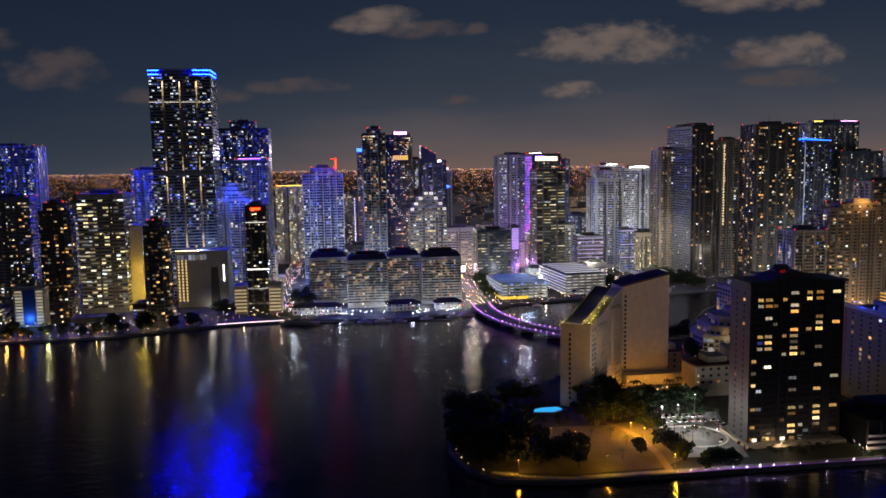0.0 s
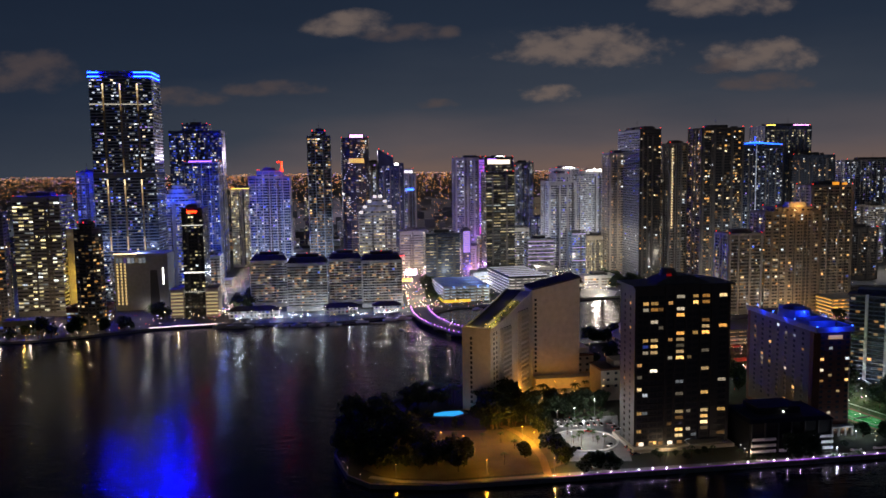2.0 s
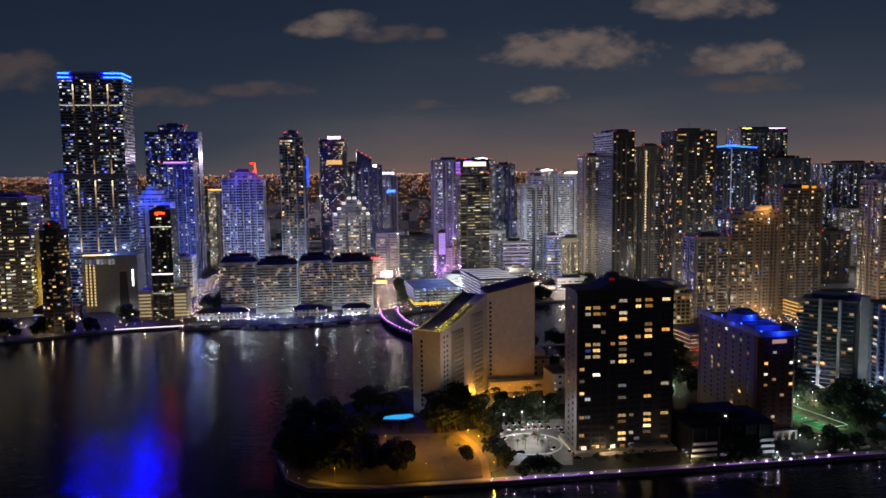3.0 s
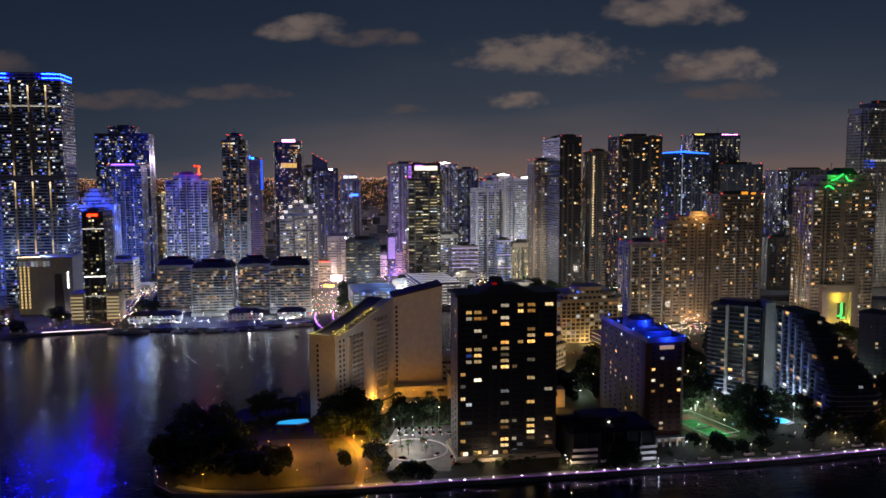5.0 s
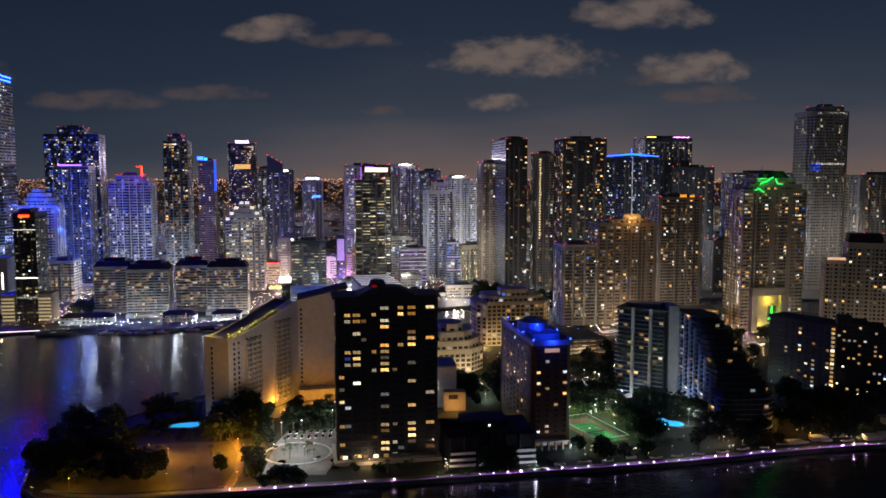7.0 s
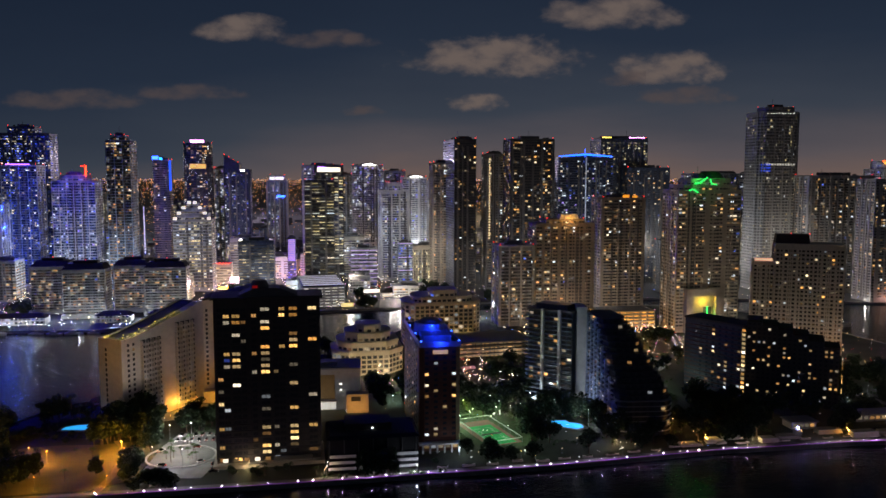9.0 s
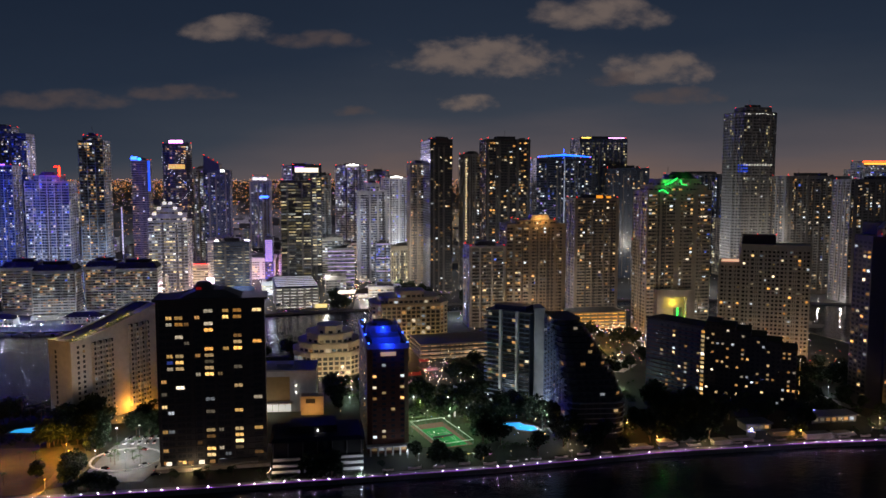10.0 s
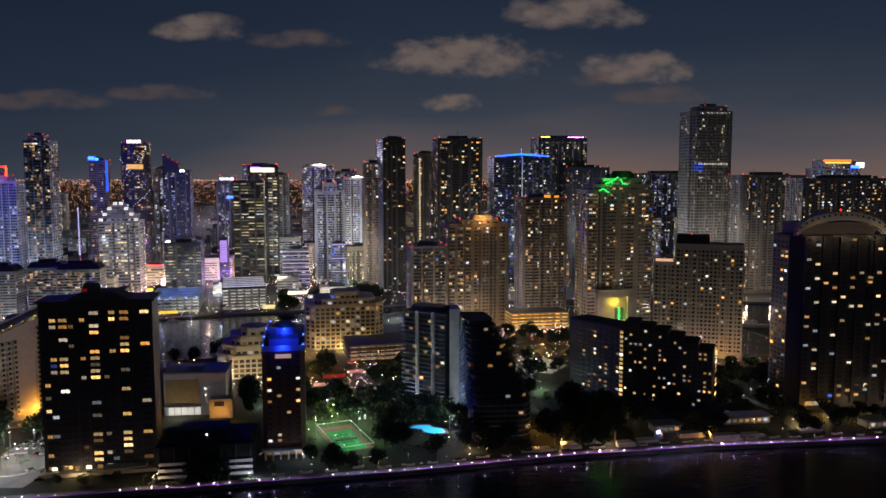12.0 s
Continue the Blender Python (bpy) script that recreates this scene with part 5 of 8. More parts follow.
for i in range(8):
    part("gallery_window", Shape().box(-26 + i * 4, -23 + i * 4, -0.4, -0.2, 52 + (i % 2) * 0.4, 58), pane("gallery_glass", 0.9, "cool", 1.2, single=True), pod)
part("gate", Shape().prism([(8, -0.4), (19, -0.4), (19, 0), (8, 0)], 0, 44, [(9.5, -0.4), (16.5, -0.4), (16.5, 0), (9.5, 0)]), M_BLACK, pod, "tall dark gate opening")
part("sign", Shape().box(22.5, 23.6, -0.4, -0.2, 28, 46), G_WHITE, pod)
part("light_strip", Shape().box(-28, -4, -0.5, -0.2, 62.2, 62.9), G_WARM, pod)
window_rows(pod, (-27, -0.1), (-15, -0.1), 6, 3.4, 15, 3, 1.6, 2.0, glow("podium_window_light", (1.0, 0.68, 0.26), 0.9))
lamp(-223, 866, 5, 0.8 * K, WHITE, 0.6)
lamp(-208, 866, 5, 0.8 * K, WHITE, 0.6)

# -- slim black office tower with red sign --
bk = tower("slim black office tower with white light bands and red sign", -159, 826, 5, [(rect(21, 34), 0, 112)], M_BLACK, pane("black_tower_glass", 0.2, "office", 1.6), M_BLACK, floor=3.6, bay=2.6, fill=0.9, tall=0.5, red=False)
part("sign", Shape().box(-5, 5, -0.9, -0.5, 108.6, 110.6), glow("red_orange_sign", (1.0, 0.015, 0.002), 22.0, True), bk, "red roof sign")
for z, g in ((46, 2.5), (95, 1.0), (26, 0.8)):
    part("light_band", Shape().box(-10.6, 10.6, -0.7, -0.4, z, z + 1.0), glow("white_band", (1.0, 0.95, 0.85), g), bk)
for x in (-17.5, 17.5):
    wing = thing("annex", "pale annex with lit floors beside a black tower", "building", -159 + x, 822 + x * 0.09, 1.6, 5)
    part("body", Shape().prism(rect(13, 24), 0, 30), M_CREAM, wing)
    for i in range(7):
        part("lit_floor", Shape().box(-6, 6, -0.3, -0.1, 3 + i * 3.6, 4.5 + i * 3.6), glow("annex_light", (1.0, 0.8, 0.42), 0.35), wing)

# -- stepped office tower with small white gables --
so = tower("stone office tower with stepped gabled top", 23, 1035, 5, [(rect(48, 40), 0, 92), (rect(38, 36), 92, 100), (rect(26, 30), 100, 107), (rect(14, 20), 107, 113)], M_GREY, pane("stepped_office_glass", 0.5, "office", 1.5), M_GREY, floor=3.9, bay=3.4, zones=[(1, 0.9, 0.45)], piers=0, red=False, penthouse=False)
for i, (x, z) in enumerate(((-21, 93), (-16, 100), (-10, 107), (-3, 113.5), (4, 113.5), (10, 107), (16, 100), (21, 93))):
    part("gable_light", Shape().box(x - 2.2, x + 2.2, -0.5, 0.4, z, z + 3.2), glow("gable_light", (1.0, 0.92, 0.75), 0.9), so)

# -- purple-lit tower with bright crown sign --
br = tower("dark office tower with bright crown sign and purple side", 192, 1121, 5, [(rect(40, 44), 0, 164)], M_BLACK, pane("crown_sign_glass", 0.25, "office", 1.3), M_BLACK, floor=3.9, bay=3.0, fill=0.85, tall=0.45, penthouse=False, red=False)
part("crown_sign", Shape().box(-16, 16, -0.9, -0.4, 155, 161), glow("crown_sign_light", (1.0, 0.84, 0.62), 1.5), br, "bright white lit crown sign")
part("crown_line", Shape().box(-16, -4, -0.9, -0.4, 161.4, 162.2), G_PURPLE, br, "violet light line over the crown sign")
beacons(br, rect(40, 44), 165.2)
window_rows(br, (7, -0.4), (19.6, -0.4), 24, 3.9, 32, 2, 5.0, 1.6, pane("golden_corner_glass", 0.62, "office", 2.2, single=True))
tower("grey back tower beside a bright crown sign", 211, 1168, 5, [(rect(22, 30), 0, 150)], M_GREY, P_HOME, M_GREY)
fw = tower("pale distant tower with white crown and blue sign", 58, 1580, 5, [(rect(40, 34), 0, 138), (rect(30, 28), 138, 148)], M_BLUEW, P_COOL, M_WHITE, penthouse=False)
for k in range(7):
    part("crown_lamp", Shape().box(-14 + k * 4, -11.2 + k * 4, -0.7, -0.3, 141, 146), glow("white_crown_lamp", (1.0, 0.9, 0.95), 2.2), fw, "white lit crown panel")
part("sign", Shape().box(0, 15, -0.9, -0.5, 106, 110), G_BLUE, fw, "blue lit sign")
tower("distant tower with red roof lights", 290, 1560, 5, [(rect(40, 34), 0, 158)], M_BLUEW, P_COOL, M_GREY)
SCREEN = [glow("violet_wall_light", (0.34, 0.15, 0.95), 0.45), glow("purple_wall_light", (0.50, 0.16, 0.9), 0.55), glow("magenta_wall_light", (0.95, 0.10, 0.8), 0.6), glow("dim_violet_wall_light", (0.30, 0.16, 0.7), 0.2)]
screen_mix = random.Random(8)
for k in range(22):
    for j in range(4):
        part("screen_panel", Shape().box(-20.7, -20.4, 1.2 + j * 10.5, 11.2 + j * 10.5, 8 + k * 7, 14.4 + k * 7), SCREEN[screen_mix.choices((0, 1, 2, 3), (5, 5, 3 if k < 12 else 1, 3))[0]], br, "purple lit screen panel")
fins = Shape()
for i in range(36):
    fins.box(-21.1, -20.4, 1, 43, 10 + i * 4.2, 10.8 + i * 4.2)
part("fin_banding", fins, M_DARKC, br, kind="stuff")

# -- cream tower with green crown and arched gate --
gr = tower("cream tower with green-lit gabled crown and arched base", 580, 736, 5, [(rect(64, 34), 0, 136), (rect(54, 30), 136, 141), (rect(40, 26), 141, 147)], M_CREAM, P_HOME, M_CREAM, bay=3.4, piers=9.5, pier_mat=M_CREAM, red=False)
part("crown", Shape().tube(6, 14, 15, 147, 155, 16, 8), M_MANSARD, gr)
for zig in ([(-22, 136.5), (-18.3, 138.2), (-12.7, 134.6)], [(-16.3, 142.8), (-11.5, 144.2), (-8, 146.2), (-3.8, 149.2)], [(-1, 147.2), (0.9, 143), (6, 142.3)]):
    for (x0, z0), (x1, z1) in zip(zig, zig[1:]):
        m = Matrix.Translation((x0, -1.0, z0)) @ Matrix.Rotation(-math.atan2(z1 - z0, x1 - x0), 4, "Y")
        part("neon_line", Shape().box(0, math.hypot(x1 - x0, z1 - z0), -0.4, 0.4, -0.3, 0.3, m), G_GREEN, gr, "green neon roof line")
part("gate_wall", Shape().box(-18, 6, -2.2, -0.5, 0, 36), M_CREAM, gr, "yellow-lit gate wall")
for x0, x1 in ((-24, -18), (6, 11)):
    part("gate_pier", Shape().box(x0, x1, -7, -0.5, 0, 42), M_CREAM, gr)
part("gate_lintel", Shape().box(-24, 11, -7, -0.5, 36, 43), M_CREAM, gr)
part("neon_panel", Shape().box(-5.0, 3.5, -2.6, -2.2, 9, 25), M_DARKC, gr, "dark sign panel")
for x0, x1, z0, z1 in ((-1.4, -0.4, 10, 25), (-0.4, 2.8, 10, 11), (-4.6, -1.4, 12, 13)):
    part("neon_line", Shape().box(x0, x1, -3.0, -2.6, z0, z1), glow("small_green_neon", (0.03, 1.0, 0.12), 3.0), gr, "green neon sign")
p = pose(580, 736, 1.6, 0, 0, 5)
for x, y, z, c, w in ((-14, -5.5, 6, (1.0, 0.76, 0.06), 2), (2, -5.5, 6, (1.0, 0.76, 0.06), 2), (-6, -6.5, 30, (1.0, 0.76, 0.06), 3), (0, -4.6, 16, (0.1, 1.0, 0.15), 0.5), (-14, -5, 146, (0.05, 1.0, 0.12), 1.5), (4, -5, 154, (0.05, 1.0, 0.12), 1.2)):
    q = p @ Vector((x, y, z))
    lamp(q.x, q.y, q.z, w * K, c, 0.6)

# -- tan tower with orange roof --
orr = tower("tan apartment tower with orange-lit roof house", 450, 778, 5, [(rect(60, 30), 0, 102), (rect(40, 26), 102, 106)], M_TAN, P_HOME, M_TAN, piers=7.5, penthouse=False)
part("roof_house", Shape().prism([(x + 4, y) for x, y in rect(21, 12)], 106, 112, [(x + 4, y) for x, y in grown(rect(21, 12), -2.0)]), M_WHITE, orr, "orange flood-lit roof house")
q = pose(450, 778, 1.6, 0, 0, 5) @ Vector((4, -7, 108))
lamp(q.x, q.y, q.z, 5 * K, SODIUM, 0.8)

# roof lights of the other towers
G_STRIP = glow("lit_strip", (1.0, 0.75, 0.40), 1.0)
HOSTS = [o for o in scene.objects if o.parent is None and o.get("category", "") == "tower building"]


def roof_line(x, y, z, w, mat, label, h=1.6, d=0.5, rz=5):
    """A lit line or sign fixed to the tower that stands there."""
    host = min(HOSTS, key=lambda o: (o.matrix_basis.translation.xy - Vector((x, y))).length)
    m = host.matrix_basis.inverted() @ pose(x, y, z, 0, 0, rz)
    lit = part("roof_light", Shape().box(-w / 2, w / 2, -d, 0.6, 0, h, m), mat, host, label)
    if w > 2:
        part("rail", Shape().box(-w / 2 - 0.3, w / 2 + 0.3, 0.6, 1.0, -0.6, h + 0.2, m), M_METAL, lit)


roof_line(-16, 1242, 201, 20, G_PINK, "white and pink roof sign", 4.0)
roof_line(-80, 1245, 175.4, 9, G_BLUE, "blue roof light", 5)
roof_line(-92, 994, 151, 1.2, glow("red_outline", (1.0, 0.012, 0.002), 26.0, True), "red lit corner mast", 12)
roof_line(-95, 994, 162, 6, glow("red_outline_top", (1.0, 0.012, 0.002), 10.0), "red lit corner mast top", 1.0)
roof_line(-72, 1245, 175, 4, G_CYAN, "blue roof lamp", 3)
crown_mix = random.Random(5)
for x, y, z, w, n, tall in ((320, 1260, 147.6, 20, 9, 1.8), (364, 1260, 142.6, 32, 15, 4.2), (240, 1531, 169.6, 26, 11, 3.2)):
    for k in range(n):
        u = (k + 0.5) / n - 0.5
        roof_line(x + u * w, y, z + 1.6, w / n * 0.7, G_WHITE, "bright white crown light", 0.5 + tall * (1 - abs(u) * 2) * crown_mix.uniform(0.3, 1.0))
roof_line(536, 858, 128, 7, G_ORANGE, "amber roof light", 3.0)
roof_line(546, 858, 128, 5, G_ORANGE, "amber roof light", 2.2)
roof_line(595, 1147, 207, 14, G_YELLOW, "yellow roof sign", 1.4)
roof_line(640, 1147, 207, 24, G_PINK, "pale roof sign", 0.9)
roof_line(1042, 1148, 173, 46, glow("red_crown", (1.0, 0.10, 0.02), 3.4), "red lit roof rim", 2.4)
roof_line(1042, 1147, 170, 42, glow("gold_crown", (1.0, 0.45, 0.06), 2.2), "gold lit roof rim", 2.2)
roof_line(922, 1003, 95, 1.2, glow("white_post", (1.0, 0.85, 0.85), 1.6), "lit corner post of a tower", 45)
roof_line(-191, 1243, 124, 40, G_YELLOW, "yellow roof edge light", 1.0)
roof_line(1070, 1147, 163, 14, G_BLUE, "blue roof wash", 4.0)
roof_line(-221, 1104, 165, 30, G_PURPLE, "pale violet roof light", 1.4)
for x, y, z, p in ((-238, 1000, 116, 9), (-214, 1000, 116, 9), (-226, 1004, 128, 4), (-203, 1018, 110, 10), (-203, 1025, 85, 10)):
    lamp(x, y, z, p * K, (0.02, 0.07, 1.0), 0.8)
roof_line(-58.5, 1246, 128, 3, glow("blue_shaft", (0.03, 0.12, 1.0), 1.0), "blue lit corner shaft", 46)
for k in range(30):
    roof_line(404.5, 1012, 70 + k * 3.5, 1.3, G_STRIP, "warm light of a vertical strip", 2.0)
yw = thing("annex", "stone annex with yellow flood-lit side wall", "building", -296, 862, 1.6, 5)
part("body", Shape().prism(rect(14, 30), 0, 92), M_STONE, yw)
for z in (4, 26, 48):
    lamp(-291, 852, z, 5 * K, (1.0, 0.66, 0.05), 0.6)

bp_ = thing("city_building", "white bayfront block with blue-lit panel between lit window strips", "building", -373, 778, 1.6, 5)
part("body", Shape().prism(rect(28, 14), 0, 38), M_WHITE, bp_)
# the panel's blue light is put into its colour, besides the blue lamp below
part("blue_panel", Shape().box(-5, 6, -0.4, -0.1, 2, 37), plain("blue_lit_wall", (0.05, 0.14, 0.5)), bp_, "wall panel with blue light in its colour")
part("roof_edge", Shape().prism(grown(rect(28, 14), 0.4), 38, 39), M_GREY, bp_)
for x0, x1 in ((-12.5, -6), (7, 13)):
    for i in range(11):
        part("window_strip", Shape().box(x0, x1, -0.3, -0.1, 3 + i * 3.1, 4.6 + i * 3.1), glow("strip_room_light", (1.0, 0.85, 0.55), 0.25 + 0.1 * (i % 3)), bp_, "lit window strip")
q = pose(-373, 778, 1.6, 0, 0, 5) @ Vector((0.5, -4, 8))
lamp(q.x, q.y, q.z, 3.0 * K, (0.15, 0.4, 1.0), 0.5)

# lit panels in the city streets, some added in place of lamp-lit street stretches
def screen(x, y, w, h, z, mat, label, rz=5):
    ob = thing("lit_screen", label, "lit screen", x, y, 1.6, rz)
    part("panel", Shape().box(-w / 2, w / 2, -0.3, 0, z, z + h), mat, ob)
    part("frame", Shape().box(-w / 2 - 0.4, w / 2 + 0.4, 0, 0.6, z - 0.4, z + h + 0.4), M_METAL, ob)
    for k in (-0.35, 0.35):
        part("post", Shape().box(w * k - 0.3, w * k + 0.3, 0.6, 1.2, 0, z + h), M_METAL, ob)


# added glowing panel that stands for the brightness of the street behind
screen(66, 1092, 15, 8, 3, glow("rose_white_street_glow", (1.0, 0.72, 0.9), 4.0, True), "rose-white glowing panel for the bright lit street")
screen(60, 1040, 14, 3.0, 2, glow("amber_screen", (1.0, 0.5, 0.08), 2.6), "amber lit shop front in the street")
# upright stack of glowing panels, added for a lit street running into the distance
pylon = thing("lit_pylon", "slim upright row of glowing panels for a lit street", "pylon", -86, 1200, 1.6, 5)
part("mast", Shape().box(-0.7, 0.7, 0, 1.2, 0, 104), M_METAL, pylon)
for k in range(16):
    part("light_panel", Shape().box(-0.9 - 0.02 * k, 0.9 - 0.02 * k, -0.3, -0.05, 34 + k * 4.4, 37.4 + k * 4.4), glow("white_street_glow", (0.95, 0.9, 1.0), 0.75 - 0.03 * k), pylon)
screen(250, 1000, 26, 3.5, 2, glow("white_shop_row", (1.0, 0.9, 0.75), 1.8), "long white lit shop row")
screen(430, 925, 40, 2.0, 3, glow("amber_arcade", (1.0, 0.62, 0.2), 1.6), "amber lit arcade at a tower foot")
screen(-60, 1010, 30, 2.4, 6, glow("warm_arcade", (1.0, 0.7, 0.3), 1.4), "warm lit arcade between towers")


def lit_block(label, x, y, w, d, h, body, glass, stripes=None, floor=3.6, bay=4.5, share=0.95, high=0.42, slab=None):
    """A mid-rise city block with bands of lit floors and light lines along its edges."""
    ob = tower(label, x, y, 5, [(rect(w, d), 0, h)], body, glass, slab or body, floor=floor, bay=bay, zones=[(1, share, high)], red=False, base=2.0, piers=0, name="city_building", category="building")
    if stripes:
        for z in stripes[0]:
            part("light_line", Shape().box(-w / 2 - 0.3, w / 2 + 0.3, -0.9, -0.5, z, z + 0.7), stripes[1], ob, "light line along the front")
    return ob


G_LILAC = glow("lilac_line", (0.72, 0.55, 1.0), 0.55)
lit_block("white slab block with lilac light lines", 242, 1060, 35, 26, 52, M_GREY, P_COOL, ([8 + i * 5.2 for i in range(9)], G_LILAC))
lit_block("blue-white led-lit mid-rise block", 298, 1080, 19, 20, 57, M_BLUEW, P_LED, ([20, 38, 57], G_LILAC), bay=2.4)
lit_block("yellow columned block with lit bays", 326, 1080, 34, 26, 53, M_STONE, P_GOLD, None, bay=2.6, share=0.5, high=0.75)
lit_block("orange-lit office block with bright floors", 168, 1078, 16, 24, 54, M_STONE, pane("orange_floor", 0.7, "amber", 1.9), None, bay=3.0)
lit_block("dark glass office block with dim floors", 107, 1012, 44, 34, 66, M_NAVY, P_STRIPE, None, share=0.97, high=0.3)
lit_block("striped concrete office block", 71, 1135, 40, 30, 60, M_GREY, P_STRIPE, None, share=0.98, high=0.36)
lit_block("low block with red roof sign", 44, 1105, 26, 22, 27, M_CREAM, P_STRIPE, ([28.4], glow("red_roof_line", (1.0, 0.04, 0.03), 3.0)))
lit_block("low shop block with white lit front", 160, 1004, 30, 22, 16, M_WHITE, P_GOLD, ([4.5], G_WHITE))
vio = lit_block("purple led-lit slab", 143, 1086, 11, 18, 64, M_DARKC, P_LED, None, bay=2.6)
part("led_wall", Shape().box(-4.6, 4.6, -0.9, -0.4, 34, 63), glow("violet_led_wall", (0.62, 0.40, 1.0), 0.7), vio, "purple lit screen wall")
for k in range(11):
    part("led_seam", Shape().box(-4.7, 4.7, -1.1, -0.9, 36 + k * 2.5, 36.5 + k * 2.5), M_DARKC, vio)

# ---- gardens, quays, streets and distance ----
rnd = random.Random(7)
M_LEAF = plain("dark_leaves", (0.028, 0.046, 0.018), 0.7, vary=0.5, scale=0.6, bump=0)
M_PALM = plain("palm_fronds", (0.06, 0.10, 0.035), 0.6, vary=0.4, bump=0)
M_BARK = plain("bark", (0.12, 0.085, 0.06), 0.9, scale=1.5)


def tree_model(seed, h, spread, label):
    """A broad-leaved tree: tapered trunk, limbs and a crown of many leaf clumps in uneven lobes."""
    r = random.Random(seed)
    ob = thing("tree", label, "tree", 0, 0, -60, 0, "garden trees")
    trunk = Shape().tube(0, 0, 0.32, 0, h * 0.3, 7, 0.2)
    lobes = []
    for k in range(9):
        a, t = k * 2.4 + r.random(), r.uniform(0.25, 0.75)
        px, py, pz = math.cos(a) * spread * t, math.sin(a) * spread * t, h * r.uniform(0.32, 0.85)
        lobes.append((px, py, pz, spread * r.uniform(0.35, 0.55)))
        d = Vector((px, py, pz - h * 0.26))
        m = Matrix.Translation((0, 0, h * 0.26)) @ d.to_track_quat("Z", "Y").to_matrix().to_4x4()
        trunk.tube(0, 0, 0.14, 0, d.length, 5, 0.05, m)
    lobes.append((0, 0, h * 0.82, spread * 0.55))
    part("trunk", trunk, M_BARK, ob)
    crown = Shape()
    for px, py, pz, rad in lobes:
        for _ in range(70):
            v = Vector((r.gauss(0, 1), r.gauss(0, 1), r.gauss(0, 0.75))).normalized() * rad * r.uniform(0.55, 1.0)
            c = Vector((px, py, pz)) + v
            s = r.uniform(0.45, 0.95)
            m = Matrix.Translation(c) @ Euler((r.uniform(-1, 1), r.uniform(-1, 1), r.uniform(0, 6.3))).to_matrix().to_4x4()
            crown.add([(-s, -s * 0.5, 0), (0, -s * 0.8, 0.2 * s), (s, 0, 0), (0.1 * s, s * 0.8, 0.25 * s), (-s * 0.9, s * 0.4, 0)], [(0, 1, 3, 4), (1, 2, 3)], m)
    part("crown", crown, M_LEAF, ob)
    return ob


def palm_model(seed, h):
    r = random.Random(seed)
    ob = thing("palm_tree", "tall palm tree with drooping fronds", "palm tree", 0, 0, -60, 0, "palms")
    trunk = Shape()
    for k in range(4):
        trunk.tube(0.12 * k, 0, 0.26 - 0.03 * k, h * k / 4, h * (k + 1) / 4, 7, 0.23 - 0.03 * k)
    part("trunk", trunk, M_BARK, ob)
    f = Shape()
    for k in range(11):
        a = k * math.tau / 11 + r.uniform(-0.2, 0.2)
        ln, lift = r.uniform(2.6, 3.4), r.uniform(0.2, 1.1)
        for i in range(5):
            t0, t1 = i / 5, (i + 1) / 5
            z0, z1 = h + lift * math.sin(t0 * 2.2) - 1.9 * t0 ** 2, h + lift * math.sin(t1 * 2.2) - 1.9 * t1 ** 2
            w0, w1 = 0.55 * math.sin(0.3 + 2.6 * t0), 0.55 * math.sin(0.3 + 2.6 * t1)
            x0, x1 = 0.4 + ln * t0, 0.4 + ln * t1
            f.add([(x0, -w0, z0 - 0.2), (x1, -w1, z1 - 0.2), (x1, 0, z1), (x0, 0, z0), (x1, w1, z1 - 0.2), (x0, w0, z0 - 0.2)], [(0, 1, 2, 3), (3, 2, 4, 5)], Matrix.Rotation(a, 4, "Z"))
    part("crown", f, M_PALM, ob)
    return ob


TREES = [tree_model(1, 10, 5.0, "broad dark-leaved garden tree"), tree_model(2, 13, 6.5, "large spreading dark-leaved tree"), tree_model(3, 7.5, 3.8, "small round garden tree"), tree_model(4, 15, 5.5, "tall dark-leaved garden tree")]
PALMS = [palm_model(5, 9), palm_model(6, 12)]
SPOTS = {}
GREENISH = (0.72, 1.0, 0.72)
SHORE = [(-365, 716, SODIUM, 4.0), (-352, 718, (1.0, 0.3, 0.03), 2.5), (-330, 720, (0.7, 1.0, 0.2), 2.0), (-308, 722, WARM, 1.5), (-283, 726, WHITE, 1.2), (-250, 742, WARM, 1.2), (790, 906, WARM, 3), (815, 898, WHITE, 4), (840, 892, WHITE, 4), (868, 888, (1.0, 0.5, 0.4), 4), (895, 882, WHITE, 4), (925, 878, WARM, 4), (960, 872, SODIUM, 4)]
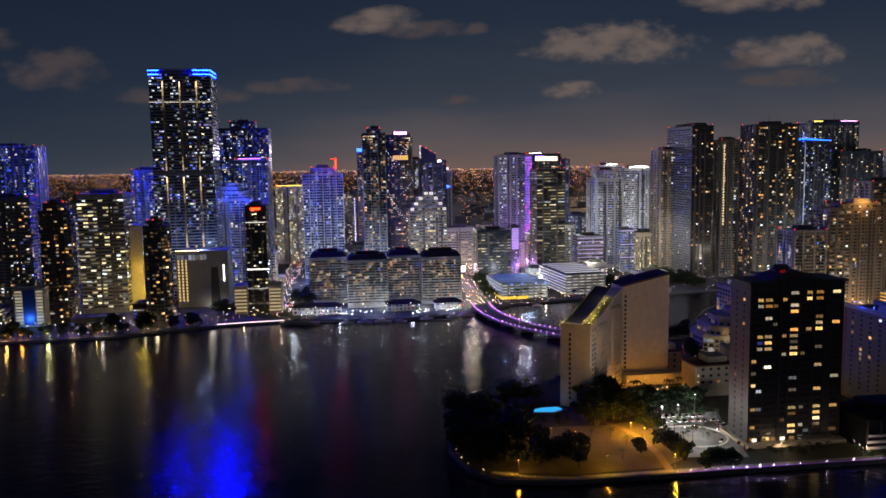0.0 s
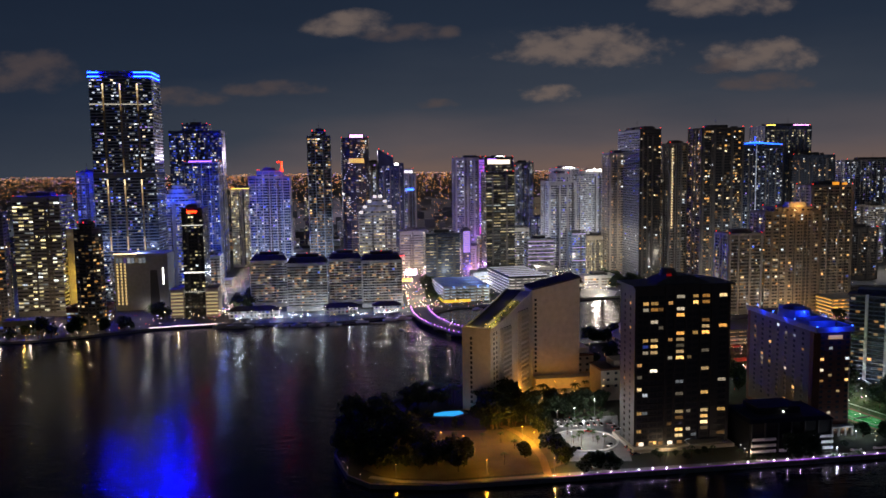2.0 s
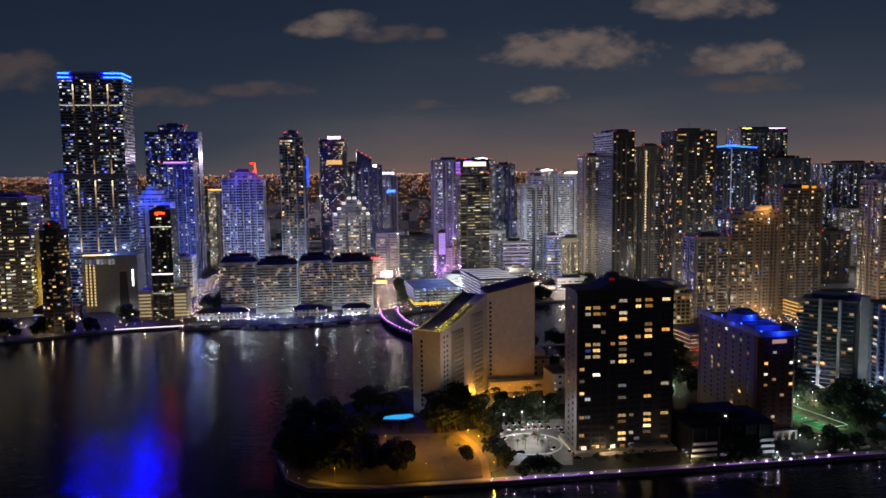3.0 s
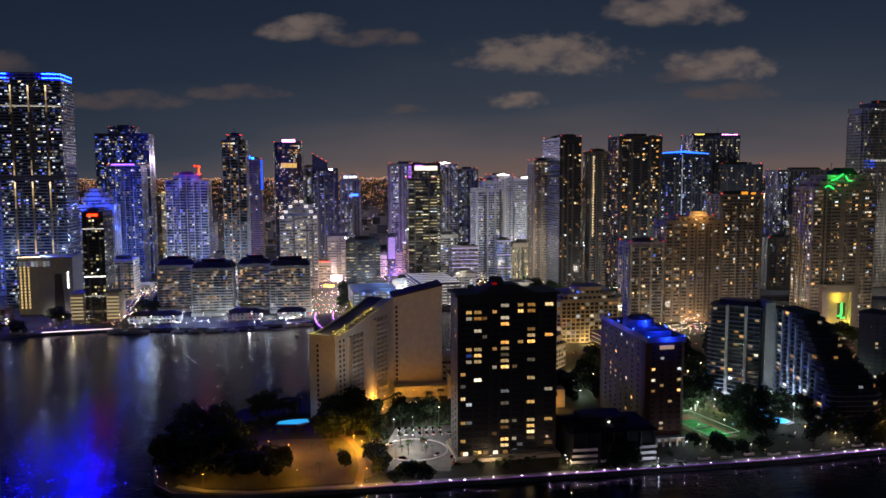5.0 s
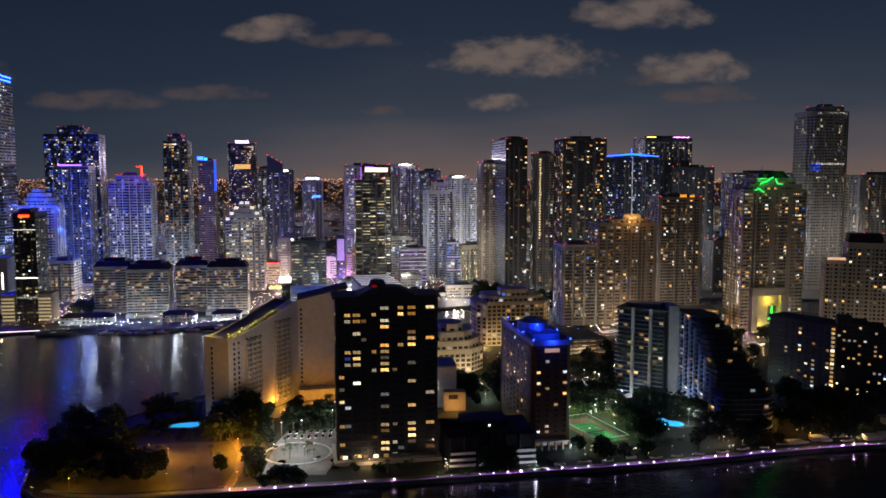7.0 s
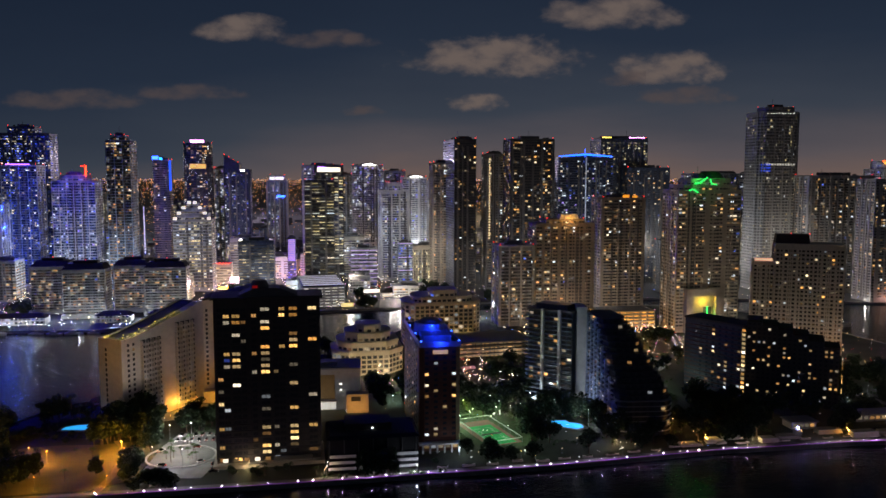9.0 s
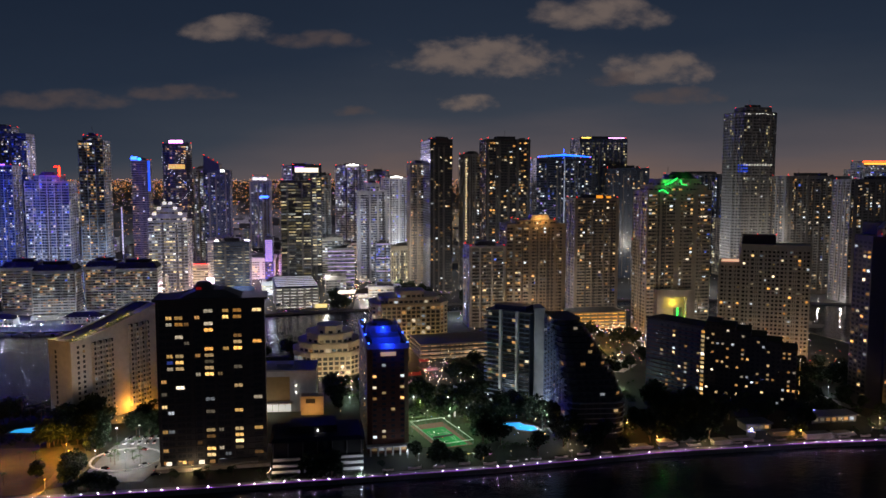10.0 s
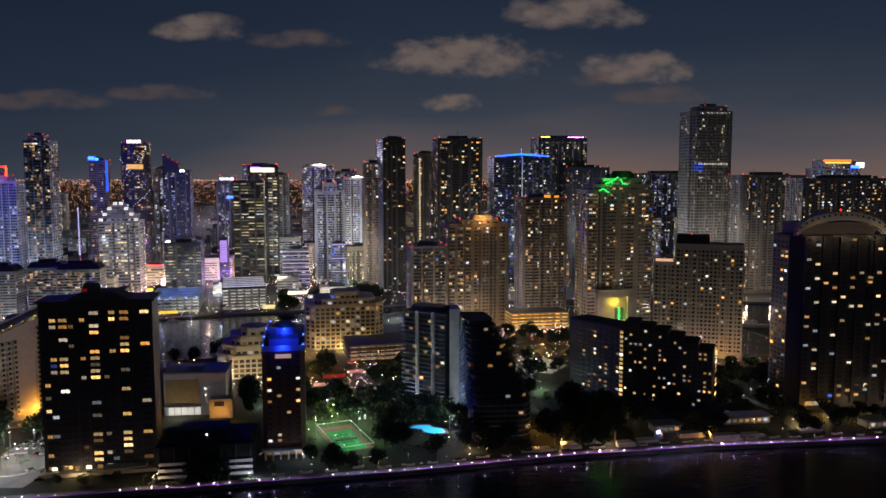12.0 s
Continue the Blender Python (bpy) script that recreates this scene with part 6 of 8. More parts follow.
# lit clearings in the gardens and streets of the island
CLEAR = [(326, 440, GREENISH, 0.5), (318, 462, GREENISH, 0.5), (334, 466, GREENISH, 0.5), (317, 512, WHITE, 2), (464, 544, GREENISH, 8), (446, 505, COOL, 3), (322, 476, GREENISH, 3), (324, 515, GREENISH, 3.5), (340, 496, WHITE, 4), (356, 490, WHITE, 3), (330, 555, WHITE, 3), (307, 557, WARM, 3.5), (373, 637, WARM, 4), (363, 568, WHITE, 2.5), (492, 669, SODIUM, 13), (512, 712, SODIUM, 9), (470, 640, ROSE, 5), (540, 700, ROSE, 5),
         (346, 620, WARM, 3), (314, 642, SODIUM, 6), (290, 655, SODIUM, 6), (597, 533, COOL, 2.5), (625, 616, SODIUM, 7), (606, 518, COOL, 1.5), (600, 575, WHITE, 5), (655, 640, ROSE, 4), (430, 650, GREENISH, 5), (275, 540, GREENISH, 2), (235, 600, WARM, 3), (575, 640, SODIUM, 6), (400, 585, WARM, 6), (430, 592, ROSE, 5), (530, 650, SODIUM, 10), (610, 625, ROSE, 5), (660, 590, WARM, 6), (420, 735, SODIUM, 8), (450, 770, SODIUM, 8)]


def plant(models, x, y, lo=0.8, hi=1.25):
    m = models[rnd.randrange(len(models))]
    if m in SPOTS:
        ob = copy_thing(m, pose(x, y, 1.5, 0, 0, rnd.uniform(0, 360)))
    else:
        ob = SPOTS[m] = m
        ob.matrix_basis = pose(x, y, 1.5, 0, 0, rnd.uniform(0, 360))
    k = rnd.uniform(lo, hi)
    ob.scale = (k, k, k * rnd.uniform(0.85, 1.1))


def inside(x, y, ring):
    odd = False
    for (x0, y0), (x1, y1) in zip(ring, ring[1:] + ring[:1]):
        if (y0 > y) != (y1 > y) and x < x0 + (y - y0) / (y1 - y0) * (x1 - x0):
            odd = not odd
    return odd


def grove(ring, count, models=TREES, lo=0.8, hi=1.25):
    xs, ys = [p[0] for p in ring], [p[1] for p in ring]
    n = 0
    while n < count:
        x, y = rnd.uniform(min(xs), max(xs)), rnd.uniform(min(ys), max(ys))
        if inside(x, y, ring) and all(math.hypot(x - c[0], y - c[1]) > 7 for c in CLEAR):
            plant(models, x, y, lo, hi)
            n += 1


def on_road(x, y):
    p = Vector((x, y))
    for pts, wd in ROADS:
        for a, b in zip(pts, pts[1:]):
            a, b = Vector(a), Vector(b)
            t = max(0.0, min(1.0, (p - a).dot(b - a) / (b - a).length_squared))
            if (p - a - (b - a) * t).length < wd / 2 + 3.5:
                return True
    return False


def wood(ring, count, lo=0.8, hi=1.3):
    """A dense stand of trees that nobody could count, joined."""
    xs, ys = [p[0] for p in ring], [p[1] for p in ring]
    ob = thing("tree_stand", "dense dark stand of garden trees", "trees")
    ob["kind"] = "stuff"
    shapes, n = {"trunk": [[], []], "crown": [[], []]}, 0
    while n < count:
        x, y = rnd.uniform(min(xs), max(xs)), rnd.uniform(min(ys), max(ys))
        if not inside(x, y, ring) or on_road(x, y) or any(math.hypot(x - c[0], y - c[1]) < 8 for c in CLEAR):
            continue
        n += 1
        k = rnd.uniform(lo, hi)
        m = Matrix.Translation((x, y, 1.5)) @ Matrix.Rotation(rnd.uniform(0, 6.28), 4, "Z") @ Matrix.Scale(k, 4)
        for child in TREES[rnd.randrange(4)].children:
            vs, fs = shapes[child.name.split(".")[0]]
            o = len(vs)
            vs += [tuple(m @ v.co) for v in child.data.vertices]
            fs += [tuple(i + o for i in q.vertices) for q in child.data.polygons]
    for nm, (vs, fs) in shapes.items():
        s = Shape()
        s.v, s.f = vs, fs
        part(nm, s, M_BARK if nm == "trunk" else M_LEAF, ob, kind="stuff")


M_SAND = plain("tan_sandy_ground", (0.26, 0.19, 0.11), 0.95, scale=0.15, grain=2.0, vary=0.4, bump=0.4)
# the park at the tip: lawn, paths, amber lamps
LAWN = [(40, 392), (52, 379), (80, 375), (128, 380), (144, 392), (146, 425), (136, 452), (112, 446), (84, 446), (62, 440), (46, 420)]
M_DRYGRASS = plain("worn_dry_grass", (0.15, 0.125, 0.06), 0.95, scale=0.07, grain=1.2, vary=0.55, bump=0.5)
single("lawn", Shape().prism(LAWN, 1.5, 1.75), M_DRYGRASS, "park lawn under amber lamps", "lawn", kind="structure")
single("park_path", strip([(44, 381), (60, 374), (82, 371), (132, 376), (200, 382)], 3.2, 1.5, 1.8), M_PAVE, "pale path along the seawall", "path", kind="structure")
single("park_path", strip([(132, 377), (133, 400), (130, 425), (124, 442), (118, 452)], 4, 1.5, 1.8), M_SAND, "pale park path under amber lamps", "path", kind="structure")
G_PARK = glow("amber_park_lamp", (1.0, 0.50, 0.10), 5.0)


def street_lamp(x, y, h=6.0, mat=None, label="tall street lamp with lit globe", rz=0):
    ob = thing("street_lamp", label, "street lamp", x, y, 1.6, rz, "street lamps")
    pole = part("pole", Shape().tube(0, 0, 0.11, 0.5, h, 5, 0.07).tube(0, 0, 0.25, 0, 0.5, 6, 0.15), M_METAL, ob)
    part("globe", Shape().ball(0, 0, h + 0.3, 0.2), mat or G_WARM, pole, "lit globe")


for x, y, p in ((127, 431, 22), (132, 421, 12), (93, 418, 10), (81, 425, 5), (57, 379, 2.5), (136, 381.5, 6), (102, 382, 3)):
    street_lamp(x, y, 6.4, G_PARK, "amber park lamp on a dark pole")
    lamp(x, y - 1.0, 7.5, p * K * 0.8, (1.0, 0.46, 0.04), 0.3)
for x, y in ((112, 392), (104, 428), (120, 414), (88, 418), (114, 424), (96, 402)):
    plant(PALMS, x, y, 0.5, 0.8)
plant(TREES[2:3], 124, 401)
# dark tree masses round the park
grove([(27, 440), (26, 412), (36, 390), (46, 396), (56, 412), (66, 424), (60, 442), (64, 450), (56, 470), (48, 480), (32, 466)], 38, TREES[:2], 0.9, 1.4)
grove([(103, 444), (126, 447), (136, 456), (105, 458)], 14, TREES[1:4:2], 0.85, 1.2)
grove([(109, 454), (116, 456), (132, 456), (138, 464), (124, 480), (109, 476)], 26, TREES[1:4:2], 0.95, 1.4)
grove([(44, 392), (62, 384), (92, 382), (96, 404), (72, 410), (56, 406)], 24, TREES[:3], 0.75, 1.1)
grove([(138, 376), (144, 392), (144, 430), (138, 450), (134, 446), (140, 425), (138, 395)], 14, TREES[:3], 0.7, 1.05)
grove([(148, 376), (176, 380), (174, 388), (150, 388)], 7, TREES[2:3])
grove([(186, 387), (236, 393), (236, 400), (186, 396)], 9, PALMS, 0.4, 0.65)
grove([(186, 390), (300, 402), (300, 406), (186, 398)], 9, TREES[2:3], 0.35, 0.55)
grove([(140, 458), (178, 470), (190, 490), (150, 490)], 14)
grove([(150, 495), (186, 500), (184, 512), (150, 512)], 6, PALMS)
grove([(46, 484), (78, 492), (92, 500), (86, 508), (56, 500)], 9)
# hotel forecourt
single("forecourt", Shape().prism([(118, 482), (150, 492), (180, 512), (178, 534), (150, 530), (128, 500)], 1.5, 1.72), M_PAVE, "hotel forecourt paving under amber lamps", "pavement", kind="structure")
for x, y, p in ((127, 495, 0.5), (130.8, 500.5, 2.4), (136.2, 509.3, 1.5), (143, 507, 2.0), (148, 514, 1.2), (162, 520, 1.2), (176, 522, 0.8)):
    lamp(x, y, 7.0, p * K, (1.0, 0.42, 0.05), 0.4)
    street_lamp(x, y + 1, 6.2, G_PARK, "amber lamp on the hotel forecourt")
for k in range(16):
    street_lamp(120 + k * 3.6 + rnd.uniform(-1, 1), 480 + k * 2.2 + rnd.uniform(-3, 3), rnd.uniform(0.8, 3), G_WARM if k % 3 else G_WHITE, "low garden lamp by the hotel drive")
# lamps along the drive between the dark tower and the podium
for k in range(14):
    street_lamp(239.2 + rnd.uniform(-0.4, 0.4) + k * 0.25, 394 + k * 5.0, rnd.uniform(1.2, 2.4), G_WHITE if k % 3 else G_WARM, "low white lamp along the podium drive")
# pools
G_POOL = glow("lit_pool_water", (0.03, 0.42, 0.9), 1.0)
def pool(x, y, ring, label):
    ob = thing("swimming_pool", label, "swimming pool", x, y, 1.6)
    part("deck", Shape().prism(grown(ring, 3.0), -0.05, 0.12), M_PAVE, ob)
    part("water", Shape().prism(ring, 0.12, 0.2), G_POOL, ob, "bright blue underwater-lit water")
    part("rim", Shape().prism(grown(ring, 0.5), 0.1, 0.16), M_WHITE, ob)


pool(87, 478, [(-9, -4), (4, -5), (10, 0), (8, 5), (-2, 4), (-8, 1)], "lit blue hotel pool among palms")
pool(379, 463, [(-10, 4), (-3, 2), (-2, -4), (5, -8), (10, -5), (9, 1), (3, 4), (2, 8), (-6, 8)], "lit blue free-form garden pool")
grove([(70, 488), (98, 492), (96, 500), (72, 496)], 8, PALMS)
grove([(74, 448), (98, 450), (98, 458), (76, 458)], 6, TREES[2:3], 0.4, 0.6)
grove([(60, 455), (78, 462), (76, 478), (62, 480)], 12, TREES[2:3], 0.45, 0.7)
grove([(103, 474), (108, 474), (108, 490), (102, 490)], 7, PALMS + TREES[2:3], 0.5, 0.8)
grove([(354, 452), (364, 450), (362, 480), (352, 478)], 5)
grove([(392, 450), (404, 446), (404, 480), (394, 478)], 9)
# turning circle and parking by the dark tower
single("parking_lot", Shape().prism([(146, 394), (178, 392), (180, 404), (184, 440), (190, 466), (150, 462), (146, 440)], 1.5, 1.72), plain("worn_court_paving", (0.25, 0.245, 0.24), 0.85, scale=0.12, grain=2.5, vary=0.5), "worn paved parking court in white light", "pavement", kind="structure")
for x, y, p in ((150, 408, 2.2), (160, 425, 4.5), (160, 448, 3.2), (149, 444, 3.5), (166, 404, 1.5), (176, 466, 1.8)):
    lamp(x, y, 11.5, p * 1.35 * K, (0.95, 0.97, 0.98), 0.4)
    street_lamp(x, y + 0.8, 10.5, G_WHITE, "white lamp on a tall parking court pole")
kerb = Shape()
for k in range(24):
    a0, a1 = k * math.tau / 24, (k + 1) * math.tau / 24
    kerb.add([(160.5 + r * math.cos(a), 424 + 0.95 * r * math.sin(a), z) for a in (a0, a1) for r in (17.6, 18.6) for z in (1.6, 2.2)], [(0, 2, 3, 1), (4, 5, 7, 6), (1, 3, 7, 5), (0, 1, 5, 4), (2, 6, 7, 3)])
single("round_kerb", kerb, M_WHITE, "white kerb of a turning circle", "kerb", kind="structure")
grove([(152, 414), (170, 414), (170, 434), (152, 434)], 12, PALMS, 0.4, 0.7)
grove([(150, 440), (184, 446), (184, 452), (150, 446)], 7, PALMS, 0.5, 0.8)

CARS = [plain("car_paint_white", (0.6, 0.6, 0.6), 0.3, vary=0.05), plain("car_paint_black", (0.02, 0.02, 0.022), 0.25, vary=0.05), plain("car_paint_silver", (0.35, 0.36, 0.38), 0.3, 0.6, vary=0.05), plain("car_paint_red", (0.3, 0.02, 0.02), 0.3, vary=0.05)]
M_TYRE = plain("tyre_rubber", (0.02, 0.02, 0.02), 0.9)
M_CARGLASS = plain("car_glass", (0.01, 0.012, 0.015), 0.08, vary=0.05)


def car_model(paint, label):
    ob = thing("car", label, "car", 0, 0, -60, 0, "parked cars")
    body = bmesh.new()
    bmesh.ops.create_cube(body, size=1.0)
    for v in body.verts:
        v.co = Vector((v.co.x * 1.75, v.co.y * 4.4, 0.62 + v.co.z * 0.62))
    bmesh.ops.bevel(body, geom=body.edges[:], offset=0.14, segments=2, affect="EDGES")
    me = bpy.data.meshes.new("body")
    body.to_mesh(me)
    body.free()
    me.materials.append(paint)
    o = new("body", me)
    o.parent = ob
    part("cabin", Shape().prism([(-0.8, -1.2), (0.8, -1.2), (0.8, 1.5), (-0.8, 1.5)], 0.9, 1.45, [(-0.62, -0.5), (0.62, -0.5), (0.62, 1.05), (-0.62, 1.05)]), M_CARGLASS, ob)
    for x in (-0.8, 0.8):
        for y in (-1.4, 1.4):
            m = Matrix.Translation((x, y, 0.33)) @ Matrix.Rotation(math.pi / 2, 4, "Y")
            part("wheel", Shape().tube(0, 0, 0.33, -0.11, 0.11, 10, m=m), M_TYRE, ob)
    for x in (-0.6, 0.6):
        part("headlight", Shape().box(x - 0.18, x + 0.18, -2.24, -2.18, 0.6, 0.78), G_HEAD, ob)
        part("tail_light", Shape().box(x - 0.18, x + 0.18, 2.18, 2.24, 0.65, 0.8), G_RED, ob)
    return ob


G_HEAD = glow("headlight", (1.0, 0.95, 0.85), 3.0)
FLEET = [car_model(p, l) for p, l in zip(CARS, ("white parked car", "black parked car on pale paving", "silver saloon car on pale paving", "dark red saloon car in the street"))]
tagged(FLEET[0], "white saloon car on pale paving")
USED = set()


def car(x, y, rz):
    m = FLEET[rnd.randrange(4)]
    if m in USED:
        return copy_thing(m, pose(x, y, 1.72, 0, 0, rz))
    USED.add(m)
    m.matrix_basis = pose(x, y, 1.72, 0, 0, rz)


for k in range(14):
    car(152 + (k % 7) * 4.0, 449 + (k // 7) * 9 + rnd.uniform(-0.5, 0.5), rnd.uniform(-6, 6))
for k in (2, 5, 9, 12):
    a = math.radians(20 + k * 25)
    car(160.5 + 15.6 * math.cos(a), 424 + 14.8 * math.sin(a), math.degrees(a))
for k in range(10):
    car(182 + rnd.uniform(-1, 1), 400 + k * 5.4, 95)
for pts, wd in ROADS:
    for (x0, y0), (x1, y1) in zip(pts, pts[1:]):
        ln = math.hypot(x1 - x0, y1 - y0)
        if y0 > 1100:
            continue
        for k in range(int(ln / 190)):
            f, side = rnd.random(), rnd.choice((-1, 1))
            ux, uy = (x1 - x0) / ln, (y1 - y0) / ln
            car(x0 + ux * ln * f - uy * side * wd * 0.22, y0 + uy * ln * f + ux * side * wd * 0.22, math.degrees(math.atan2(uy, ux)) + (90 if side > 0 else -90))

# tennis court
court = thing("tennis_court", "green tennis court with pale red surround and lit fence", "tennis court", 330.5, 452, 1.6, 19)
part("surround", Shape().box(-10.5, 10.5, -22, 22, 0, 0.12), plain("dull_red_court", (0.22, 0.10, 0.08), 0.9), court)
part("playing_surface", Shape().box(-7.5, 7.5, -20.5, 13, 0.12, 0.16), plain("green_court", (0.025, 0.30, 0.09), 0.9), court)
for x in (-5.5, -4.1, 4.1, 5.5):
    part("court_line", Shape().box(x - 0.07, x + 0.07, -15.9, 7.9, 0.16, 0.18), M_WHITE, court)
for y in (-15.9, -10.4, 2.4, 7.9):
    part("court_line", Shape().box(-5.5, 5.5, y - 0.07, y + 0.07, 0.16, 0.18), M_WHITE, court)
part("net", Shape().box(-6.4, 6.4, -4.05, -3.95, 0.16, 1.1), M_DARKC, court)
for a, b in (((-10.5, -22), (10.5, -22)), ((10.5, -22), (10.5, 22)), ((10.5, 22), (-10.5, 22)), ((-10.5, 22), (-10.5, -22))):
    rail = part("fence_rail", strip([a, b], 0.2, 2.7, 3.0), M_WHITE, court)
    for k in range(6):
        x, y = a[0] + (b[0] - a[0]) * k / 6, a[1] + (b[1] - a[1]) * k / 6
        part("fence_post", Shape().box(x - 0.07, x + 0.07, y - 0.07, y + 0.07, 0, 2.9), M_METAL, rail)
for x, y in ((314, 458), (338, 474), (340, 438)):
    lamp(x, y, 9, 5.5 * K, (0.66, 1.0, 0.7), 0.4)
    street_lamp(x, y, 8.5, G_WHITE, "tall white lamp beside the tennis court")
single("lawn", Shape().prism([(300, 440), (314, 432), (348, 428), (362, 440), (362, 500), (330, 506), (306, 490)], 1.5, 1.66), M_GRASS, "garden lawn around a tennis court", "lawn", kind="structure")
for x, y, c, p in ((325, 486, (0.6, 1.0, 0.35), 2.6), (312, 478, (0.8, 1.0, 0.6), 1.6), (350, 492, WHITE, 2.4), (340, 515, WHITE, 2.6), (318, 535, (0.7, 1.0, 0.8), 3.0), (275, 520, (0.7, 1.0, 0.85), 1.6), (290, 545, WHITE, 2.0), (352, 478, WARM, 1.5)):
    lamp(x, y, 4.5, p * K, c, 0.4)
    street_lamp(x, y + 0.7, 3.8, G_WHITE, "white garden lamp among trees")
# fill lights for the slab fronts, with lamp posts added beside them
for x, y, z, p in ((366, 510, 8, 4.5), (380, 496, 8, 4.5), (391, 482, 12, 10), (392, 458, 12, 9)):
    lamp(x, y, z, p * K, (0.72, 0.86, 1.0), 0.5)
    street_lamp(x, y + 0.8, z - 1.5, G_WHITE, "added cool white lamp that brightens the slabs")
for x in (338.4, 341.8):
    lit = thing("light_column", "white lit column in the garden", "garden light", x, 486, 1.6)
    part("column", Shape().box(-0.5, 0.5, -0.5, 0.5, 0, 9), glow("white_column_light", (1.0, 0.97, 0.92), 0.8), lit)
    part("base", Shape().box(-0.8, 0.8, -0.8, 0.8, 0, 0.5), M_GREY, lit)
for ring, n, mods in (
    ([(312, 480), (350, 482), (362, 520), (330, 545), (306, 520)], 9, TREES), ([(300, 505), (360, 505), (362, 545), (310, 560)], 7, TREES), ([(352, 430), (364, 430), (362, 446), (354, 456)], 3, TREES),
    ([(312, 402), (350, 406), (350, 420), (314, 418)], 7, TREES[2:3]), ([(380, 412), (430, 414), (430, 440), (384, 440)], 11, TREES), ([(446, 424), (520, 430), (520, 470), (470, 500), (450, 470)], 21, TREES),
    ([(520, 436), (560, 438), (560, 460), (520, 462)], 7, TREES), ([(556, 500), (592, 500), (590, 560), (560, 580)], 10, TREES), ([(590, 560), (640, 540), (660, 600), (600, 608)], 12, TREES), ([(440, 520), (480, 560), (470, 640), (430, 620)], 6, TREES),
    ([(258, 505), (270, 508), (268, 560), (258, 560)], 9, TREES), ([(172, 650), (240, 660), (256, 700), (236, 680)], 9, TREES), ([(255, 560), (300, 540), (305, 560), (290, 575)], 6, TREES), ([(340, 590), (400, 590), (420, 640), (400, 660)], 10, TREES),
    ([(470, 640), (560, 650), (560, 700), (480, 720)], 4, TREES), ([(640, 450), (700, 440), (720, 470), (650, 476)], 6, TREES), ([(572, 470), (600, 474), (600, 486), (572, 484)], 4, TREES[2:3]),
    ([(-370, 716), (-275, 728), (-200, 764), (-215, 785), (-290, 760), (-370, 745)], 21, TREES), ([(-200, 800), (-185, 796), (-180, 820), (-200, 826)], 5, TREES), ([(-110, 835), (-100, 900), (-120, 930), (-135, 860)], 7, TREES), ([(80, 962), (92, 965), (94, 1002), (84, 1002)], 8, TREES),
    ([(240, 885), (252, 900), (250, 960), (238, 950)], 7, TREES), ([(292, 985), (330, 995), (320, 1040), (290, 1030)], 7, TREES), ([(82, 850), (104, 860), (104, 880), (84, 870)], 4, PALMS), ([(106, 852), (230, 880), (230, 886), (106, 858)], 9, PALMS),
):
    if min(p[1] for p in ring) > 550 and mods is TREES or n > 20:
        wood(ring, int(n * 1.3), 0.8, 1.35)
    else:
        grove(ring, n, mods)
for ring, n in (
    ([(300, 520), (365, 515), (372, 548), (330, 560)], 7), ([(600, 440), (640, 436), (640, 470), (600, 470)], 8), ([(410, 640), (500, 660), (520, 720), (430, 740)], 7), ([(500, 664), (566, 660), (572, 690), (520, 720)], 6),
    ([(560, 560), (640, 530), (690, 585), (620, 606)], 24), ([(250, 640), (300, 640), (290, 668), (250, 665)], 9), ([(330, 600), (420, 600), (430, 680), (400, 620)], 12), ([(440, 440), (480, 436), (510, 470), (480, 505), (452, 490)], 16), ([(250, 386), (275, 388), (275, 394), (250, 393)], 5),
    ([(362, 472), (394, 470), (388, 494), (362, 508)], 13), ([(205, 545), (250, 560), (246, 640), (200, 610)], 16), ([(450, 560), (486, 570), (520, 620), (470, 640)], 6), ([(600, 490), (640, 480), (600, 560), (575, 560)], 10),
):
    wood(ring, n, 0.75, 1.3)
for x, y, c, p in CLEAR:
    lamp(x, y, 6.0, p * K * 0.5, c, 0.4)
    street_lamp(x, y + 0.8, 5.2, G_SODIUM if c is SODIUM else G_WHITE, "lit street lamp among the gardens")

# tents, awnings and lit planting of the island gardens
def peaked_tent(x, y, w, h, label):
    ob = thing("tent", label, "tent", x, y, 1.6, rnd.uniform(0, 40), "garden tents")
    part("roof", Shape().prism([(-w / 2, -w / 2), (w / 2, -w / 2), (w / 2, w / 2), (-w / 2, w / 2)], 2.8, h, [(-0.2, -0.2), (0.2, -0.2), (0.2, 0.2), (-0.2, 0.2)]), M_WHITE, ob)
    for sx in (-1, 1):
        for sy in (-1, 1):
            part("post", Shape().tube(sx * w * 0.47, sy * w * 0.47, 0.08, 0, 2.9, 6), M_METAL, ob)


M_AWNING = plain("red_awning_cloth", (0.42, 0.06, 0.045), 0.8)
M_ROSE = plain("rose_awning_cloth", (0.55, 0.30, 0.32), 0.8)


def awning(x, y, w, d, rz, cloth, label):
    ob = thing("awning", label, "awning", x, y, 1.6, rz, "street awnings")
    part("cloth", Shape().add([(-w / 2, 0, 3.0), (w / 2, 0, 3.0), (w / 2, d, 4.2), (-w / 2, d, 4.2), (-w / 2, 0, 3.12), (w / 2, 0, 3.12), (w / 2, d, 4.32), (-w / 2, d, 4.32)], [(0, 3, 2, 1), (4, 5, 6, 7), (0, 1, 5, 4), (1, 2, 6, 5), (2, 3, 7, 6), (3, 0, 4, 7)]), cloth, ob)
    for k in range(4):
        part("post", Shape().tube(-w / 2 + 0.3 + k * (w - 0.6) / 3, 0.2, 0.07, 0, 3.0, 6), M_METAL, ob)
        part("lamp", Shape().ball(-w / 2 + 1 + k * (w - 2) / 3, d * 0.4, 2.7, 0.22), G_WARM, ob)


peaked_tent(351, 544, 9, 6.5, "white peaked garden tent on four posts")
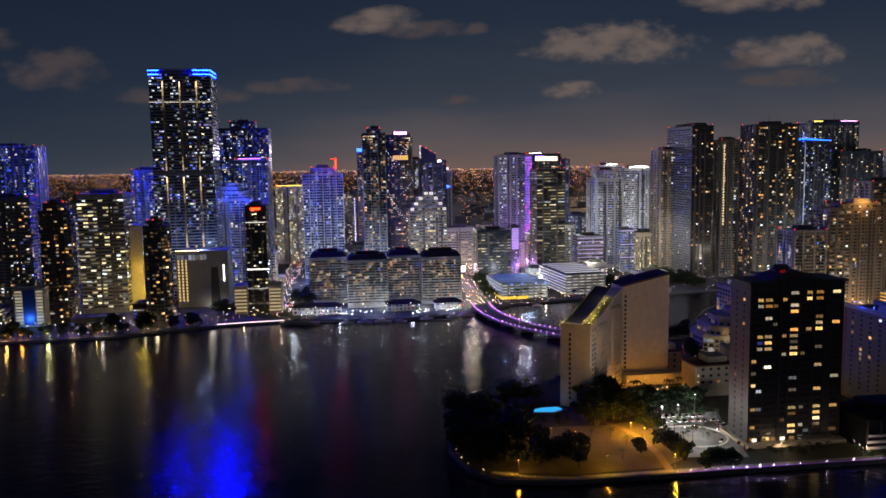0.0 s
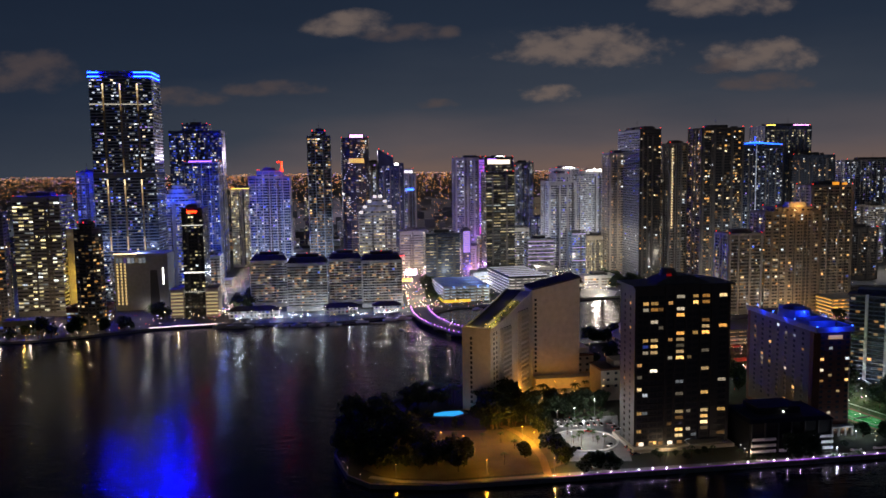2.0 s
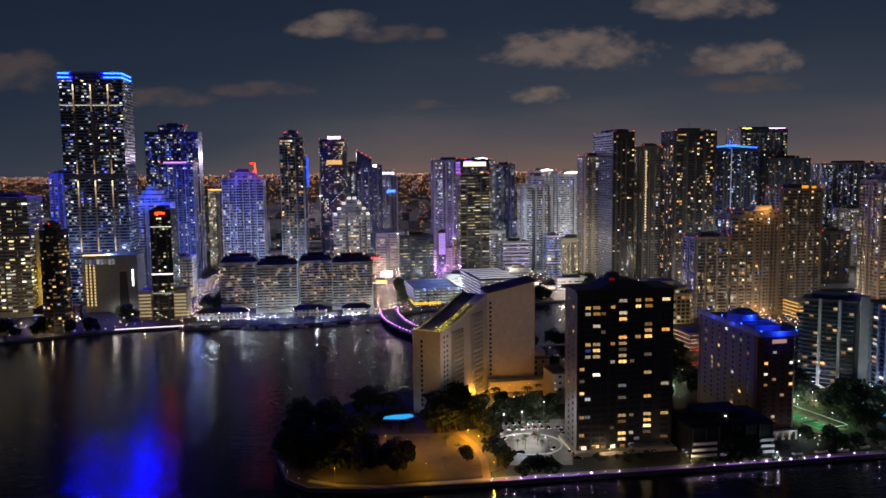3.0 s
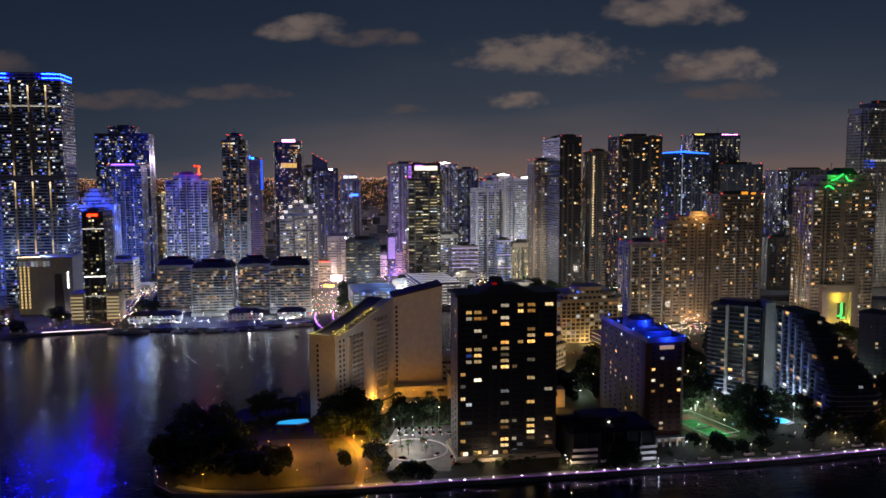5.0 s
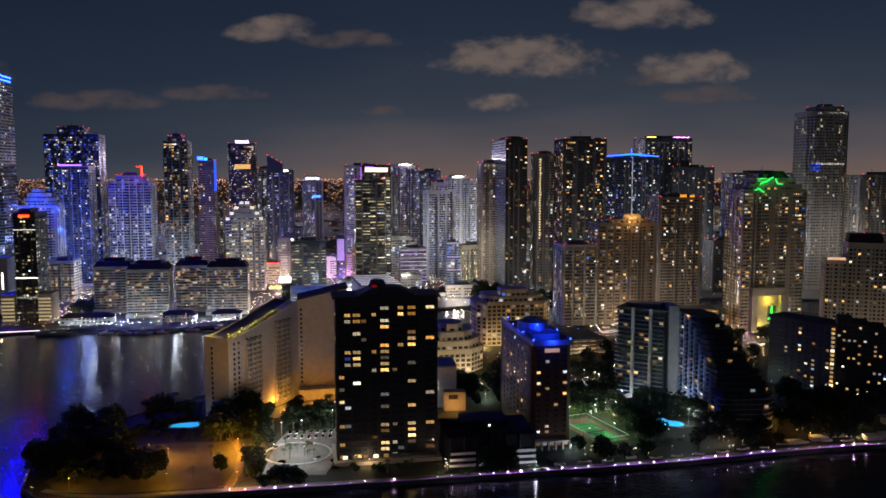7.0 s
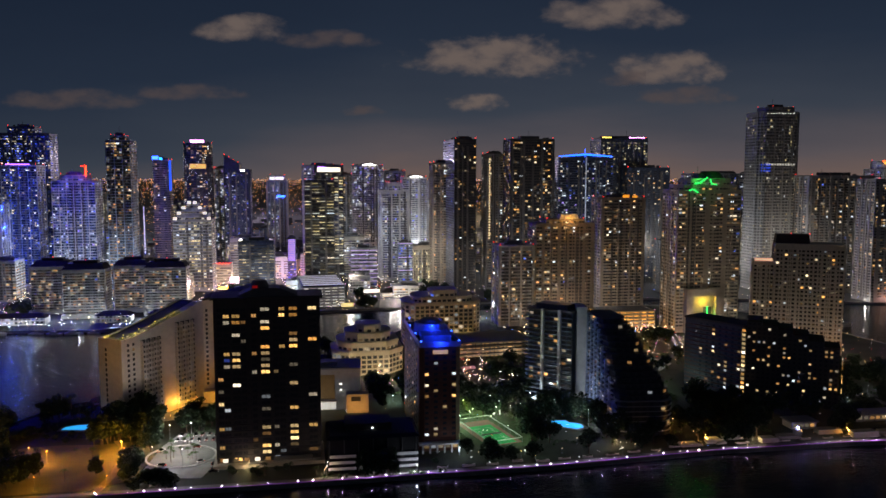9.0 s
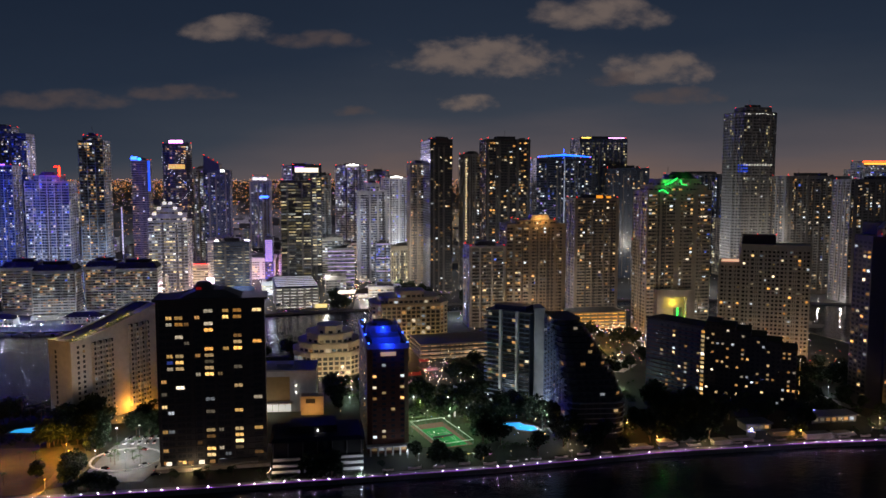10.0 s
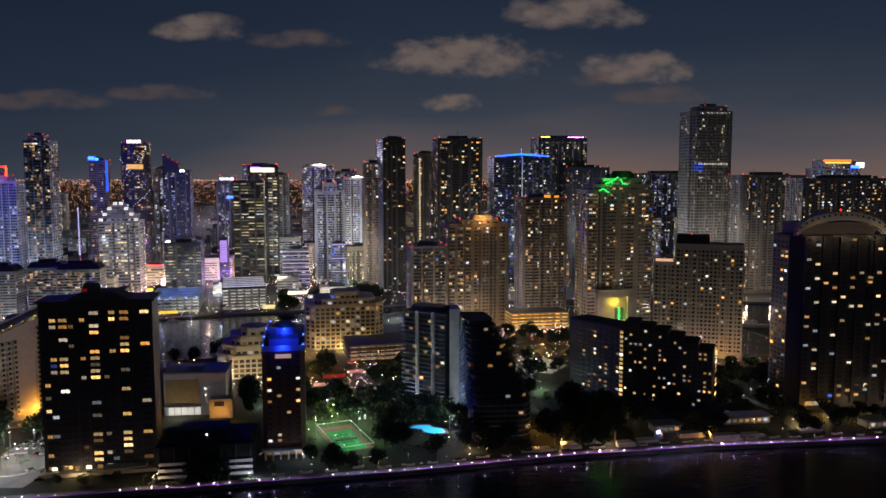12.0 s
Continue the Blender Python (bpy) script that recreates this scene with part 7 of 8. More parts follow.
peaked_tent(371, 512, 6, 5, "white peaked garden tent on four posts")
awning(318, 578, 16, 5, 12, M_AWNING, "red street awning with warm lamps under it")
awning(334, 592, 12, 4, 20, M_ROSE, "pale rose awning with warm lamps under it")
awning(330, 622, 8, 4, 8, M_AWNING, "red street awning with warm lamps under it")
awning(314, 556, 18, 4, 10, M_ROSE, "pale rose awning with warm lamps under it")
for x, y, c, p in ((318, 574, (1.0, 0.35, 0.2), 1.6), (334, 587, ROSE, 1.6), (330, 618, (1.0, 0.3, 0.2), 1.4), (314, 551, (1.0, 0.8, 0.7), 1.5)):
    lamp(x, y, 6.4, p * K, c, 0.4)
    street_lamp(x, y - 0.8, 5.6, G_WARM, "warm lamp in front of an awning")
hedge = Shape()
for k in range(28):
    a0, a1 = k * math.tau / 28, (k + 1) * math.tau / 28
    hedge.add([(316 + r * math.cos(a), 489 + r * math.sin(a), z) for a in (a0, a1) for r in (6.6, 8.0) for z in (1.6, 2.9)], [(0, 2, 3, 1), (4, 5, 7, 6), (1, 3, 7, 5), (0, 1, 5, 4), (2, 6, 7, 3)])
single("round_hedge", hedge, M_GRASS, "clipped round hedge lit green on a lawn", "hedge", kind="structure")
lamp(316, 489, 3.4, 0.9 * K, (0.9, 1.0, 0.7), 0.3)
street_lamp(316, 489.6, 2.6, G_WHITE, "white lamp inside a round hedge")
plant(TREES[2:3], 321, 511)
plant(TREES[2:3], 326, 514)
lamp(321, 504, 5.0, 3.0 * K, (0.75, 1.0, 0.12), 0.4)
street_lamp(321, 504.8, 4.2, G_WHITE, "white lamp beside a green-lit tree")
for ring, n in (([(300, 600), (322, 600), (318, 640), (296, 645)], 9), ([(345, 560), (385, 560), (392, 585), (352, 588)], 12), ([(420, 520), (440, 520), (448, 560), (424, 580)], 9), ([(530, 560), (566, 540), (580, 580), (545, 600)], 11), ([(572, 488), (592, 490), (588, 540), (570, 540)], 8), ([(520, 470), (560, 462), (562, 480), (524, 500)], 7), ([(610, 500), (640, 505), (650, 540), (612, 545)], 9), ([(280, 506), (306, 500), (306, 536), (284, 540)], 8), ([(346, 428), (362, 434), (364, 474), (354, 474)], 9), ([(332, 480), (362, 488), (360, 512), (330, 505)], 10), ([(268, 545), (300, 545), (304, 562), (290, 570)], 8)):
    wood(ring, n, 0.7, 1.15)
# shrubs and low planting of the island gardens
shrubs = Shape()
beds = ((298, 364, 424, 522, 150), (262, 300, 536, 580, 40), (300, 400, 522, 660, 170), (430, 500, 436, 560, 120), (430, 520, 560, 720, 130), (556, 640, 436, 600, 150), (640, 716, 440, 540, 70), (146, 186, 466, 500, 50), (362, 402, 424, 510, 70), (236, 300, 388, 394, 25))
for x0, x1, y0, y1, n in beds:
    for _ in range(n):
        cx, cy = rnd.uniform(x0, x1), rnd.uniform(y0, y1)
        if on_road(cx, cy) or (abs(cx - 330.5) < 18 and abs(cy - 452) < 26) or math.hypot(cx - 379, cy - 463) < 14:
            continue
        size = rnd.uniform(0.8, 2.2)
        for _ in range(16):
            v = Vector((rnd.gauss(0, 0.5), rnd.gauss(0, 0.5), abs(rnd.gauss(0, 0.4)))) * size
            q = rnd.uniform(0.25, 0.5) * size
            m = Matrix.Translation((cx + v.x, cy + v.y, 1.7 + v.z)) @ Euler((rnd.uniform(-1, 1), rnd.uniform(-1, 1), rnd.uniform(0, 6.3))).to_matrix().to_4x4()
            shrubs.add([(-q, -q * 0.4, 0), (0, -q * 0.7, 0.15 * q), (q, 0, 0), (0.1 * q, q * 0.7, 0.2 * q), (-q * 0.8, q * 0.4, 0)], [(0, 1, 3, 4), (1, 2, 3)], m)
single("shrubs", shrubs, plain("garden_shrub_leaves", (0.06, 0.10, 0.035), 0.7, vary=0.5, scale=0.8, bump=0), "low green garden shrubs among lamps and paths", "shrubs", kind="stuff")
# low pale terraces along the island shore
for k, (x, w, h) in enumerate(((440, 11, 1.3), (456, 9, 2.1), (470, 13, 1.5), (488, 10, 2.3), (502, 12, 1.4), (530, 14, 2.6), (548, 16, 3.2), (566, 12, 1.6), (604, 14, 1.4))):
    y = np.interp(x, [450, 532, 640], [412, 420, 424]) + 8 + (k % 3) * 4
    ob = thing("garden_terrace", "low pale terrace wall with steps on the shore", "terrace", x, y, 1.6, 5, "shore terraces")
    part("wall", Shape().prism([(-w / 2, 0), (w / 2, 0), (w / 2 - 0.8, 6), (-w / 2 + 0.8, 6)], 0, h), M_STONE, ob)
    part("coping", Shape().box(-w / 2 - 0.2, w / 2 + 0.2, -0.3, 0.3, h, h + 0.25), M_WHITE, ob)
    for q in range(3):
        part("step", Shape().box(w / 2, w / 2 + 2.2, 0.5 + q * 0.6, 1.1 + q * 0.6, 0, 0.35 + q * 0.35), M_PAVE, ob)

# waterside plaza, its hall and the trees behind
single("plaza", Shape().prism([(263, 886), (300, 897), (314, 935), (300, 958), (264, 962)], 1.5, 1.72), M_PAVE, "pale waterside plaza in white light", "pavement", kind="structure")
single("lawn", Shape().prism([(263, 884), (345, 906), (345, 911), (300, 897), (263, 886)], 1.5, 1.7), M_GRASS, "strip of lit grass along the quay", "lawn", kind="structure")
for x, y, c, p in ((276, 905, WHITE, 3.5), (296, 918, WHITE, 4.5), (280, 945, WHITE, 5), (74, 868, WHITE, 8), (76, 912, WHITE, 16), (66, 1030, (1.0, 0.6, 0.2), 24), (60, 1105, ROSE, 18), (160, 1195, SODIUM, 40), (335, 1125, WHITE, 25), (50, 1240, (0.9, 1.0, 0.2), 30)):
    lamp(x, y, 8.5, p * K, c, 0.6)
    street_lamp(x, y + 1, 7.8, G_WHITE if c in (WHITE, ROSE) else G_WARM, "tall plaza lamp beside the water")
hall = thing("pavilion", "dark-roofed waterside hall with white-lit front", "pavilion", 284, 972, 1.6, 8)
part("body", Shape().box(-18, 18, 0, 16, 0, 6), M_WHITE, hall)
part("roof", Shape().prism(grown([(-18, 0), (18, 0), (18, 16), (-18, 16)], 2.0), 6, 11, [(-10, 7), (10, 7), (10, 9), (-10, 9)]), M_MANSARD, hall)
window_rows(hall, (-17, 0), (17, 0), 0.5, 3.4, 1, 9, 3.0, 2.6, glow("hall_front_light", (1.0, 0.88, 0.66), 0.7))
for ring, n in (([(318, 925), (350, 925), (356, 985), (330, 1040), (306, 1010)], 36), ([(244, 892), (258, 900), (258, 960), (244, 955)], 12), ([(395, 915), (460, 945), (450, 965), (390, 950)], 12), ([(84, 880), (92, 886), (86, 955), (80, 955)], 8)):
    wood(ring, n, 0.8, 1.3)

for x, y, c, p in SHORE:
    lamp(x, y, 5.5, p * K, c, 0.8)
    street_lamp(x, y + 0.8, 4.8, G_SODIUM, "amber lamp on the bay walk")

# promenade with violet-lit edge
PROM = [(134, 372), (244, 383), (359, 396), (450, 412), (532, 420), (640, 424), (718, 428)]
single("promenade", strip([(x, y + 3.4) for x, y in PROM], 5.0, 1.5, 1.84), M_SEAWALL, "paved seawall promenade", "pavement", kind="structure")
edge = thing("edge_light", "violet light line along the seawall edge", "light strip")
G_VIOLET = glow("violet_strip", (0.42, 0.10, 0.8), 0.07, True)
part("strip", strip([(x, y + 0.1) for x, y in PROM], 0.35, 2.32, 2.55), G_VIOLET, edge)
G_BOLLARD = glow("violet_white_bollard_lamp", (0.80, 0.60, 1.0), 235.0, True)
boll = thing("bollard_lamp", "low bollard lamp with violet-white light on the seawall", "bollard lamp", 0, 0, -60, 0, "bollard lamps")
part("post", Shape().tube(0, 0, 0.12, 0, 0.7, 6), M_METAL, boll)
part("head", Shape().ball(0, 0, 0.86, 0.12), G_BOLLARD, boll)
run, first = 0.0, True
for (x0, y0), (x1, y1) in zip(PROM, PROM[1:]):
    ln = math.hypot(x1 - x0, y1 - y0)
    while run < ln:
        m = pose(x0 + (x1 - x0) * run / ln, y0 + (y1 - y0) * run / ln + 0.1, 2.3)
        if first:
            boll.matrix_basis, first = m, False
        elif rnd.random() < 0.9:
            copy_thing(boll, m)
        run += 7.2
    run -= ln
# bollards round the tip
for x, y in ((28, 396), (26, 408), (26, 420), (27, 432), (31, 388), (38, 379)):
    street_lamp(x + 1.5, y, 2.2, G_WARM, "small warm lamp at the tip of the park")
# walls, planters and steps behind the promenade
for k in range(30):
    x = 300 + k * 13.2
    y = np.interp(x, [p[0] for p in PROM], [p[1] for p in PROM]) + rnd.uniform(8, 12)
    ob = thing("planter", "low pale planter wall beside the promenade", "planter", x, y, 1.6, rnd.uniform(4, 10), "planters")
    part("wall", Shape().box(-rnd.uniform(2, 4), rnd.uniform(2, 4), -0.6, 0.6, 0, rnd.uniform(0.5, 1.1)), M_STONE, ob)
    part("soil", Shape().box(-1.8, 1.8, -0.35, 0.35, 0.3, 1.15), M_GRASS, ob)
for k in range(38):
    x = rnd.uniform(300, 700)
    y = np.interp(x, [p[0] for p in PROM], [p[1] for p in PROM]) + rnd.uniform(7, 40)
    street_lamp(x, y, rnd.uniform(1.5, 4.0), rnd.choice((G_WARM, G_WARM, G_SODIUM, G_WHITE)), "garden lamp on the island shore")
for x, y, c, p in ((452, 428, SODIUM, 2.2), (480, 428, WARM, 1.6), (510, 437, BLUE, 1.5), (540, 434, SODIUM, 1.5), (571, 476, COOL, 3.0), (580, 500, COOL, 2.0), (596, 530, WARM, 2.5), (630, 460, WARM, 2.0), (420, 455, WARM, 2.2), (444, 458, SODIUM, 1.5), (400, 426, WARM, 1.2), (468, 436, WARM, 1.3), (500, 470, WARM, 1.5), (240, 392, WARM, 1.0), (286, 392, COOL, 1.4), (310, 416, COOL, 0.7), (200, 402, WARM, 1.2), (628, 470, SODIUM, 2.0), (660, 472, WARM, 1.6), (690, 478, WARM, 1.5), (600, 452, WARM, 2.0), (700, 440, WARM, 3.0)):
    lamp(x, y, 4.5, p * K, c, 0.3)
    street_lamp(x, y + 0.6, 3.6, G_WARM if c is not COOL else G_WHITE, "garden lamp beside the shore path")
for x, y, c, p in ((480, 600, WARM, 5), (440, 600, (0.7, 1.0, 0.8), 4), (520, 650, SODIUM, 6), (600, 604, WARM, 6), (560, 600, (0.7, 1.0, 0.8), 4), (640, 600, SODIUM, 5), (470, 700, WARM, 6), (430, 680, WARM, 5), (400, 620, ROSE, 4), (330, 570, WARM, 4), (300, 600, SODIUM, 4), (340, 545, (0.75, 1.0, 0.8), 4), (250, 540, WARM, 4), (660, 560, SODIUM, 4), (690, 600, ROSE, 4)):
    lamp(x, y, 7.5, p * K * 0.38, c, 0.4)
for x, y in ((571, 476), (511, 437)):
    ob = thing("kiosk_light", "bright blue-white light on a small kiosk", "kiosk", x, y, 1.6)
    part("kiosk", Shape().box(-2, 2, -1.5, 1.5, 0, 3), M_WHITE, ob)
    part("lamp", Shape().ball(0, -0.5, 4.0, 0.9), glow("blue_white_kiosk_lamp", (0.3, 0.35, 1.0), 12.0), ob)
single("garden_court", Shape().prism([(462, 596), (482, 588), (500, 612), (488, 640), (468, 636)], 1.5, 1.74), M_PAVE, "pale garden court in green-white lamp light", "pavement", kind="structure")
for x, y, p in ((474, 606, 3.0), (486, 624, 3.0)):
    lamp(x, y, 8.5, p * K, (0.75, 1.0, 0.82), 0.4)
    street_lamp(x, y + 0.8, 7.4, G_WHITE, "cool white lamp on a garden court")
single("shore_path", strip([(592, 560), (596, 520), (604, 486)], 6, 1.5, 1.75), M_PAVE, "pale garden path in lamp light", "path", kind="structure")
# low shore pavilions
for x, y, w, lab in ((574, 458, 30, "flat pale shore pavilion with lit windows"), (520, 446, 16, "small shore pavilion with amber lamps"), (655, 444, 26, "low shore pavilion with columns")):
    ob = thing("pavilion", lab, "pavilion", x, y, 1.6, 4)
    part("body", Shape().box(-w / 2, w / 2, 0, 10, 0, 4), M_WHITE, ob)
    part("roof", Shape().box(-w / 2 - 1, w / 2 + 1, -1, 11, 4, 4.7), M_GREY, ob)
    window_rows(ob, (-w / 2 + 1, 0), (w / 2 - 1, 0), 0.4, 3, 1, int(w / 4), 2.6, 2.0, L_DIM)

# mainland quay: pavilions, docks, boats, white lamps
for x, y, w, lab in ((-97, 812, 50, "bayfront pavilion with dark hip roof and lit arcade"), (-8, 822, 34, "bayfront restaurant with dark roof and white lights"), (40, 826, 28, "small bayfront hall with lit front")):
    ob = thing("pavilion", lab, "pavilion", x, y, 1.6, 4)
    part("body", Shape().box(-w / 2, w / 2, 0, 16, 0, 7), M_WHITE, ob)
    part("roof", Shape().prism(grown([(-w / 2, 0), (w / 2, 0), (w / 2, 16), (-w / 2, 16)], 1.5), 7, 11, [(-w / 2 + 6, 7), (w / 2 - 6, 7), (w / 2 - 6, 9), (-w / 2 + 6, 9)]), M_MANSARD, ob)
    window_rows(ob, (-w / 2 + 1, 0), (w / 2 - 1, 0), 0.5, 3.2, 2, int(w / 4), 2.6, 2.0, pane("arcade_window", 0.7, "cool", 1.4, single=True))
    for k in range(int(w / 5)):
        part("column", Shape().box(-w / 2 + 1 + k * 5, -w / 2 + 1.6 + k * 5, -3, -2.4, 0, 4.5), M_WHITE, ob)
    part("awning", Shape().box(-w / 2, w / 2, -3.4, 0, 4.5, 4.9), M_WHITE, ob)
G_QUAY = glow("cool_white_quay_lamp", (0.74, 0.88, 1.0), 85.0, True)
for k in range(66):
    x = rnd.uniform(-118, 70)
    y = np.interp(x, [-116, -15, 72], [781, 779, 806]) + rnd.uniform(2, 24)
    street_lamp(x, y, rnd.uniform(2.5, 5.0), G_QUAY if rnd.random() < 0.75 else G_WARM, "white quay lamp on the bayfront")
for k in range(22):
    x = -360 + k * 8.2
    y = np.interp(x, [-367, -272, -187], [709, 722, 764]) + rnd.uniform(2, 5)
    street_lamp(x, y, rnd.uniform(2.5, 4.5), G_WHITE if k % 3 else G_SODIUM, "shore lamp on the bay walk")
for x, y, p, c in ((-107, 792, 2.5, COOL), (-72, 791, 2, COOL), (-30, 790, 2, COOL), (2, 794, 2, COOL), (40, 806, 2, WHITE), (-130, 786, 2, WARM), (-165, 780, 2, (1.0, 0.8, 0.3)), (-330, 724, 2, WARM), (-290, 730, 1.6, SODIUM), (-240, 748, 1.6, WARM), (150, 866, 5, (1.0, 0.85, 0.5)), (285, 905, 9, WHITE)):
    lamp(x, y, 6, p * K * 1.1, c, 0.5)
quay = thing("quay_light", "yellow-white light line under the quay edge", "light strip")
part("strip", strip([(-188, 765), (-160, 772.2), (-121, 780)], 0.6, 2.32, 2.9), glow("quay_strip", (1.0, 0.75, 0.85), 2.0), quay)
part("lower_strip", strip([(-188, 764.2), (-160, 771.4), (-121, 779.2)], 0.4, 0.5, 1.4), glow("quay_lower_strip", (1.0, 0.75, 0.15), 0.9), quay)


def boat(x, y, rz, ln, label):
    ob = thing("boat", label, "boat", x, y, 0.0, rz, "moored boats")
    w = ln * 0.28
    hull = [(-w / 2, 0), (0, -ln * 0.22), (w / 2, 0), (w / 2, ln * 0.75), (-w / 2, ln * 0.75)]
    part("hull", Shape().prism(grown(hull, -w * 0.12), -0.3, ln * 0.1, hull), M_WHITE, ob)
    cabin = part("cabin", Shape().box(-w * 0.32, w * 0.32, ln * 0.15, ln * 0.55, ln * 0.1, ln * 0.2), M_WHITE, ob)
    part("windscreen", Shape().box(-w * 0.33, w * 0.33, ln * 0.13, ln * 0.15, ln * 0.12, ln * 0.19), M_CARGLASS, cabin)
    part("roof", Shape().box(-w * 0.3, w * 0.3, ln * 0.2, ln * 0.5, ln * 0.2, ln * 0.22), M_GREY, ob)
    part("lamp", Shape().ball(0, ln * 0.3, ln * 0.25, 0.25), G_WARM, ob)


for x, y, rz, ln in ((-112, 771, 95, 22), (-94, 769, 88, 26), (-58, 770, 92, 14), (-40, 768, 85, 16), (-22, 770, 94, 18), (-6, 772, 90, 12), (20, 783, 100, 14), (48, 790, 105, 16), (62, 796, 100, 18), (58, 740, 40, 8), (735, 760, 70, 30), (140, 842, 100, 12)):
    boat(x, y, rz, ln, "white motor boat moored at the quay" if ln < 20 else "long white yacht moored at the quay")
dock = thing("dock", "wooden dock along the bayfront", "dock")
part("deck", Shape().box(-120, 40, 773, 776, 0.7, 1.1), plain("dock_boards", (0.14, 0.10, 0.07)), dock)
for k in range(17):
    part("pile", Shape().tube(-118 + k * 9.8, 773, 0.25, -1.5, 2.2, 6), M_BARK, dock)

# street lamps along the roads: those of the mainland joined
G_STREET = glow("warm_street_lamp", (1.0, 0.62, 0.25), 25.0)
lamps_on, poles_on = {G_STREET: Shape(), G_WHITE: Shape()}, Shape()
for pts, wd in ROADS:
    for (x0, y0), (x1, y1) in zip(pts, pts[1:]):
        ln = math.hypot(x1 - x0, y1 - y0)
        for k in range(int(ln / 26)):
            for side in (-1, 1):
                ux, uy = (x1 - x0) / ln, (y1 - y0) / ln
                s = k * 26 + rnd.uniform(0, 8)
                x, y = x0 + ux * s - uy * side * wd * 0.6, y0 + uy * s + ux * side * wd * 0.6
                lamps_on[G_STREET if rnd.random() < 0.7 else G_WHITE].ball(x, y, 9.9, 0.3)
                poles_on.box(x - 0.1, x + 0.1, y - 0.1, y + 0.1, 1.6, 9.6)
row = thing("street_lamp_row", "rows of street lamps along city streets", "street lamps")
row["kind"] = "stuff"
part("poles", poles_on, M_METAL, row, kind="stuff")
for m, s in lamps_on.items():
    part("globes", s, m, row, kind="stuff")

# low buildings between the towers
TAKEN = [(o.matrix_basis.translation.x, o.matrix_basis.translation.y) for o in scene.objects if o.parent is None and o.get("category", "") in ("tower building", "building", "office building", "parking garage", "apartment block", "hotel building")]
PL = [pane("low_rise_glass", 0.4, "office", 1.4), pane("low_rise_glass_warm", 0.35, "amber", 1.5), pane("low_rise_glass_cool", 0.4, "cool", 1.6)]
LOWS = [(238, 1002, 26, 24, 22, M_WHITE), (20, 970, 30, 24, 26, M_CREAM), (165, 1150, 34, 30, 34, M_CREAM), (110, 1215, 50, 34, 26, M_WHITE), (230, 1225, 40, 34, 40, M_WHITE), (300, 965, 40, 24, 14, M_WHITE), (225, 1150, 30, 36, 60, M_STONE), (-130, 1090, 34, 30, 36, M_WHITE), (-70, 1040, 36, 30, 46, M_GREY), (-260, 800, 40, 24, 16, M_BRICK), (-418, 768, 40, 26, 20, M_BRICK), (-300, 752, 44, 16, 12, M_DARKC), (-460, 800, 40, 30, 60, M_WHITE), (-180, 960, 30, 30, 48, M_WHITE), (110, 1160, 60, 34, 30, M_WHITE)]
k = 0
while k < 90:
    x, y = rnd.uniform(-620, 1150), rnd.uniform(1010, 1750) if k < 75 else rnd.uniform(1350, 2100)
    if all(abs(x - a) > 42 or abs(y - b) > 48 for a, b in TAKEN) and abs(x - 66) > 24 and abs(x - 262) > 22:
        w, d = rnd.uniform(24, 46), rnd.uniform(22, 36)
        LOWS.append((x, y, w, d, rnd.choice((8, 10, 14, 18, 22, 28, 34, 44, 60, 85)) * (1.0 if y < 1400 else 1.2), rnd.choice((M_WHITE, M_CREAM, M_GREY, M_TAN, M_STONE, M_BLUEW, M_DARKC))))
        TAKEN.append((x, y))
        k += 1
for x, y, w, d, h, body in LOWS:
    words = {M_WHITE: "white", M_CREAM: "cream", M_GREY: "grey", M_TAN: "tan", M_STONE: "pale stone", M_BLUEW: "pale blue", M_DARKC: "dark", M_BRICK: "red brick", M_BLACK: "black glass"}[body]
    tower("%s %s city building with lit windows" % (words, "low" if h < 30 else "mid-rise"), x, y, 5, [(rect(w, d), 0, h)], body, rnd.choice(PL), body, bay=3.4, fill=0.8, tall=0.5, red=False, base=2.0, piers=0, name="city_building", category="building", penthouse=h > 12)

# distance: a carpet of low roofs and lamps
far = Shape()
for _ in range(2600):
    y = 1500 + 3350 * rnd.random() ** 1.1
    x = rnd.uniform(-0.75, 0.95) * y + 150
    w, d, h = rnd.uniform(10, 34), rnd.uniform(10, 30), rnd.choice((5, 6, 7, 8, 9, 12, 16, 20)) * (0.35 if y > 2600 else 1.0)
    far.box(x - w / 2, x + w / 2, y, y + d, rise(y) - 0.5, rise(y) + h)
single("far_roofs", far, M_ROOF, "carpet of low dark houses to the horizon", "houses", kind="stuff")


def far_lights(name, count, colour, strength, seed, size):
    r = random.Random(seed)
    s = Shape()
    for k in range(count):
        y = 1450 + 3430 * r.random() ** 0.55
        if k % 3 == 0:
            x = (round(r.uniform(-0.7, 0.9) * y / 70) * 70) + 150 + (y - 1000) * 0.05 + r.gauss(0, 9)
        elif k % 3 == 1:
            y = 1450 + round((y - 1450) / 90) * 90
            x = r.uniform(-0.72, 0.92) * y + 150
        else:
            x = r.uniform(-0.72, 0.92) * y + 150
        q, z = size * r.uniform(0.4, 1.2) * (0.4 + y / 3200), rise(y) + r.uniform(5, 14)
        s.add([(x - q, y, z), (x, y - q, z), (x + q, y, z), (x, y + q, z), (x, y, z - q), (x, y, z + q)], [(0, 1, 5), (1, 2, 5), (2, 3, 5), (3, 0, 5), (1, 0, 4), (2, 1, 4), (3, 2, 4), (0, 3, 4)])
    single(name, s, glow(name, colour, strength), "thousands of distant street lamps", "street lamps", kind="stuff")


far_lights("far_amber_lamps", 14000, (1.0, 0.42, 0.11), 2.0, 11, 0.8)
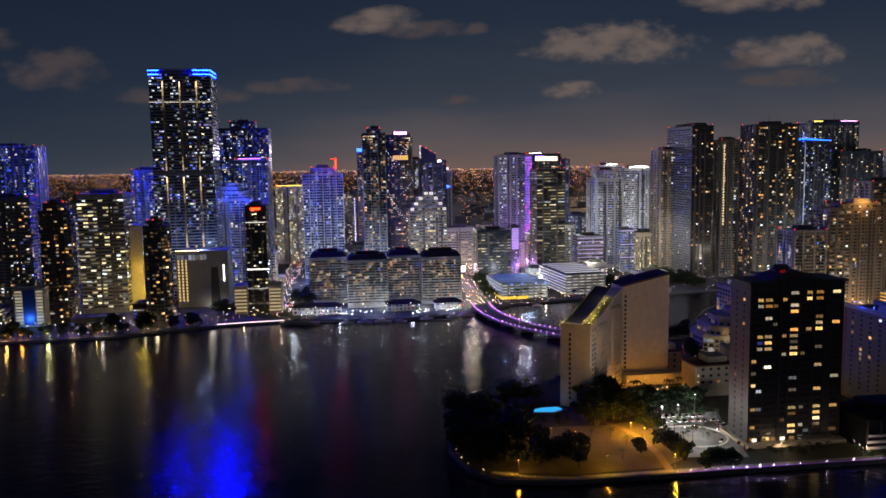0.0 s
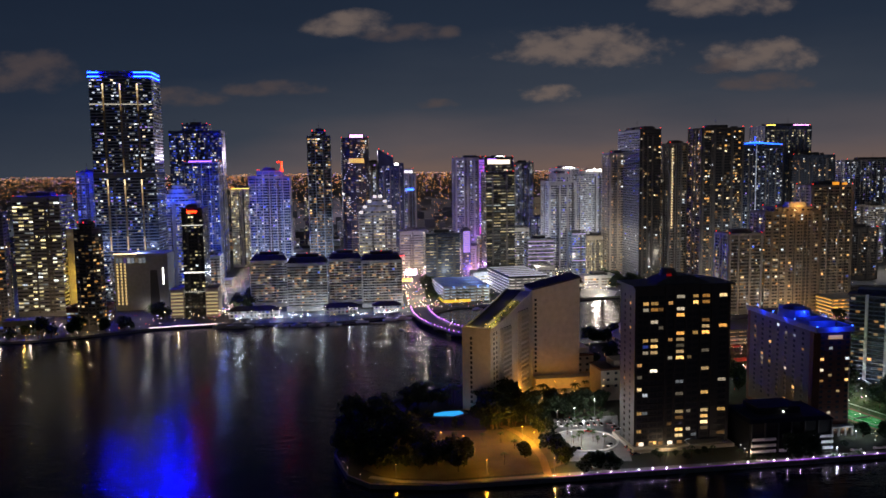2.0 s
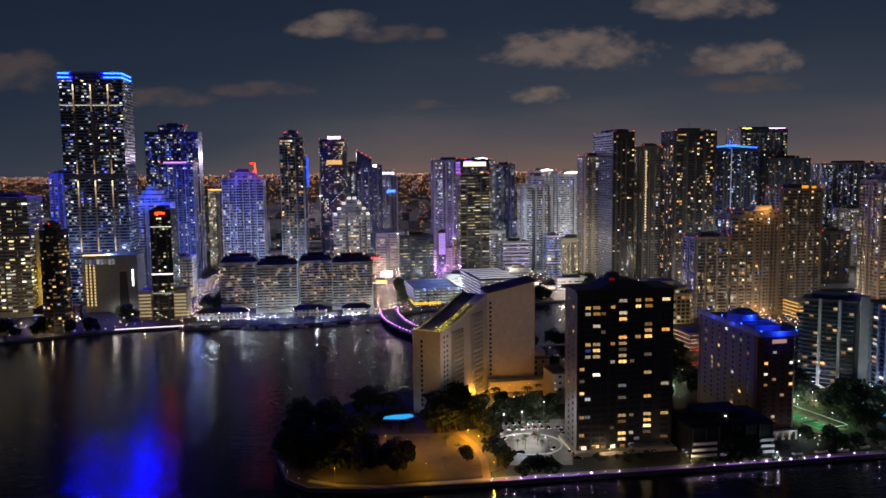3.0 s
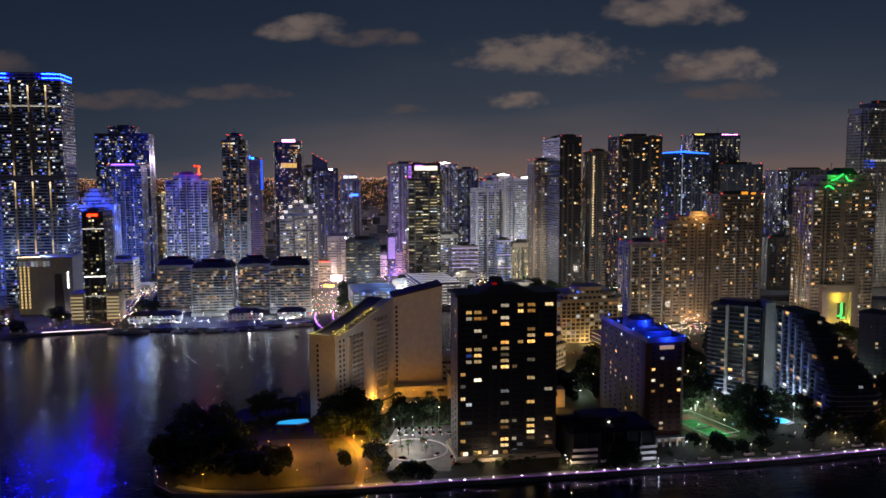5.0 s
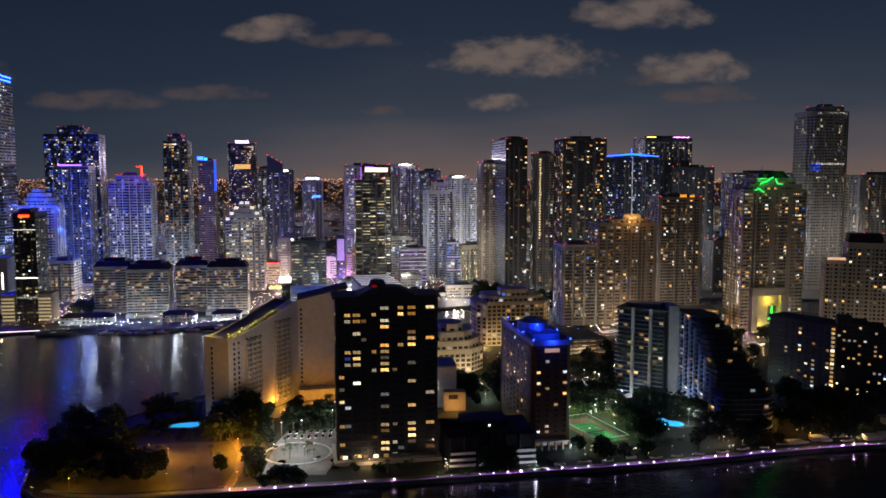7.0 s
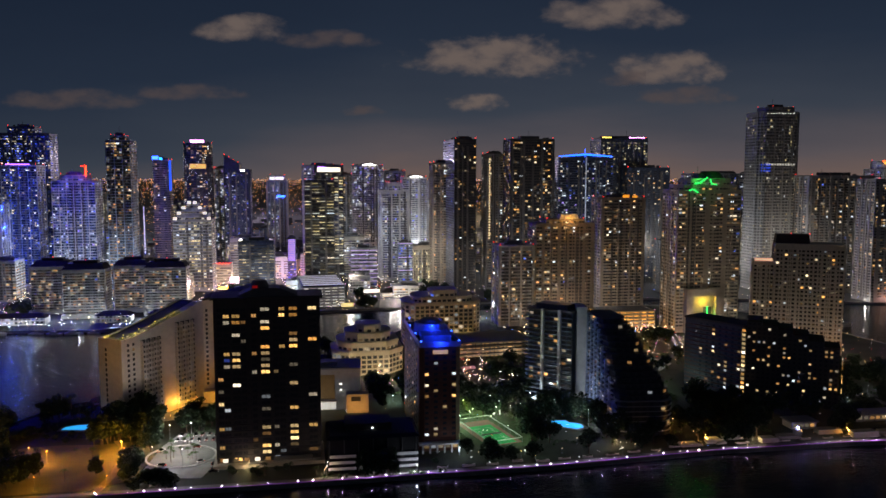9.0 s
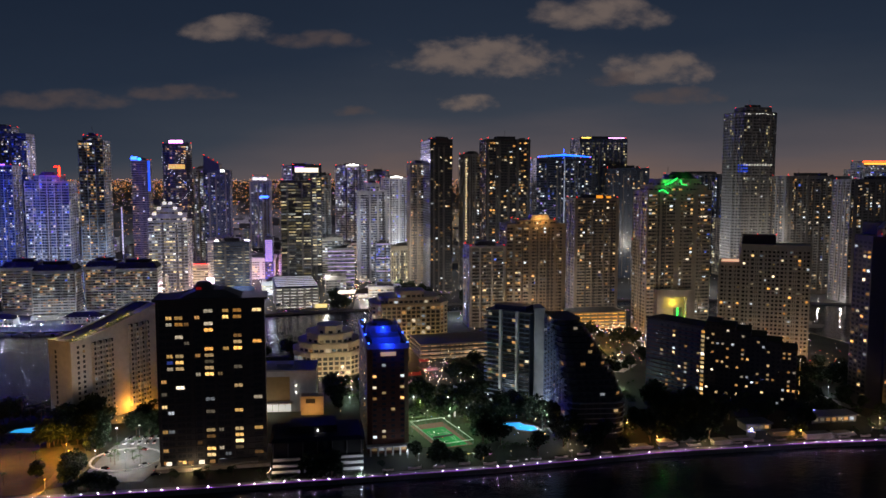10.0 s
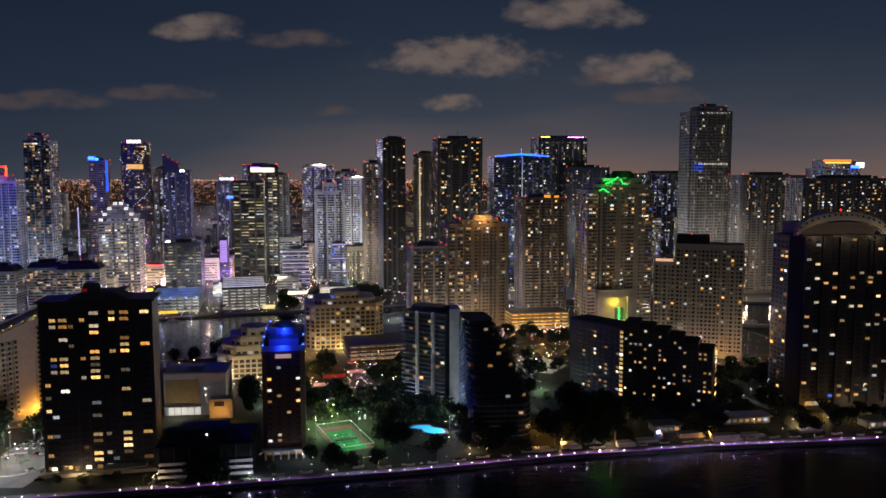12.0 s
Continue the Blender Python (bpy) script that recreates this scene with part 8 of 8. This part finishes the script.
far_lights("far_white_lamps", 4800, (1.0, 0.74, 0.62), 1.5, 12, 0.75)
far_lights("far_violet_lamps", 2600, (0.55, 0.36, 1.0), 1.5, 13, 0.9)
far_lights("far_red_lamps", 260, (1.0, 0.08, 0.03), 2.4, 14, 1.0)

# clouds lit by the city, far behind all else
def cloud_material(name, colour, dense, scale):
    mat = bpy.data.materials.new(name)
    n, l, b = nodes_of(mat)
    tc, info = n.new("ShaderNodeTexCoord"), n.new("ShaderNodeObjectInfo")
    mp = n.new("ShaderNodeMapping")
    mp.inputs["Location"].default_value, mp.inputs["Scale"].default_value = (-1.0, 0.0, -1.0), (2.0, 0.0, 2.0)
    l.new(tc.outputs["Generated"], mp.inputs[0])
    ln = n.new("ShaderNodeVectorMath")
    ln.operation = "LENGTH"
    l.new(mp.outputs[0], ln.inputs[0])
    noise_t = n.new("ShaderNodeTexNoise")
    noise_t.noise_dimensions = "4D"
    noise_t.inputs["Scale"].default_value, noise_t.inputs["Detail"].default_value, noise_t.inputs["Roughness"].default_value = scale, 7.0, 0.55
    sc = n.new("ShaderNodeMapping")
    sc.inputs["Scale"].default_value = (1.0, 1.0, 1.9)
    l.new(tc.outputs["Object"], sc.inputs[0])
    l.new(sc.outputs[0], noise_t.inputs["Vector"])
    l.new(math_node(n, l, "MULTIPLY", info.outputs["Random"], 40.0), noise_t.inputs["W"])
    a = math_node(n, l, "MULTIPLY_ADD", noise_t.outputs["Fac"], 4.8)
    a.node.inputs[2].default_value = -1.35
    a = math_node(n, l, "SUBTRACT", a, math_node(n, l, "MULTIPLY", math_node(n, l, "POWER", ln.outputs["Value"], 2.4), 2.5))
    ss = n.new("ShaderNodeMapRange")
    ss.interpolation_type = "SMOOTHSTEP"
    ss.inputs["From Min"].default_value, ss.inputs["From Max"].default_value, ss.inputs["To Max"].default_value = -0.55, 1.6, dense
    l.new(a, ss.inputs["Value"])
    b.inputs["Base Color"].default_value = (0, 0, 0, 1)
    b.inputs["Roughness"].default_value = 1.0
    b.inputs["Specular IOR Level"].default_value = 0.0
    b.inputs["Emission Color"].default_value = (*colour, 1)
    b.inputs["Emission Strength"].default_value = 1.0
    l.new(ss.outputs[0], b.inputs["Alpha"])
    mat.cycles.emission_sampling = "NONE"
    return mat


M_CLOUD = cloud_material("city_lit_cloud", (0.140, 0.108, 0.096), 0.95, 0.013)
M_THIN = cloud_material("thin_city_lit_cloud", (0.085, 0.063, 0.060), 0.65, 0.011)
for x, y, z, w, h, mat in (
    (605, 2500, 512, 640, 165, M_CLOUD), (1170, 2500, 484, 450, 125, M_CLOUD), (840, 2000, 548, 440, 95, M_CLOUD), (664, 3400, 455, 300, 90, M_CLOUD), (-75, 2050, 506, 280, 80, M_CLOUD),
    (-1126, 2600, 462, 380, 170, M_THIN), (-1330, 2600, 555, 260, 90, M_THIN), (-813, 2900, 407, 620, 84, M_THIN), (183, 2300, 527, 100, 42, M_THIN), (181, 3300, 409, 230, 50, M_THIN), (-434, 3000, 446, 460, 70, M_THIN), (1040, 2500, 451, 230, 60, M_THIN), (1500, 3200, 470, 500, 90, M_THIN), (60, 3000, 640, 420, 80, M_THIN),
):
    s, w, h = Shape(), w * 1.1, h * 1.12
    for i in range(12):
        a0, a1 = i / 12 - 0.5, (i + 1) / 12 - 0.5
        y0, y1 = 60 * math.cos(a0 * 3), 60 * math.cos(a1 * 3)
        s.quad((a0 * w, -y0, -h / 2), (a1 * w, -y1, -h / 2), (a1 * w, -y1, h / 2), (a0 * w, -y0, h / 2))
    ob = single("backdrop_cloud", s, mat, "grey-brown night cloud lit by the city", "cloud", kind="structure")
    ob.location = (x, y, z)
    ob.visible_shadow = False

# small lights in streets, gardens, balconies and cars
def small_lights(name, count, colour, strength, seed, label, rings=()):
    r = random.Random(seed)
    s = Shape()
    n = 0
    while n < count:
        k = r.random()
        if rings:
            ring = rings[n % len(rings)]
            xs, ys = [p[0] for p in ring], [p[1] for p in ring]
            x, y = r.uniform(min(xs), max(xs)), r.uniform(min(ys), max(ys))
            z = 1.6 + r.choice((0.8, 3.0, 5.0, 7.0, 9.0))
            if not inside(x, y, ring):
                continue
        elif k < 0.12:
            pts, wd = ROADS[r.choice((5, 6, 7))]
            i, f = r.randrange(len(pts) - 1), r.random()
            x, y = pts[i][0] * (1 - f) + pts[i + 1][0] * f + r.gauss(0, wd * 0.6), pts[i][1] * (1 - f) + pts[i + 1][1] * f + r.gauss(0, wd * 0.6)
            z = 1.6 + r.choice((0.7, 0.8, 3.0, 5.0, 7.0))
        elif k < 0.6:
            pts, wd = ROADS[r.randrange(len(ROADS))]
            i = r.randrange(len(pts) - 1)
            f = r.random()
            x, y = pts[i][0] * (1 - f) + pts[i + 1][0] * f + r.gauss(0, wd * 0.7), pts[i][1] * (1 - f) + pts[i + 1][1] * f + r.gauss(0, wd * 0.7)
            z = 1.6 + r.choice((0.7, 0.8, 3.0, 4.0, 6.0))
        elif k < 0.84:
            x, y, z = r.uniform(-600, 1000), r.uniform(900, 1350), 1.6 + r.uniform(1, 8)
        else:
            x, y, z = r.uniform(230, 720), r.uniform(400, 880), 1.6 + r.uniform(0.6, 4)
            if not inside(x, y, ISLE):
                continue
        q = r.uniform(0.18, 0.42) * (0.55 if y < 700 else 1.0)
        s.add([(x - q, y, z), (x, y - q, z), (x + q, y, z), (x, y + q, z), (x, y, z - q), (x, y, z + q)], [(0, 1, 5), (1, 2, 5), (2, 3, 5), (3, 0, 5), (1, 0, 4), (2, 1, 4), (3, 2, 4), (0, 3, 4)])
        n += 1
    single(name, s, glow(name, colour, strength), label, "small lights", kind="stuff")


small_lights("warm_small_lights", 1700, (1.0, 0.66, 0.30), 5.0, 21, "many warm small lamps in streets and gardens")
small_lights("white_small_lights", 1100, (1.0, 0.95, 0.88), 5.0, 22, "many white small lamps in streets and gardens")
small_lights("rose_small_lights", 520, (1.0, 0.35, 0.8), 4.0, 23, "many rose and violet small lamps in streets")
small_lights("red_small_lights", 320, (1.0, 0.04, 0.02), 4.0, 24, "many red tail lights and signals in streets")
small_lights("blue_small_lights", 260, (0.12, 0.25, 1.0), 5.0, 25, "many blue small lamps in streets and gardens")
GARDENS = ([(440, 590), (500, 600), (545, 690), (540, 748), (450, 735), (420, 650)], [(600, 560), (650, 545), (700, 600), (690, 690), (640, 690), (610, 620)])
STREETS = ([(80, 900), (320, 930), (330, 1100), (40, 1150)], [(340, 915), (540, 950), (540, 1080), (340, 1080)], [(-180, 860), (60, 870), (50, 1150), (-180, 1130)], [(40, 1150), (330, 1100), (340, 1400), (40, 1420)])
small_lights("warm_garden_lights", 90, (1.0, 0.62, 0.26), 6.0, 31, "many warm lamps in the lit island gardens", GARDENS)
small_lights("white_garden_lights", 70, (0.9, 1.0, 0.85), 6.0, 32, "many white lamps in the lit island gardens", GARDENS)
small_lights("rose_garden_lights", 44, (1.0, 0.3, 0.85), 5.0, 33, "many rose lamps in the lit island gardens", GARDENS)
small_lights("red_garden_lights", 34, (1.0, 0.04, 0.02), 5.0, 34, "many red lights of cars by the gardens", GARDENS)
small_lights("warm_plaza_lights", 520, (1.0, 0.72, 0.40), 6.0, 35, "many warm lamps between the towers", STREETS)
small_lights("white_plaza_lights", 420, (1.0, 0.92, 0.95), 6.0, 36, "many white lamps between the towers", STREETS)
small_lights("violet_plaza_lights", 160, (0.6, 0.4, 1.0), 6.0, 37, "many violet lamps between the towers", STREETS)
